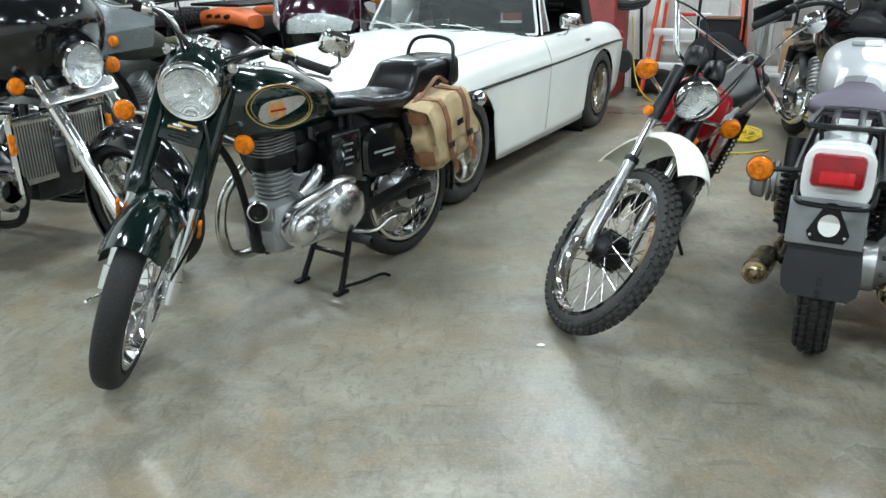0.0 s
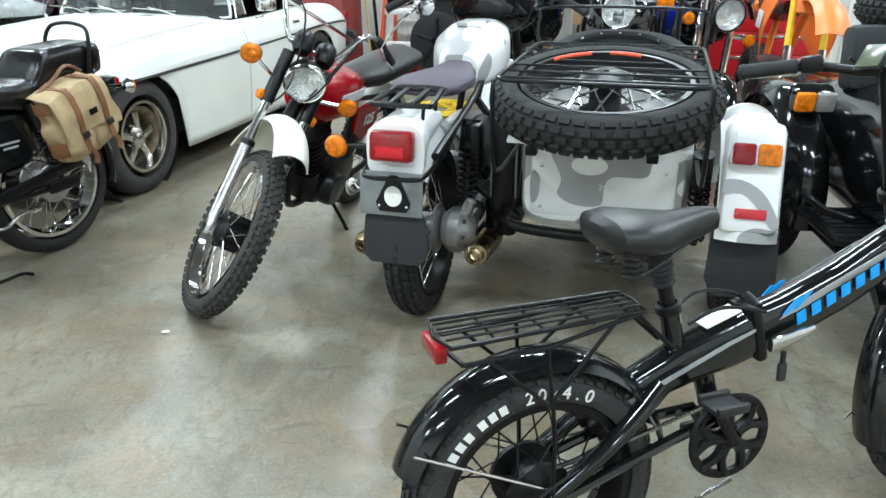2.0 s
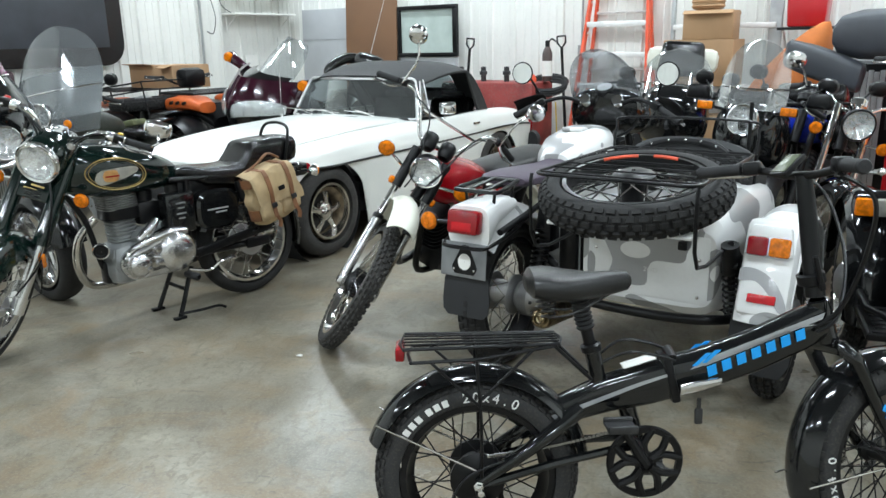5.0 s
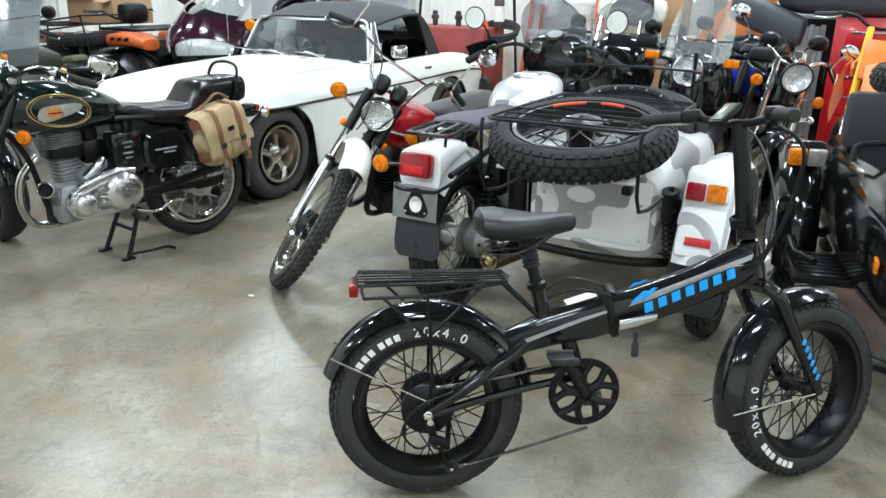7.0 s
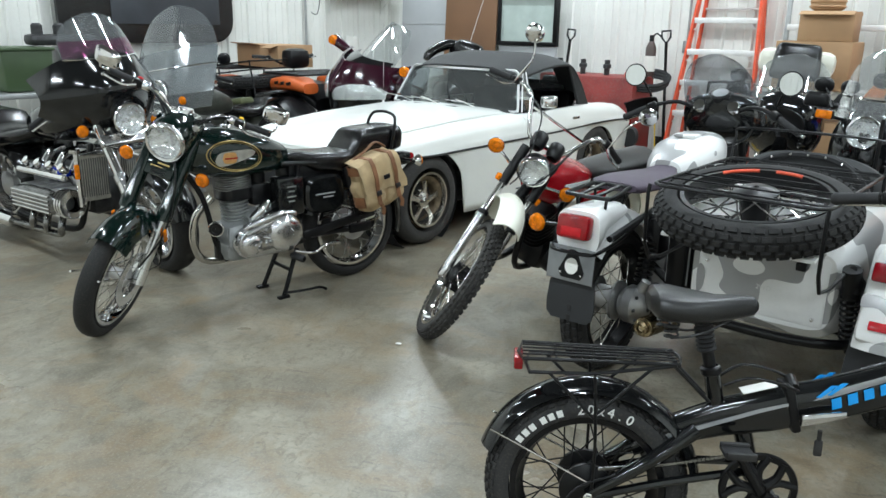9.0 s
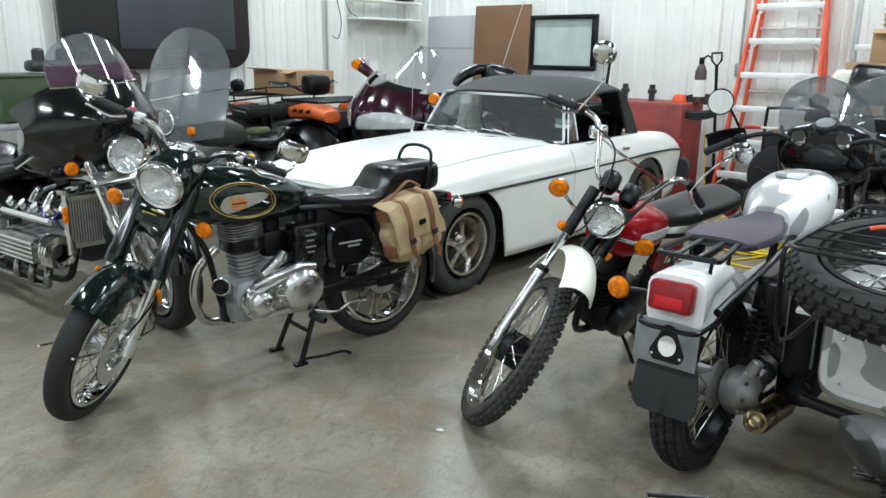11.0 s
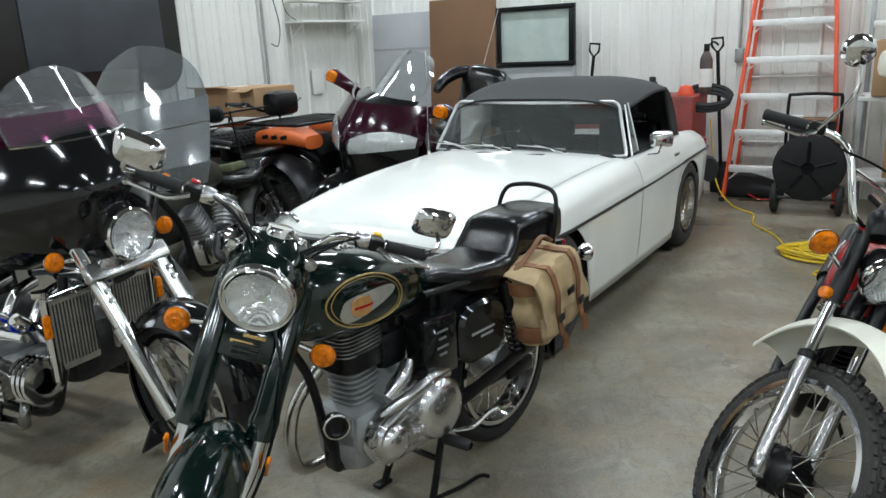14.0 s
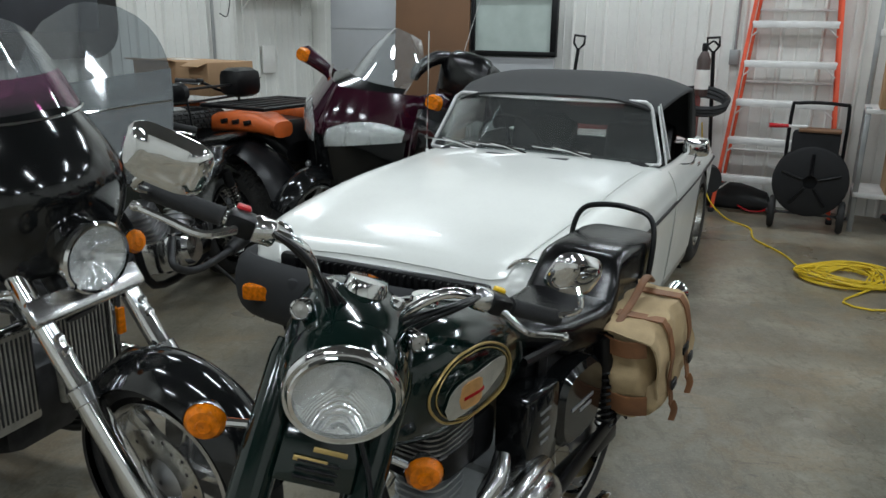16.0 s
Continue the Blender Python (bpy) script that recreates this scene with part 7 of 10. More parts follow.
    for y, mm in ((0.037, REDLENS), (-0.037, AMBER)):
        b = B()
        rbox(b, (-0.088, SC + y, 0.712), (0.03, 0.07, 0.068), 0.01, pose(0, 0, 0, 0, 20, 0))
        part("lens", b, mm, lh)
    b = B()
    rbox(b, (-0.143, SC, 0.535), (0.014, 0.095, 0.032), 0.004, pose(0, 0, 0, 0, 24, 0))
    part("reflector", b, REFLECTOR, rig)
    b = B()
    plate(b, [(-0.1, SC + 0.1, 0.48), (-0.1, SC - 0.1, 0.48), (-0.13, SC - 0.11, 0.3), (-0.13, SC - 0.08, 0.24), (-0.13, SC + 0.08, 0.24), (-0.13, SC + 0.11, 0.3)], (0.008, 0, 0))
    part("mud_flap", b, FLAP, rig)
    damper(rig, (0.0, SC + 0.15, 0.68), (0.12, SC + 0.14, 0.32), 0.032, sm=SATIN)
    b = B()
    rbox(b, (0.06, YC - 0.33, 0.6), (0.12, 0.05, 0.07), 0.014, pose(0, 0, 0, 0, 22, 0))
    tube(b, [(0.0, YC - 0.32, 0.68), (0.06, YC - 0.34, 0.62), (0.16, YC - 0.34, 0.52)], 0.016, 8, 3)
    part("boot_hinge", b, SATIN, rig)
    b = B()
    tube(b, [(0.05, -0.3, 0.42), (-0.02, -0.34, 0.38), (-0.03, YC, 0.365), (-0.02, SC + 0.2, 0.38), (0.2, SC + 0.12, 0.36), (0.9, SC + 0.14, 0.34), (1.25, YC - 0.1, 0.34)], 0.02, 10, 5)
    tube(b, [(0.05, -0.3, 0.42), (0.6, -0.3, 0.34), (1.2, -0.36, 0.34)], 0.02, 10, 4)
    tube(b, [(0.28, -0.3, 0.37), (0.28, SC + 0.06, R)], 0.024, 10)
    tube(b, [(0.9, -0.1, 0.25), (0.9, -0.32, 0.34)], 0.018, 8)
    tube(b, [(0.5, -0.08, 0.72), (0.5, -0.33, 0.4)], 0.016, 8)
    part("sidecar_frame", b, SATIN, rig)
    b = B()
    rbox(b, (0.12, -0.285, 0.58), (0.16, 0.085, 0.36), 0.02)
    # dark box added to cover the bright floor between bike and sidecar
    bb = B()
    rbox(bb, (0.5, -0.25, 0.36), (0.62, 0.13, 0.24), 0.03)
    part("battery_box", bb, SATIN, rig)
    for x in (0.12, 0.34):
        bb = B()
        tube(bb, [(x, -0.14, 0.5), (x, -0.33, 0.36)], 0.018, 10)
        part("sidecar_mount", bb, SATIN, rig)
    jh = part("jerry_holder", b, SATIN, rig, "black fuel can strapped beside the boot")
    for x in (0.07, 0.17):
        b = B()
        tube(b, [(x, -0.243, 0.45), (x, -0.243, 0.755), (x, -0.285, 0.775), (x, -0.327, 0.755), (x, -0.327, 0.45)], 0.008, 6, 0, flat=0.4)
        part("can_strap", b, STEELGREY, jh)
    b = B()
    tube(b, [(0.06, -0.285, 0.76), (0.07, -0.285, 0.8), (0.17, -0.285, 0.8), (0.18, -0.285, 0.76)], 0.011, 8, 3)
    part("can_handle", b, SATIN, jh)
    # spare wheel and rack
    m = Matrix.Translation((-0.16, YC, 0.885)) @ Matrix.Rotation(radians(-11), 4, "Y") @ Matrix.Rotation(radians(90), 4, "X")
    wheel(rig, "spare_wheel", (0, 0, 0), R + 0.022, 0.115, 0.25, m, hub=(0.08, 0.12), tread="block", rimmat=SATIN, hubmat=SATIN, spokemat=CHROME, spokes=40, spoke_r=0.004)
    b = B()
    tube(b, [(0.1, YC, 0.84), (0.0, YC, 0.9), (-0.16, YC, 0.9)], 0.025, 8)
    part("spare_bracket", b, SATIN, rig)
    b = B()
    rbox(b, (0.08, -0.078, 0.0), (0.56, 0.014, 0.54), 0.005)
    part("boot_lid", b, CAMOWHITE, rig, m=m)
    for a0, a1 in ((-48, -14), (-2, 26)):          # orange rim tape
        b = B()
        tube(b, [m @ V(0.247 * math.cos(radians(a)), 0.05, 0.247 * math.sin(radians(a))) for a in range(a0, a1, 4)], 0.0065, 6)
        part("rim_tape", b, FIBRE, rig)
    rack = []
    z, x0, x1, hw = 0.962, -0.4, 0.42, 0.3
    loop = []
    for cx, cy, a0 in ((x0 + 0.06, YC + hw - 0.06, 90), (x0 + 0.06, YC - hw + 0.06, 180), (x1 - 0.06, YC - hw + 0.06, 270), (x1 - 0.06, YC + hw - 0.06, 0)):
        loop += [(cx + 0.06 * math.cos(radians(a0 + k)), cy + 0.06 * math.sin(radians(a0 + k)), z) for k in (0, 22, 45, 68, 90)]
    bar("boot_rack", loop, 0.0068, 8, 0, True)
    for i in range(7):
        x = x0 + (x1 - x0) * (i + 0.5) / 7
        bar("boot_rack", [(x, YC - hw, z), (x, YC + hw, z)], 0.0038, 8)
    for y in (YC - hw, YC + hw):
        bar("boot_rack", [(x0, y, z), (x0 - 0.01, y, 0.9), (x0 + 0.04, y, 0.68), (0.02, y, 0.66)], 0.007, 8, 3)
        bar("boot_rack", [(x1, y, z), (x1, y, 0.84)], 0.007, 8)
    bar("boot_rack", [(x1 - 0.02, YC - hw, z), (x1 + 0.01, YC - hw, z + 0.09), (x1 + 0.02, YC - hw + 0.05, z + 0.13), (x1 + 0.02, YC + hw - 0.05, z + 0.13), (x1 + 0.01, YC + hw, z + 0.09), (x1 - 0.02, YC + hw, z)], 0.006, 8, 4)
    b = B()
    tube(b, [(0.69, YC - 0.21, 0.86), (0.69, YC - 0.21, 1.15)], 0.009, 8)
    part("aerial", b, SATIN, rig)


sidecar_rig()


# ---- other motorcycles in the hall ----
def street_bike(name, label, m, paint, mirrors=True, fend=None, WB=1.5, R=0.32, rk=29, turn=0, seatmat=None, bars=0.9, screen=None, lamp=True, bags=False, box=False, rest=False, boxz=1.0, low=None, rim=None, exhaust=None, metal=None, steel=None, wide=0.38, blink=True, tail=True, ws=(0.26, 0.45, 0.0)):
    """A road motorcycle with fork, lamp, bars, tank, seat, engine, pipes and wheels; options add screen, bags, box and backrest."""
    bike = thing(name, label, "motorcycle", m)
    metal, seatmat, exhaust = metal or CHROME, seatmat or VINYL, exhaust or CHROME
    ax = V(WB - 0.06, 0, R - 0.03)
    st = steering(ax, rk, turn)
    up = V(-math.sin(radians(rk)), 0, math.cos(radians(rk)))
    fw = V(math.cos(radians(rk)), 0, math.sin(radians(rk)))
    at = lambda h, f=0.0, y=0.0: ax + up * h + fw * f + V(0, y, 0)
    wheel(bike, "rear_wheel", (0, 0, R), R, 0.13, 0.22, hub=(0.08, 0.12), spokes=28)
    wheel(bike, "front_wheel", (WB, 0, R), R, 0.1, 0.235, st, hub=(0.05, 0.1), disc=0.14, spokes=28)
    for sd in (1, -1):
        b = B()
        tube(b, [at(-0.03, 0.05, 0.1 * sd), at(0.34, 0.05, 0.1 * sd)], 0.028, 12)
        tube(b, [at(0.3, 0.05, 0.1 * sd), at(0.8, 0.05, 0.1 * sd)], 0.021, 12)
        part("fork_leg", b, metal, bike, m=st)
        if blink:
            blinker(bike, at(0.6, 0.06, 0.1 * sd), at(0.6, 0.09, 0.2 * sd), (1, 0, 0), 0.036, st, body=CHROME)
        damper(bike, (0.1, 0.14 * sd, 0.66), (0.0, 0.14 * sd, 0.36), 0.03)
        b = B()
        tube(b, [(0.75, 0.1 * sd, 0.42), (0.86, 0.14 * sd, 0.3), (0.7, 0.17 * sd, 0.22), (0.3, 0.18 * sd, 0.22)], 0.021, 10, 5)
        tube(b, [(0.32, 0.18 * sd, 0.22), (0.25, 0.18 * sd, 0.23), (-0.35, 0.19 * sd, 0.27), (-0.4, 0.19 * sd, 0.27)], [0.022, 0.043, 0.043, 0.03], 14, 4)
        part("exhaust", b, exhaust, bike)
        if mirrors:
            mirror(bike, at(bars - 0.02, -0.06, 0.27 * sd), at(bars + 0.14, -0.1, 0.37 * sd), (-1, -0.1 * sd, 0.05), 0.062, 0.05, st, rod=metal, shell=metal, p=2.3)
    if lamp:
        headlamp(bike, at(0.66, 0.17), (1, 0, -0.05), 0.09, st, shell=metal, rim=rim)
    handlebar(bike, [at(0.8, 0.0, 0.02), at(0.82, 0.0, 0.09), at(bars - 0.03, -0.02, 0.18), at(bars, -0.1, 0.28), at(bars - 0.02, -0.2, wide)], m=st, metal=metal)
    b = B()
    lathe(b, [(0.001, 0.03), (0.042, 0.03), (0.05, 0.022), (0.05, -0.02), (0.03, -0.04)], at(0.82, 0.08), V(-0.6, 0, 1), 20)
    part("speedometer", b, metal, bike, m=st)
    b = B()
    mudguard(b, (WB, 0, R), R + 0.035, 0.14, 30, 185, 0.05, n=22)
    part("front_fender", b, fend or paint, bike, m=st)
    b = B()
    mudguard(b, (0, 0, R), R + 0.06, 0.19, 25, 175, 0.06, n=22)
    part("rear_fender", b, fend or paint, bike)
    b = B()
    loft(b, [oval((x, 0, z), w, h, (0, 1, 0), (0, 0, 1), 2.5, 24) for x, w, z, h in ((0.45, 0.05, 0.78, 0.05), (0.52, 0.1, 0.79, 0.08), (0.68, 0.145, 0.82, 0.115), (0.86, 0.15, 0.85, 0.12), (0.98, 0.11, 0.87, 0.095), (1.02, 0.05, 0.88, 0.05))])
    part("fuel_tank", b, paint, bike)
    b = B()
    seat_loft(b, [(0.52, 0.07, 0.77, 0.05), (0.44, 0.13, 0.76, 0.09), (0.25, 0.165, 0.73, 0.1), (0.1, 0.15, 0.76, 0.11), (0.05, 0.13, 0.81, 0.12), (-0.2, 0.12, 0.82, 0.09), (-0.27, 0.08, 0.81, 0.05)], 3, 22)
    part("seat", b, seatmat, bike)
    b = B()
    tube(b, [at(0.55), at(0.78)], 0.03, 12)
    tube(b, [at(0.6), (0.95, 0, 0.55), (0.86, 0, 0.2), (0.3, 0, 0.2), (0.12, 0, 0.35)], 0.022, 10, 5)
    tube(b, [at(0.7), (0.7, 0, 0.76), (0.2, 0, 0.66)], 0.02, 10, 4)
    for sd in (1, -1):
        tube(b, [(0.35, 0.1 * sd, 0.34), (0.0, 0.11 * sd, R)], 0.018, 8)
    part("frame", b, steel or SATIN, bike)
    b = B()
    for a, x in ((28, 0.74), (-24, 0.5)):
        d = V(math.sin(radians(a)), 0, math.cos(radians(a)))
        finned(b, V(x, 0, 0.42), 0.15, 0.17, 0.22, 8, d, 3, 0.007)
    part("cylinder", b, ALLOY, bike)
    b = B()
    rbox(b, (0.58, 0, 0.34), (0.5, 0.22, 0.22), 0.06)
    for sd in (1, -1):
        lathe(b, [(0.001, 0.17), (0.08, 0.165), (0.1, 0.14), (0.1, 0.05)], (0.66, 0, 0.34), (0, sd, 0), 24)
    part("crankcase", b, POLISH, bike)
    if tail:
        b = B()
        rbox(b, (-0.37, 0, 0.58), (0.05, 0.1, 0.07), 0.02)
        part("tail_lamp", b, REDLENS, bike)
    if screen:
        w, h, off, dz = (*ws, 0.0)[:4]
        c0 = at(0.78, 0.24 + off) + V(0, 0, dz)
        b = B()
        shell(b, lambda u, v: V(c0.x - 0.5 * h * v - 0.14 * (2 * u - 1) ** 2 * (1 - v ** 3.4), (2 * u - 1) * w * max(1 - v ** 3.4, 0.01) ** 0.5, c0.z - 0.08 + h * v), 18, 14, 0.003)
        s = part("windscreen", b, screen, bike, m=st)
        s.visible_shadow = False
        if low:
            b = B()
            shell(b, lambda u, v: V(c0.x + 0.006 - 0.5 * h * 0.5 * v - 0.14 * (2 * u - 1) ** 2, (2 * u - 1) * w * (0.995 - 0.04 * v ** 3), c0.z - 0.08 + h * 0.5 * v), 14, 8, 0.003)
            shell(b, lambda u, v: V(c0.x + 0.0 - 0.14 * (2 * u - 1) ** 2 - 0.02 * v, (2 * u - 1) * w * (0.85 + 0.15 * (1 - v)), c0.z - 0.08 - 0.12 * v), 14, 6, 0.003)
            part("lower_screen", b, low, s, m=st).visible_shadow = False
        b = B()
        for sd in (1, -1):
            tube(b, [at(0.62, 0.05, 0.1 * sd), V(c0.x - 0.12 * h - 0.05, 0.6 * w * sd, c0.z + 0.12 * h)], 0.006, 8)
        tube(b, [V(c0.x - 0.15 * h - 0.14 * q * q + 0.004, q * w * 0.98, c0.z - 0.08 + 0.3 * h) for q in [-1 + i / 6 for i in range(13)]], 0.006, 6)
        part("screen_stay", b, CHROME, s, m=st)
    if bags:
        for sd in (1, -1):
            b = B()
            rbox(b, (-0.08, 0.27 * sd, 0.5), (0.46, 0.16, 0.3), 0.05)
            bg = part("saddlebag", b, paint if bags is True else bags, bike)
            b = B()
            rbox(b, (-0.08, 0.27 * sd, 0.665), (0.45, 0.165, 0.03), 0.012)
            part("bag_lid", b, paint if bags is True else bags, bg)
    if box:
        b = B()
        rbox(b, (-0.38, 0, boxz), (0.3, 0.6, 0.2), 0.06)
        part("top_box", b, box, bike)
    if rest:
        b = B()
        rbox(b, (-0.2, 0, boxz + 0.01), (0.1, 0.4, 0.3), 0.045, pose(0, 0, 0, 0, -14, 0), (1, 0.86), 3)
        part("backrest", b, VINYL, bike)
        b = B()
        for sd in (1, -1):
            tube(b, [(-0.2, 0.1 * sd, 0.7), (-0.24, 0.1 * sd, boxz)], 0.012, 8)
        part("backrest_frame", b, metal, bike)
    b = B()
    tube(b, [(0.45, 0.1, 0.22), (0.4, 0.2, 0.06), (0.39, 0.23, 0.0)], 0.01, 8, 3)
    part("side_stand", b, STEEL, bike)
    return bike, at, st


def olive_rig():
    """An old olive outfit with a tall two-tone windshield; its sidecar carries a spare wheel."""
    drab = mat("dusty_olive_paint", (0.03, 0.034, 0.026), 0.45, 0, 0.3, 8, dirt=0.2)
    bike, at, st = street_bike("olive_sidecar_motorcycle", "dusty olive old sidecar motorcycle with a tall two-tone windshield", heading(-2.07, 5.95, bearing(-0.15, -0.99), -9), drab, screen=SMOKE, ws=(0.45, 0.72, 0.0, -0.1), low=LOWSMOKE, metal=SATIN, exhaust=STEEL, wide=0.42)
    b = B()
    for sd in (1, -1):
        spring(b, (0.12, 0.09 * sd, 0.62), (0.12, 0.09 * sd, 0.72), 0.025, 5, 0.004)
    part("saddle_spring", b, SATIN, bike)
    b = B()
    seat_loft(b, [(-0.06, 0.1, 0.84, 0.03), (-0.12, 0.14, 0.86, 0.05), (-0.28, 0.15, 0.86, 0.06), (-0.36, 0.08, 0.85, 0.03)], 3, 20)
    part("pillion_seat", b, VINYL, bike)
    b = B()
    rbox(b, (-0.3, 0.1, 0.66), (0.05, 0.02, 0.04), 0.008)
    part("side_marker", b, REDLENS, bike)
    b = B()
    loft(b, [oval((x, -0.72, z), w, h, (0, 1, 0), (0, 0, 1), 3.2, 26) for x, w, z, h in ((-0.62, 0.2, 0.66, 0.12), (-0.55, 0.28, 0.62, 0.22), (0.0, 0.3, 0.58, 0.26), (0.6, 0.29, 0.56, 0.24), (1.1, 0.22, 0.54, 0.16), (1.35, 0.1, 0.52, 0.08))])
    part("sidecar_body", b, drab, bike)
    wheel(bike, "sidecar_wheel", (0.1, -1.15, 0.5), 0.32, 0.1, 0.23, hub=(0.08, 0.12), tread="block", rimmat=SATIN)
    b = B()
    mudguard(b, (0.1, -1.15, 0.5), 0.38, 0.18, 0, 185, 0.05, n=22)
    part("sidecar_fender", b, drab, bike)
    wheel(bike, "spare_wheel", (0, 0, 0), 0.34, 0.12, 0.23, Matrix.Translation((-0.5, -0.46, 0.98)) @ Matrix.Rotation(radians(84), 4, "X"), hub=(0.08, 0.12), tread="block", rimmat=SATIN)
    b = B()
    tube(b, [(-0.5, -0.46, 0.98), (-0.5, -0.5, 0.8)], 0.05, 12)
    part("spare_bracket", b, SATIN, bike)
    b = B()
    for z in (1.1, 1.18):
        tube(b, [(-0.1, -0.9, z), (-0.1, -0.1, z - 0.02), (-0.8, -0.1, z - 0.03)], 0.008, 8)
    for x, y in ((-0.1, -0.9), (-0.1, -0.12), (-0.78, -0.1)):
        tube(b, [(x, y, 1.17), (x, y * 0.95, 0.8)], 0.008, 8)
    part("luggage_rack", b, SATIN, bike)
    b = B()
    rbox(b, (0.2, -0.02, 0.95), (0.2, 0.24, 0.05), 0.02)
    for v in b.verts:
        v.co += 0.02 * noise.noise_vector(v.co * 9)
    tagged(part("rag", b, OLIVE, m=heading(-2.07, 5.95, bearing(-0.15, -0.99), -9) @ pose(0.1, 0.0, -0.155)), "crumpled olive rag lying on the old motorcycle's saddle", "rag")


def bearing(dx, dy):
    return math.degrees(math.atan2(dy, dx))


def six_cylinder_cruiser():
    m = heading(-3.03, 3.81, bearing(0.94, -0.334), 0.5)
    bike = thing("cruiser_motorcycle", "big black cruiser motorcycle with chrome forks and a tinted fairing screen", "motorcycle", m)
    WB, R, rk = 1.76, 0.33, 33
    ax = V(WB - 0.05, 0, R - 0.02)
    st = steering(ax, rk, -9)
    up = V(-math.sin(radians(rk)), 0, math.cos(radians(rk)))
    fw = V(math.cos(radians(rk)), 0, math.sin(radians(rk)))
    at = lambda h, f=0.0, y=0.0: ax + up * h + fw * f + V(0, y, 0)
    wheel(bike, "rear_wheel", (0, 0, R), R, 0.18, 0.21, hub=(0.09, 0.14), cast=5, rimmat=POLISH)
    wheel(bike, "front_wheel", (WB, 0, R), R, 0.15, 0.22, st, hub=(0.06, 0.12), cast=5, rimmat=POLISH, disc=0.16, dside=-1)
    b, holes = B(), B()
    for sd in (1, -1):
        y = sd * 0.083
        lathe(b, [(0.08, y), (0.162, y), (0.162, y + 0.004), (0.08, y + 0.004)], (WB, 0, R), n=40, closed=True)
        for i in range(24):
            a, rr = 2 * math.pi * i / 24, 0.13 + 0.015 * (i % 2)
            lathe(holes, [(0.001, y + (0.0048 if sd > 0 else -0.0008)), (0.0055, y + (0.0048 if sd > 0 else -0.0008)), (0.0055, y + 0.002)], (WB + rr * math.cos(a), 0, R + rr * math.sin(a)), n=8)
    part("vent_hole", holes, DARKINT, part("drilled_disc", b, WORN, bike, m=st), m=st)
    for sd in (1, -1):
        b = B()
        tube(b, [at(-0.06, 0.05, 0.135 * sd), at(0.28, 0.05, 0.135 * sd)], 0.036, 14)
        tube(b, [at(0.25, 0.05, 0.135 * sd), at(0.75, 0.05, 0.135 * sd)], 0.03, 14)
        fk = part("fork_leg", b, CHROME, bike, m=st)
        b = B()
        lathe(b, [(0.031, 0), (0.04, 0.006), (0.04, 0.05), (0.031, 0.056)], at(0.27, 0.05, 0.135 * sd), up, 16)
        part("fork_collar", b, POLISH, fk, m=st)
        for h in (0.42, 0.46):
            b = B()
            lathe(b, [(0.001, 0.012), (0.012, 0.01), (0.013, 0)], at(h, 0.08, 0.135 * sd), fw, 12)
            part("bolt", b, POLISH, fk, m=st)
        blinker(bike, at(0.62, 0.03, 0.14 * sd), at(0.635, 0.05, 0.235 * sd), (1, 0, 0), 0.037, st, body=CHROME)
        b = B()
        rbox(b, at(0.0, 0.02, 0.12 * sd), (0.06, 0.04, 0.1), 0.015)
        part("brake_calliper", b, ALLOY, fk, m=st)
    b = B()
    rbox(b, at(0.54, 0.07), (0.05, 0.35, 0.075), 0.014, pose(0, 0, 0, 0, -rk, 0))
    part("fork_yoke", b, SATINALLOY, bike, m=st)
    headlamp(bike, at(0.6, 0.2), (1, 0, -0.08), 0.095, st, depth=0.14)
    b = B()
    mudguard(b, (WB, 0, R), R + 0.03, 0.2, 10, 225, 0.07, n=34, m=12, thick=0.006)
    part("front_fender", b, BLACK, bike, m=st)
    b = B()
    plate(b, [(WB - 0.2, 0.1, 0.17), (WB - 0.2, -0.1, 0.17), (WB - 0.27, -0.13, 0.03), (WB - 0.27, 0.13, 0.03)], (-0.008, 0, 0.004))
    part("mud_flap", b, FLAP, bike, m=st)
    # batwing fairing with a rose-tinted screen
    c = at(0.78, 0.12)

    def wing(u, v):
        q = 2 * u - 1
        h = 0.235 * (1 - 0.55 * abs(q) ** 2.4)
        y = 0.37 * q
        z = c.z + 0.06 + (2 * v - 1) * h + 0.02 * (1 - abs(q)) - 0.03 * abs(q) ** 2
        x = c.x + 0.15 - 0.32 * abs(q) ** 2.2 - 0.16 * max(0, 2 * v - 1) ** 1.5 - 0.09 * max(0, 1 - 2 * v) ** 2
        return V(x, y, z)
    b = B()
    shell(b, wing, 34, 16, 0.02)
    fa = part("fairing", b, BLACK, bike, m=st, angle=60)
    b = B()
    dome = lambda u, v: V(c.x + 0.04 - 0.17 * v - 0.14 * ((2 * u - 1) * (1 - v ** 3) ** 0.5) ** 2, (2 * u - 1) * 0.225 * max(1 - v ** 2.6, 0.01) ** 0.5, c.z + 0.25 + 0.255 * v)
    shell(b, dome, 20, 16, 0.004)
    s = part("windscreen", b, SMOKE, bike, m=st)
    s.visible_shadow = False
    b = B()
    shell(b, lambda u, v: dome(0.01 + 0.98 * u, 0.4 * v) + V(0.006, 0, 0), 20, 8, 0.003)
    part("rose_band", b, ROSE, s, m=st).visible_shadow = False
    b = B()
    tube(b, [dome(i / 20, 0) + V(0.008, 0, 0) for i in range(21)], 0.006, 6)
    part("screen_trim", b, CHROME, s, m=st)
    handlebar(bike, [at(0.8, -0.06, 0.02), at(0.84, -0.06, 0.1), at(0.9, -0.14, 0.25), at(0.86, -0.28, 0.38)], m=st)
    # body
    b = B()
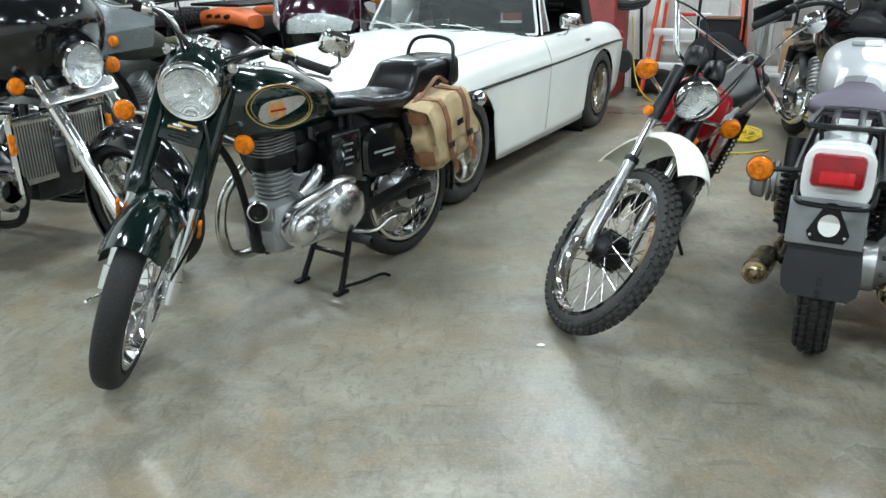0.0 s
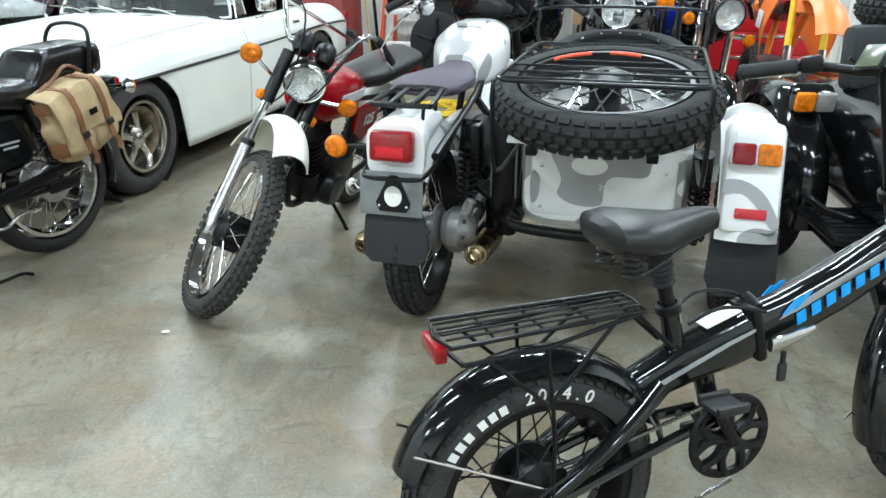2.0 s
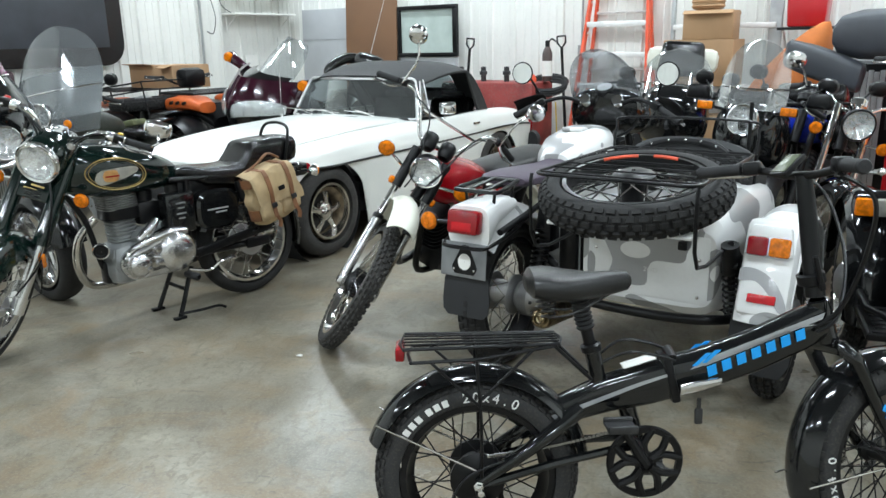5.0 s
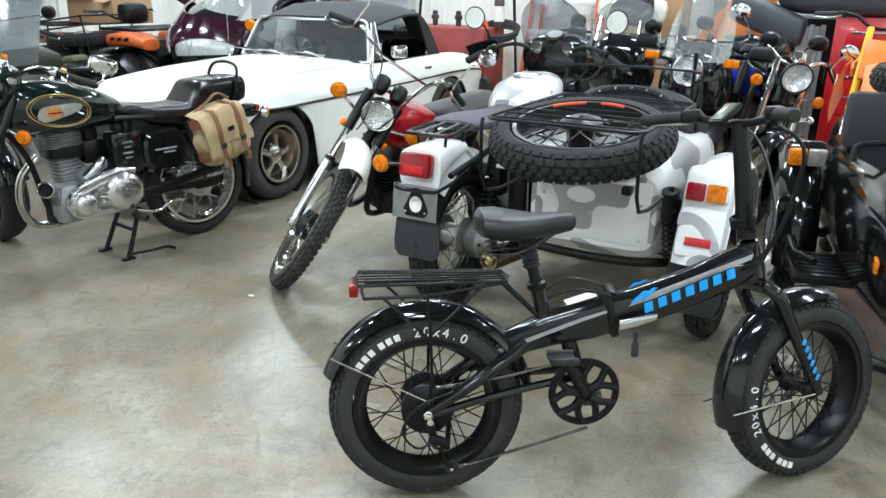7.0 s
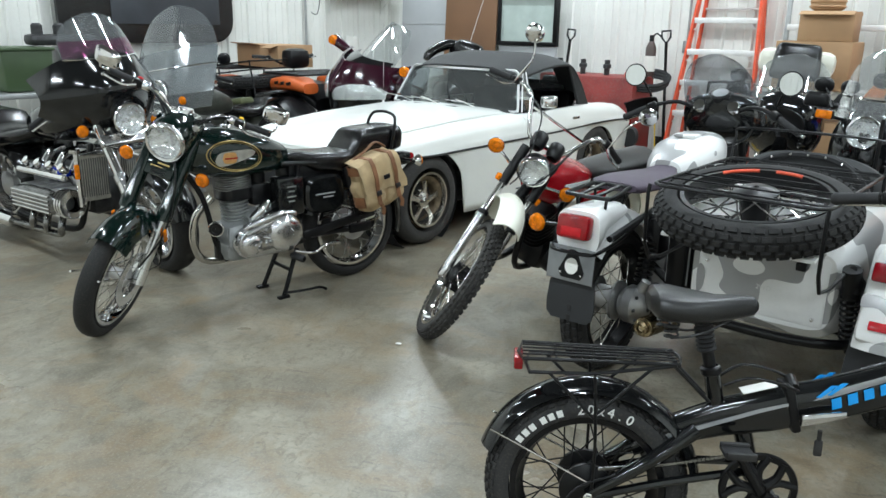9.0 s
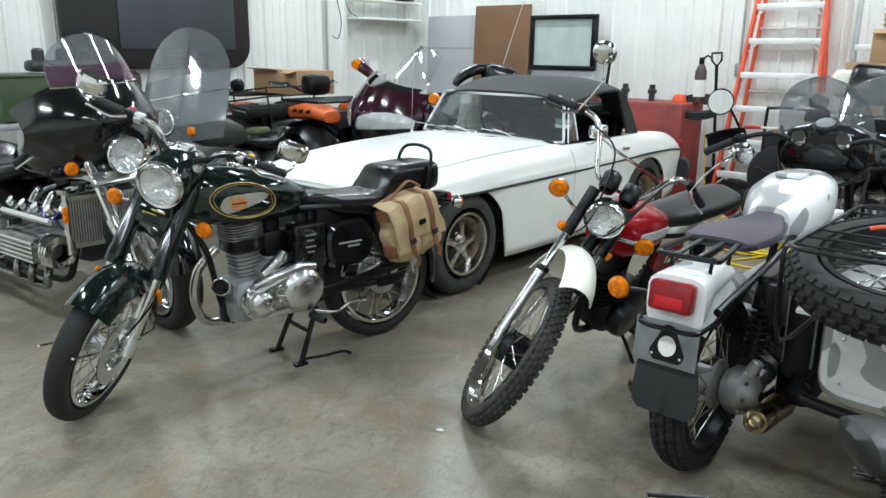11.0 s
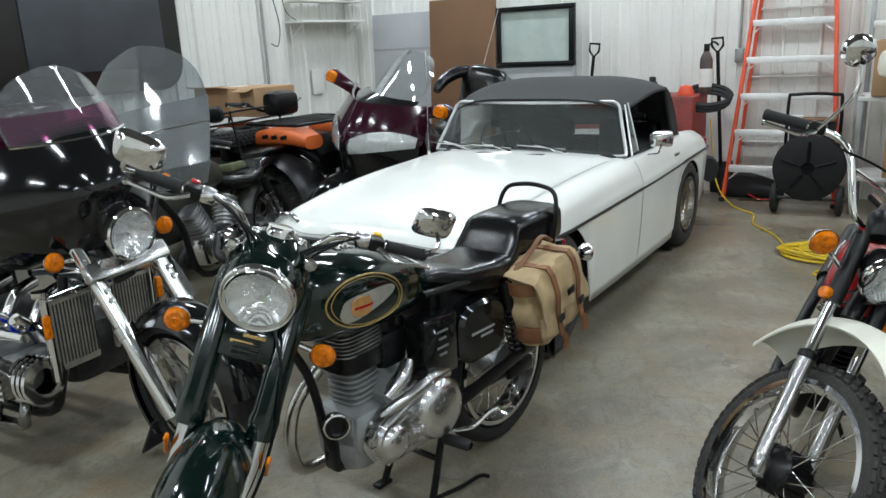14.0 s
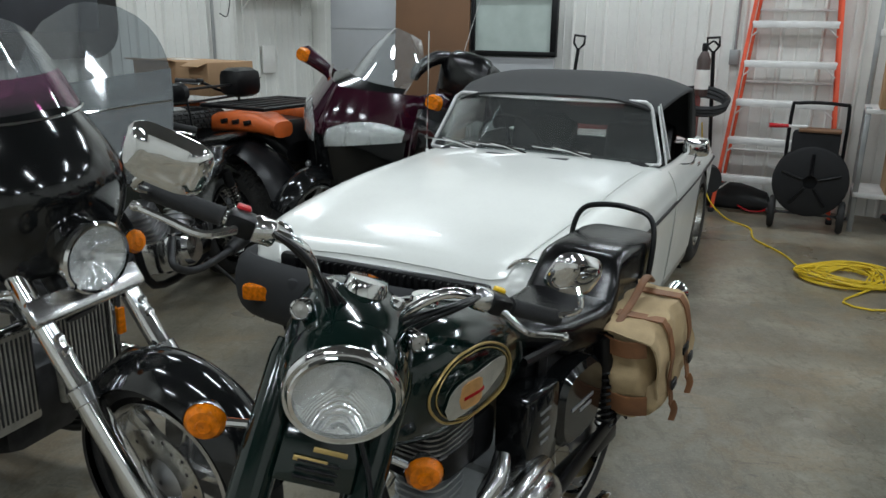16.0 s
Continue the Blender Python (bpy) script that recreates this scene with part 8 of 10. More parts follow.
    loft(b, [oval((x, 0, z), w, h, (0, 1, 0), (0, 0, 1), 2.5, 24) for x, w, z, h in ((0.45, 0.08, 0.8, 0.06), (0.55, 0.15, 0.82, 0.1), (0.75, 0.2, 0.85, 0.13), (0.95, 0.2, 0.87, 0.14), (1.08, 0.15, 0.9, 0.11), (1.13, 0.07, 0.92, 0.06))])
    part("fuel_tank", b, BLACK, bike)
    b = B()
    seat_loft(b, [(0.55, 0.08, 0.8, 0.06), (0.45, 0.17, 0.78, 0.1), (0.2, 0.2, 0.74, 0.12), (0.02, 0.19, 0.78, 0.14), (-0.05, 0.17, 0.86, 0.16), (-0.35, 0.15, 0.87, 0.12), (-0.45, 0.1, 0.85, 0.06)], 3, 24)
    part("seat", b, VINYL, bike)
    b = B()
    mudguard(b, (0, 0, R), R + 0.08, 0.28, 15, 185, 0.08, n=24, m=10)
    part("rear_fender", b, BLACK, bike)
    for sd in (1, -1):
        b = B()
        rbox(b, (-0.12, 0.31 * sd, 0.55), (0.56, 0.2, 0.3), 0.06, None, (0.95, 0.9))
        bg = part("saddlebag", b, VINYL, bike)
        b = B()
        rbox(b, (-0.12, 0.32 * sd, 0.71), (0.58, 0.21, 0.05), 0.02)
        part("bag_lid", b, VINYL, bg)
        # three cylinders a side
        b = B()
        for i in range(3):
            x = 0.8 + 0.17 * i
            loft(b, [oval((x, 0.14 * sd, 0.4), 0.075, 0.08, (1, 0, 0), (0, 0, 1), 3, 18), oval((x, 0.33 * sd, 0.4), 0.075, 0.08, (1, 0, 0), (0, 0, 1), 3, 18)])
        part("cylinder_bank", b, ALLOY, bike)
        b = B()
        loft(b, [oval((0.97, y * sd, 0.4), a, h, (1, 0, 0), (0, 0, 1), 4, 28) for y, a, h in ((0.32, 0.26, 0.075), (0.36, 0.26, 0.08), (0.385, 0.25, 0.07), (0.395, 0.22, 0.05))])
        vc = part("valve_cover", b, DULLCHROME, bike)
        for z in (0.345, 0.37, 0.395, 0.42, 0.445):
            b = B()
            tube(b, [(0.74, 0.394 * sd, z), (1.18, 0.394 * sd, z)], 0.0085, 8)
            part("rib", b, POLISH, vc)
        b = B()
        for k in range(4):          # ringed end of the engine block
            lathe(b, [(0.05, -0.012), (0.088, -0.01), (0.092, 0.0), (0.088, 0.01), (0.05, 0.012)], (1.2 + 0.028 * k, 0.3 * sd, 0.4), (1, 0, 0), 26)
        part("end_ring", b, CHROME, vc)
        for i in range(3):
            b = B()
            x = 0.8 + 0.17 * i
            tube(b, [(x, 0.28 * sd, 0.33), (x + 0.03, 0.33 * sd, 0.24), (x - 0.05, 0.3 * sd, 0.18), (x - 0.3, 0.29 * sd, 0.17)], 0.022, 10, 5)
            part("header_pipe", b, DULLCHROME, bike)
            b = B()
            lathe(b, [(0.02, 0), (0.035, 0.005), (0.035, 0.07), (0.02, 0.08)], (x, 0.16 * sd, 0.5), (0, 0.5 * sd, 1), 16)
            tube(b, [(x, 0.2 * sd, 0.58), (x, 0.14 * sd, 0.66), (x - 0.02, 0.05 * sd, 0.68)], 0.025, 10, 4)
            part("carburettor", b, POLISH, bike)
        b = B()
        tube(b, [(0.5, 0.29 * sd, 0.17), (0.3, 0.29 * sd, 0.18), (-0.5, 0.32 * sd, 0.24), (-0.55, 0.32 * sd, 0.25)], [0.04, 0.058, 0.058, 0.04], 16, 4)
        part("exhaust", b, CHROME, bike)
        b = B()
        for i in range(4):
            lathe(b, [(0.001, 0.03), (0.024, 0.026), (0.03, 0.0), (0.03, -0.03)], (0.72 + 0.14 * i, 0.26 * sd, 0.6), (0, 0.7 * sd, 0.7), 14)
        tube(b, [(0.66, 0.29 * sd, 0.55), (1.2, 0.29 * sd, 0.55)], 0.02, 10)
        part("intake_cover", b, CHROME, bike)
        # radiator shroud
        b = B()
        rbox(b, (1.27, 0.14 * sd, 0.55), (0.03, 0.2, 0.3), 0.01)
        rg = part("radiator", b, BADGESILVER, bike)
        for i in range(13):
            b = B()
            rbox(b, (1.27, (0.05 + 0.015 * i) * sd, 0.55), (0.034, 0.006, 0.24), 0)
            part("slot", b, STEEL, rg)
        b = B()
        tube(b, [(1.29, 0.25 * sd, 0.38), (1.29, 0.25 * sd, 0.7), (1.29, 0.04 * sd, 0.7)], 0.018, 10)
        lathe(b, [(0.03, 0), (0.032, 0.005), (0.032, 0.02), (0.001, 0.024)], (1.27, 0.245 * sd, 0.71), (0, 0, 1), 16)
        part("radiator_trim", b, CHROME, bike)
        b = B()
        rbox(b, (1.31, 0.265 * sd, 0.6), (0.014, 0.03, 0.09), 0.005)
        part("side_reflector", b, AMBER, bike)
    b = B()
    rbox(b, (0.88, 0, 0.42), (0.76, 0.3, 0.26), 0.06)
    part("crankcase", b, STEEL, bike)
    b = B()
    for sd in (1, -1):
        tube(b, [(1.24, 0.12 * sd, 0.75), (1.24, 0.2 * sd, 0.35), (1.1, 0.22 * sd, 0.2), (0.4, 0.2 * sd, 0.2)], 0.02, 10, 5)
    tube(b, [at(0.55), (1.0, 0, 0.8), (0.4, 0, 0.75)], 0.035, 10)
    tube(b, [at(0.5), at(0.8)], 0.045, 12)
    part("frame", b, SATIN, bike)
    b = B()
    lathe(b, [(0.001, 0.0), (0.028, 0.0), (0.032, 0.02), (0.032, 0.05), (0.02, 0.055)], (1.08, -0.2, 0.56), (0.3, -1, 0.3), 18)
    part("filter_cap", b, BLUEPAINT, bike)


def tourer():
    m = heading(-1.00, 7.67, bearing(-0.45, -0.89), 14.5)
    bike = thing("touring_motorcycle", "maroon touring motorcycle with broad fairing, clear screen and backrest", "motorcycle", m)
    WB, R = 1.6, 0.32
    wheel(bike, "rear_wheel", (0, 0, R), R, 0.17, 0.22, hub=(0.09, 0.14), cast=6, rimmat=ALLOY)
    wheel(bike, "front_wheel", (WB, 0, R), R, 0.13, 0.23, hub=(0.06, 0.12), cast=6, rimmat=ALLOY, disc=0.15)
    rows = [(0.72, 0.22, 0.72, 0.28), (0.95, 0.32, 0.8, 0.34), (1.12, 0.38, 0.9, 0.24)]
    b = B()
    loft(b, [oval((x, 0, z), w, h, (0, 1, 0), (0, 0, 1), 3.4, 32) for x, w, z, h in rows])
    part("fairing_side", b, MAROON, bike, angle=60)
    nose = lambda q, z: V(1.62 - 0.4 * abs(q) ** 1.6 - 0.7 * max(0, z - 0.96) ** 1.2 - 0.35 * max(0, 0.86 - z), 0.42 * q * (1 - 0.5 * max(0, z - 1.0)), z)
    b = B()
    shell(b, lambda u, v: nose(2 * u - 1, 0.9 + 0.05 * abs(2 * u - 1) + v * (0.3 - 0.03 * abs(2 * u - 1))), 36, 12, 0.02)
    part("fairing", b, MAROON, bike, angle=60)
    b = B()
    shell(b, lambda u, v: nose((2 * u - 1) * 0.97, 0.44 + v * (0.46 + 0.05 * abs(2 * u - 1))) + V(-0.012, 0, 0), 28, 10, 0.02)
    part("lower_fairing", b, BLACK, bike, angle=60)
    for sd in (1, -1):
        lens = lambda u, v, sd=sd: nose(sd * (0.12 + 0.82 * u), 0.83 + 0.1 * u + v * (0.02 + 0.15 * math.sin(math.pi * (0.12 + 0.8 * u)) ** 0.5) * (1 - 0.25 * u))
        b = B()
        shell(b, lambda u, v: lens(u, v) + V(0.006, 0, 0), 18, 6, 0.01 * sd)
        hl = part("headlamp", b, PRISM, bike)
        b = B()
        shell(b, lambda u, v: lens(u, v) + V(0.014 + 0.01 * math.sin(v * 3.14), 0, 0), 18, 6, 0.002 * sd)
        part("lens", b, LENS, hl)
        for u0 in (0.3, 0.62):          # chrome webs between the lamp cells
            b = B()
            tube(b, [lens(u0, k / 6) + V(0.012, 0, 0) for k in range(7)], 0.006, 6)
            part("lamp_web", b, CHROME, hl)
        b = B()
        lathe(b, [(0.001, 0.02), (0.02, 0.016), (0.028, 0.0), (0.03, -0.02)], nose(0.42 * sd, 0.6) + V(-0.01, 0, 0), (1, 0.2 * sd, 0), 16)
        part("fog_lamp", b, PRISM, bike)
    b = B()
    shell(b, lambda u, v: V(1.24 - 0.3 * v - 0.16 * (2 * u - 1) ** 2, (2 * u - 1) * 0.225 * max(1 - 0.8 * v ** 3, 0.05) ** 0.5, 1.2 + 0.36 * v - 0.05 * (2 * u - 1) ** 2), 16, 10, 0.004)
    s = part("windscreen", b, SCREEN, bike)
    s.visible_shadow = False
    b = B()
    shell(b, lambda u, v: V(1.4 - 0.16 * v - 0.16 * (2 * u - 1) ** 2, (2 * u - 1) * 0.3 * (1 - 0.2 * v), 1.165 + 0.06 * v), 8, 6, 0.006)
    part("screen_garnish", b, BLACK, bike)
    for sd in (1, -1):
        b = B()
        loft(b, [oval((1.1, 0.3 * sd, 1.14), 0.03, 0.04, (0, 1, 0), (0, 0, 1), 2.2, 16), oval((1.17, 0.46 * sd, 1.22), 0.05, 0.05, (1, 0, 0), (0, 0, 1), 2.4, 16), oval((1.16, 0.54 * sd, 1.235), 0.055, 0.06, (1, 0, 0), (0, 0, 1), 2.4, 16), oval((1.15, 0.6 * sd, 1.235), 0.03, 0.035, (1, 0, 0), (0, 0, 1), 2.2, 16)])
        mi = part("mirror", b, MAROON, bike)
        b = B()
        loft(b, [oval((1.2, 0.53 * sd, 1.235), 0.058, 0.05, (0, 1, 0), (0, 0, 1), 2.6, 18), oval((1.235, 0.525 * sd, 1.235), 0.045, 0.038, (0, 1, 0), (0, 0, 1), 2.6, 18)])
        part("lens", b, AMBER, mi)
        b = B()
        rbox(b, (-0.1, 0.34 * sd, 0.52), (0.6, 0.24, 0.32), 0.07)
        part("pannier", b, MAROON, bike)
        b = B()
        tube(b, [(WB - 0.02, 0.12 * sd, R), (WB - 0.28, 0.12 * sd, 0.75)], 0.03, 12)
        part("fork_leg", b, CHROME, bike)
        b = B()
        rbox(b, (0.85, 0.34 * sd, 0.42), (0.44, 0.14, 0.16), 0.05)
        part("valve_cover", b, CHROME, bike)
    b = B()
    mudguard(b, (WB, 0, R), R + 0.03, 0.17, 20, 190, 0.05, n=22)
    part("front_fender", b, BLACK, bike)
    b = B()
    loft(b, [oval((x, 0, z), w, h, (0, 1, 0), (0, 0, 1), 2.8, 24) for x, w, z, h in ((0.2, 0.2, 0.6, 0.2), (0.5, 0.22, 0.72, 0.2), (0.8, 0.2, 0.78, 0.2), (0.95, 0.15, 0.8, 0.16))])
    rbox(b, (0.7, 0, 0.42), (0.6, 0.5, 0.26), 0.06)
    part("body", b, BLACK, bike)
    b = B()
    seat_loft(b, [(0.6, 0.12, 0.86, 0.1), (0.4, 0.19, 0.8, 0.14), (0.15, 0.2, 0.84, 0.16), (0.05, 0.19, 0.95, 0.2), (-0.25, 0.2, 0.97, 0.16)], 3, 22)
    part("seat", b, VINYL, bike)
    b = B()
    loft(b, [oval((-0.24, 0, 1.02), 0.2, 0.05, (0, 1, 0), (1, 0, 0), 2.6, 24), oval((-0.26, 0, 1.1), 0.235, 0.075, (0, 1, 0), (1, 0, 0), 2.6, 24), oval((-0.28, 0, 1.2), 0.25, 0.085, (0, 1, 0), (1, 0, 0), 2.6, 24), oval((-0.3, 0, 1.29), 0.225, 0.08, (0, 1, 0), (1, 0, 0), 2.6, 24), oval((-0.31, 0, 1.345), 0.16, 0.055, (0, 1, 0), (1, 0, 0), 2.4, 24), oval((-0.31, 0, 1.36), 0.08, 0.025, (0, 1, 0), (1, 0, 0), 2.4, 24)])
    br = part("backrest", b, VINYL, bike)
    for sd in (1, -1):
        b = B()
        tube(b, [(-0.3, 0.2 * sd, 1.27), (-0.22, 0.27 * sd, 1.25), (-0.1, 0.31 * sd, 1.19), (0.0, 0.31 * sd, 1.13), (0.04, 0.3 * sd, 1.08)], [0.05, 0.058, 0.055, 0.05, 0.035], 14, 5)
        part("armrest", b, VINYL, br)
    b = B()
    tube(b, [(-0.5, -0.2, 1.1), (-0.53, -0.2, 1.3), (-0.6, -0.2, 1.75), (-0.68, -0.2, 2.2)], [0.008, 0.003, 0.0025, 0.002], 6, 3)
    part("whip_aerial", b, STEPALU, bike)
    b = B()
    rbox(b, (-0.42, 0, 0.98), (0.3, 0.56, 0.3), 0.08)
    part("top_trunk", b, MAROON, bike)


def quad_bike():
    m = heading(-2.95, 7.2, bearing(0.88, -0.47))
    q = thing("quad_bike", "orange and black quad bike with black steel racks", "quad bike", m)
    R = 0.32
    for x in (0, 1.2):
        for sd in (1, -1):
            wheel(q, "quad_wheel", (x, 0.42 * sd, R), R, 0.22, 0.16, hub=(0.06, 0.1), cast=5, rimmat=STEEL, tread="knob", tyre=DUSTY)
            b = B()
            mudguard(b, (x, 0.42 * sd, R), R + 0.17, 0.32, 20, 165, 0.05, n=16)
            part("mudguard", b, SATIN, q)
            b = B()
            hi = 0.035 if x else 0.0          # the front cowl stands taller
            loft(b, [oval((x + dx, 0.29 * sd, 0.88 + hi + dz), w, h + hi * 0.6, (0, 1, 0), (0, 0, 1), 3, 20) for dx, w, h, dz in ((-0.3, 0.07, 0.025, -0.05), (-0.24, 0.12, 0.042, -0.02), (-0.05, 0.14, 0.05, 0.0), (0.15, 0.13, 0.046, -0.005), (0.28, 0.09, 0.03, -0.04))])
            sp = part("side_panel", b, QUADORANGE, q)
            for k in range(3):
                b = B()
                rbox(b, (x - 0.1 + 0.1 * k, 0.427 * sd, 0.882 + hi), (0.06, 0.02, 0.03), 0.006, pose(0, 0, 0, 0, -12, 0))
                part("vent_slot", b, SATIN, sp)
    b = B()
    loft(b, [oval((x, 0, z), w, h, (0, 1, 0), (0, 0, 1), 3, 22) for x, w, z, h in ((-0.3, 0.3, 0.72, 0.08), (0.1, 0.2, 0.68, 0.14), (0.6, 0.18, 0.7, 0.16), (0.9, 0.28, 0.82, 0.1), (1.3, 0.3, 0.82, 0.08), (1.42, 0.2, 0.7, 0.07))])
    part("body", b, SATIN, q)
    b = B()
    seat_loft(b, [(0.62, 0.08, 0.9, 0.06), (0.5, 0.14, 0.88, 0.12), (0.1, 0.17, 0.86, 0.12), (-0.1, 0.14, 0.86, 0.08)], 3)
    part("seat", b, VINYL, q)
    for x0, x1 in ((-0.45, 0.05), (0.85, 1.4)):
        b = B()
        tube(b, [(x0, -0.38, 1.0), (x0, 0.38, 1.0), (x1, 0.38, 1.0), (x1, -0.38, 1.0)], 0.012, 8, 0, True)
        for i in range(5):
            x = x0 + (x1 - x0) * (i + 0.5) / 5
            tube(b, [(x, -0.38, 1.0), (x, 0.38, 1.0)], 0.009, 8)
        for sd in (1, -1):
            tube(b, [((x0 + x1) / 2, 0.3 * sd, 1.0), ((x0 + x1) / 2, 0.28 * sd, 0.85)], 0.01, 8)
        part("rack", b, SATIN, q)
    handlebar(q, [(0.75, 0.02, 1.06), (0.74, 0.12, 1.08), (0.7, 0.25, 1.14), (0.62, 0.38, 1.15)], metal=SATIN)
    b = B()
    rbox(b, (0.84, 0, 1.13), (0.2, 0.26, 0.2), 0.06)
    part("instrument_pod", b, SATIN, q)
    b = B()
    rbox(b, (0.55, 0, 0.45), (0.8, 0.36, 0.3), 0.08)
    part("engine", b, STEEL, q)


def sidecar_black():
    """The black outfit facing the other way; its sidecar stands towards the white one."""
    m = heading(3.97, 3.06, bearing(-0.2, -0.98))
    rig = thing("black_sidecar_motorcycle", "black motorcycle with black sidecar, lettering and a spare tyre", "motorcycle", m)
    R = 0.335
    yc, yw = -0.6, -1.02
    rows = [(-0.1, 0.2, 0.42, 0.72), (0.1, 0.28, 0.34, 0.8), (0.5, 0.3, 0.3, 0.82), (0.9, 0.3, 0.28, 0.82), (1.2, 0.29, 0.28, 0.8), (1.5, 0.26, 0.3, 0.74), (1.68, 0.18, 0.34, 0.64), (1.76, 0.07, 0.42, 0.54)]
    b = B()
    loft(b, [oval((x, yc + 0.03, (z0 + z1) / 2), w * 1.12, (z1 - z0) / 2, (0, 1, 0), (0, 0, 1), 3.2, 30) for x, w, z0, z1 in rows])
    bd = part("sidecar_body", b, BLACK, rig)
    for k in range(5):          # unreadable white lettering as plain bars
        b = B()
        a = -0.5 + 0.25 * k
        rbox(b, (1.725 - 0.02 * abs(k - 2), yc + 0.03 + 0.06 * (k - 2), 0.56), (0.012, 0.045, 0.022), 0.002)
        part("lettering_bar", b, LETTER, bd)
    b = B()
    rbox(b, (1.44, yc - 0.276, 0.55), (0.07, 0.014, 0.045), 0.005, pose(0, 0, 0, 0, 0, -8))
    part("side_marker", b, AMBER, bd)
    b = B()
    rbox(b, (0.5, yc + 0.03, 0.89), (0.12, 0.6, 0.25), 0.035, pose(0, 0, 0, 0, -8, 0))
    part("sidecar_seat", b, FLAP, rig)
    b = B()
    tube(b, [(0.86, yc - 0.28, 0.78), (0.84, yc - 0.26, 0.85), (0.84, yc, 0.86), (0.84, yc + 0.28, 0.85), (0.86, yc + 0.32, 0.78)], 0.012, 8, 4)
    part("grab_rail", b, SATIN, rig)
    wheel(rig, "sidecar_wheel", (0.35, yw, R), R, 0.1, 0.24, hub=(0.08, 0.12), tread="block", rimmat=WORN)
    b = B()
    mudguard(b, (0.35, yw, R), R + 0.11, 0.17, -8, 180, 0.06, n=28, m=10)
    part("sidecar_fender", b, BLACK, rig)
    b = B()
    rbox(b, (0.62, yw, 0.755), (0.09, 0.16, 0.1), 0.025, pose(0, 0, 0, 0, 30, 0))
    lh = part("marker_lamp", b, BLACK, rig)
    for y, mm in ((-0.038, AMBER), (0.038, CLEARLAMP)):
        b = B()
        rbox(b, (0.665, yw + y, 0.75), (0.03, 0.074, 0.075), 0.01, pose(0, 0, 0, 0, 12, 0))
        part("lens", b, mm, lh)
    b = B()
    tube(b, [(1.5, yc + 0.25, 0.25), (1.62, yc, 0.24), (1.5, yc - 0.28, 0.24), (0.9, yc - 0.33, 0.24), (-0.1, yc - 0.3, 0.26)], 0.022, 10, 5)
    tube(b, [(0.35, yw + 0.05, R), (0.35, yc + 0.3, R)], 0.024, 10)
    part("sidecar_frame", b, SATIN, rig)
    b = B()
    rbox(b, (0.95, yw + 0.06, 0.37), (0.3, 0.2, 0.012), 0.004)
    spl = part("step_plate", b, SATIN, rig)
    for i in range(6):
        b = B()
        rbox(b, (0.84 + 0.045 * i, yw + 0.06, 0.379), (0.012, 0.16, 0.006), 0.002)
        part("tread_bar", b, SATIN, spl)
    b = B()
    tube(b, [(0.8, yw - 0.04, 0.36), (1.12, yw - 0.04, 0.36), (1.12, yw + 0.16, 0.36), (0.8, yw + 0.16, 0.36)], 0.016, 8, 0, True)
    tube(b, [(0.8, yw - 0.04, 0.43), (1.0, yw - 0.04, 0.43), (1.1, yw + 0.02, 0.43)], 0.014, 8)
    part("step_rail", b, SATIN, rig)
    sw = Matrix.Translation((0.36, yc + 0.16, 1.06)) @ Matrix.Rotation(radians(90), 4, "X")
    wheel(rig, "spare_wheel", (0, 0, 0), R, 0.11, 0.24, sw, hub=(0.08, 0.12), tread="block", rimmat=SATIN)
    b = B()
    rbox(b, (0.26, yc + 0.14, 0.9), (0.26, 0.42, 0.26), 0.03)
    part("spare_bracket", b, SEATSKIN, rig)
    wheel(rig, "rear_wheel", (0, 0.02, R), R, 0.11, 0.24, hub=(0.08, 0.12), tread="block")
    wheel(rig, "front_wheel", (1.45, 0.02, R), R, 0.11, 0.24, hub=(0.08, 0.12), tread="block")
    b = B()
    tube(b, [(1.4, 0.12, R), (1.15, 0.12, 0.9)], 0.028, 12)
    tube(b, [(1.4, -0.08, R), (1.15, -0.08, 0.9)], 0.028, 12)
    part("fork", b, SATIN, rig)
    b = B()
    loft(b, [oval((x, 0.02, z), w, h, (0, 1, 0), (0, 0, 1), 2.6, 22) for x, w, z, h in ((0.45, 0.07, 0.8, 0.06), (0.6, 0.14, 0.84, 0.12), (0.85, 0.15, 0.86, 0.13), (1.02, 0.08, 0.88, 0.07))])
    part("fuel_tank", b, BLACK, rig)
    b = B()
    seat_loft(b, [(0.5, 0.1, 0.82, 0.06), (0.3, 0.16, 0.83, 0.08), (-0.1, 0.15, 0.83, 0.08)], 3)
    part("seat", b, VINYL, rig)
    b = B()
    rbox(b, (0.65, 0.02, 0.42), (0.5, 0.5, 0.28), 0.07)
    part("engine", b, STEEL, rig)


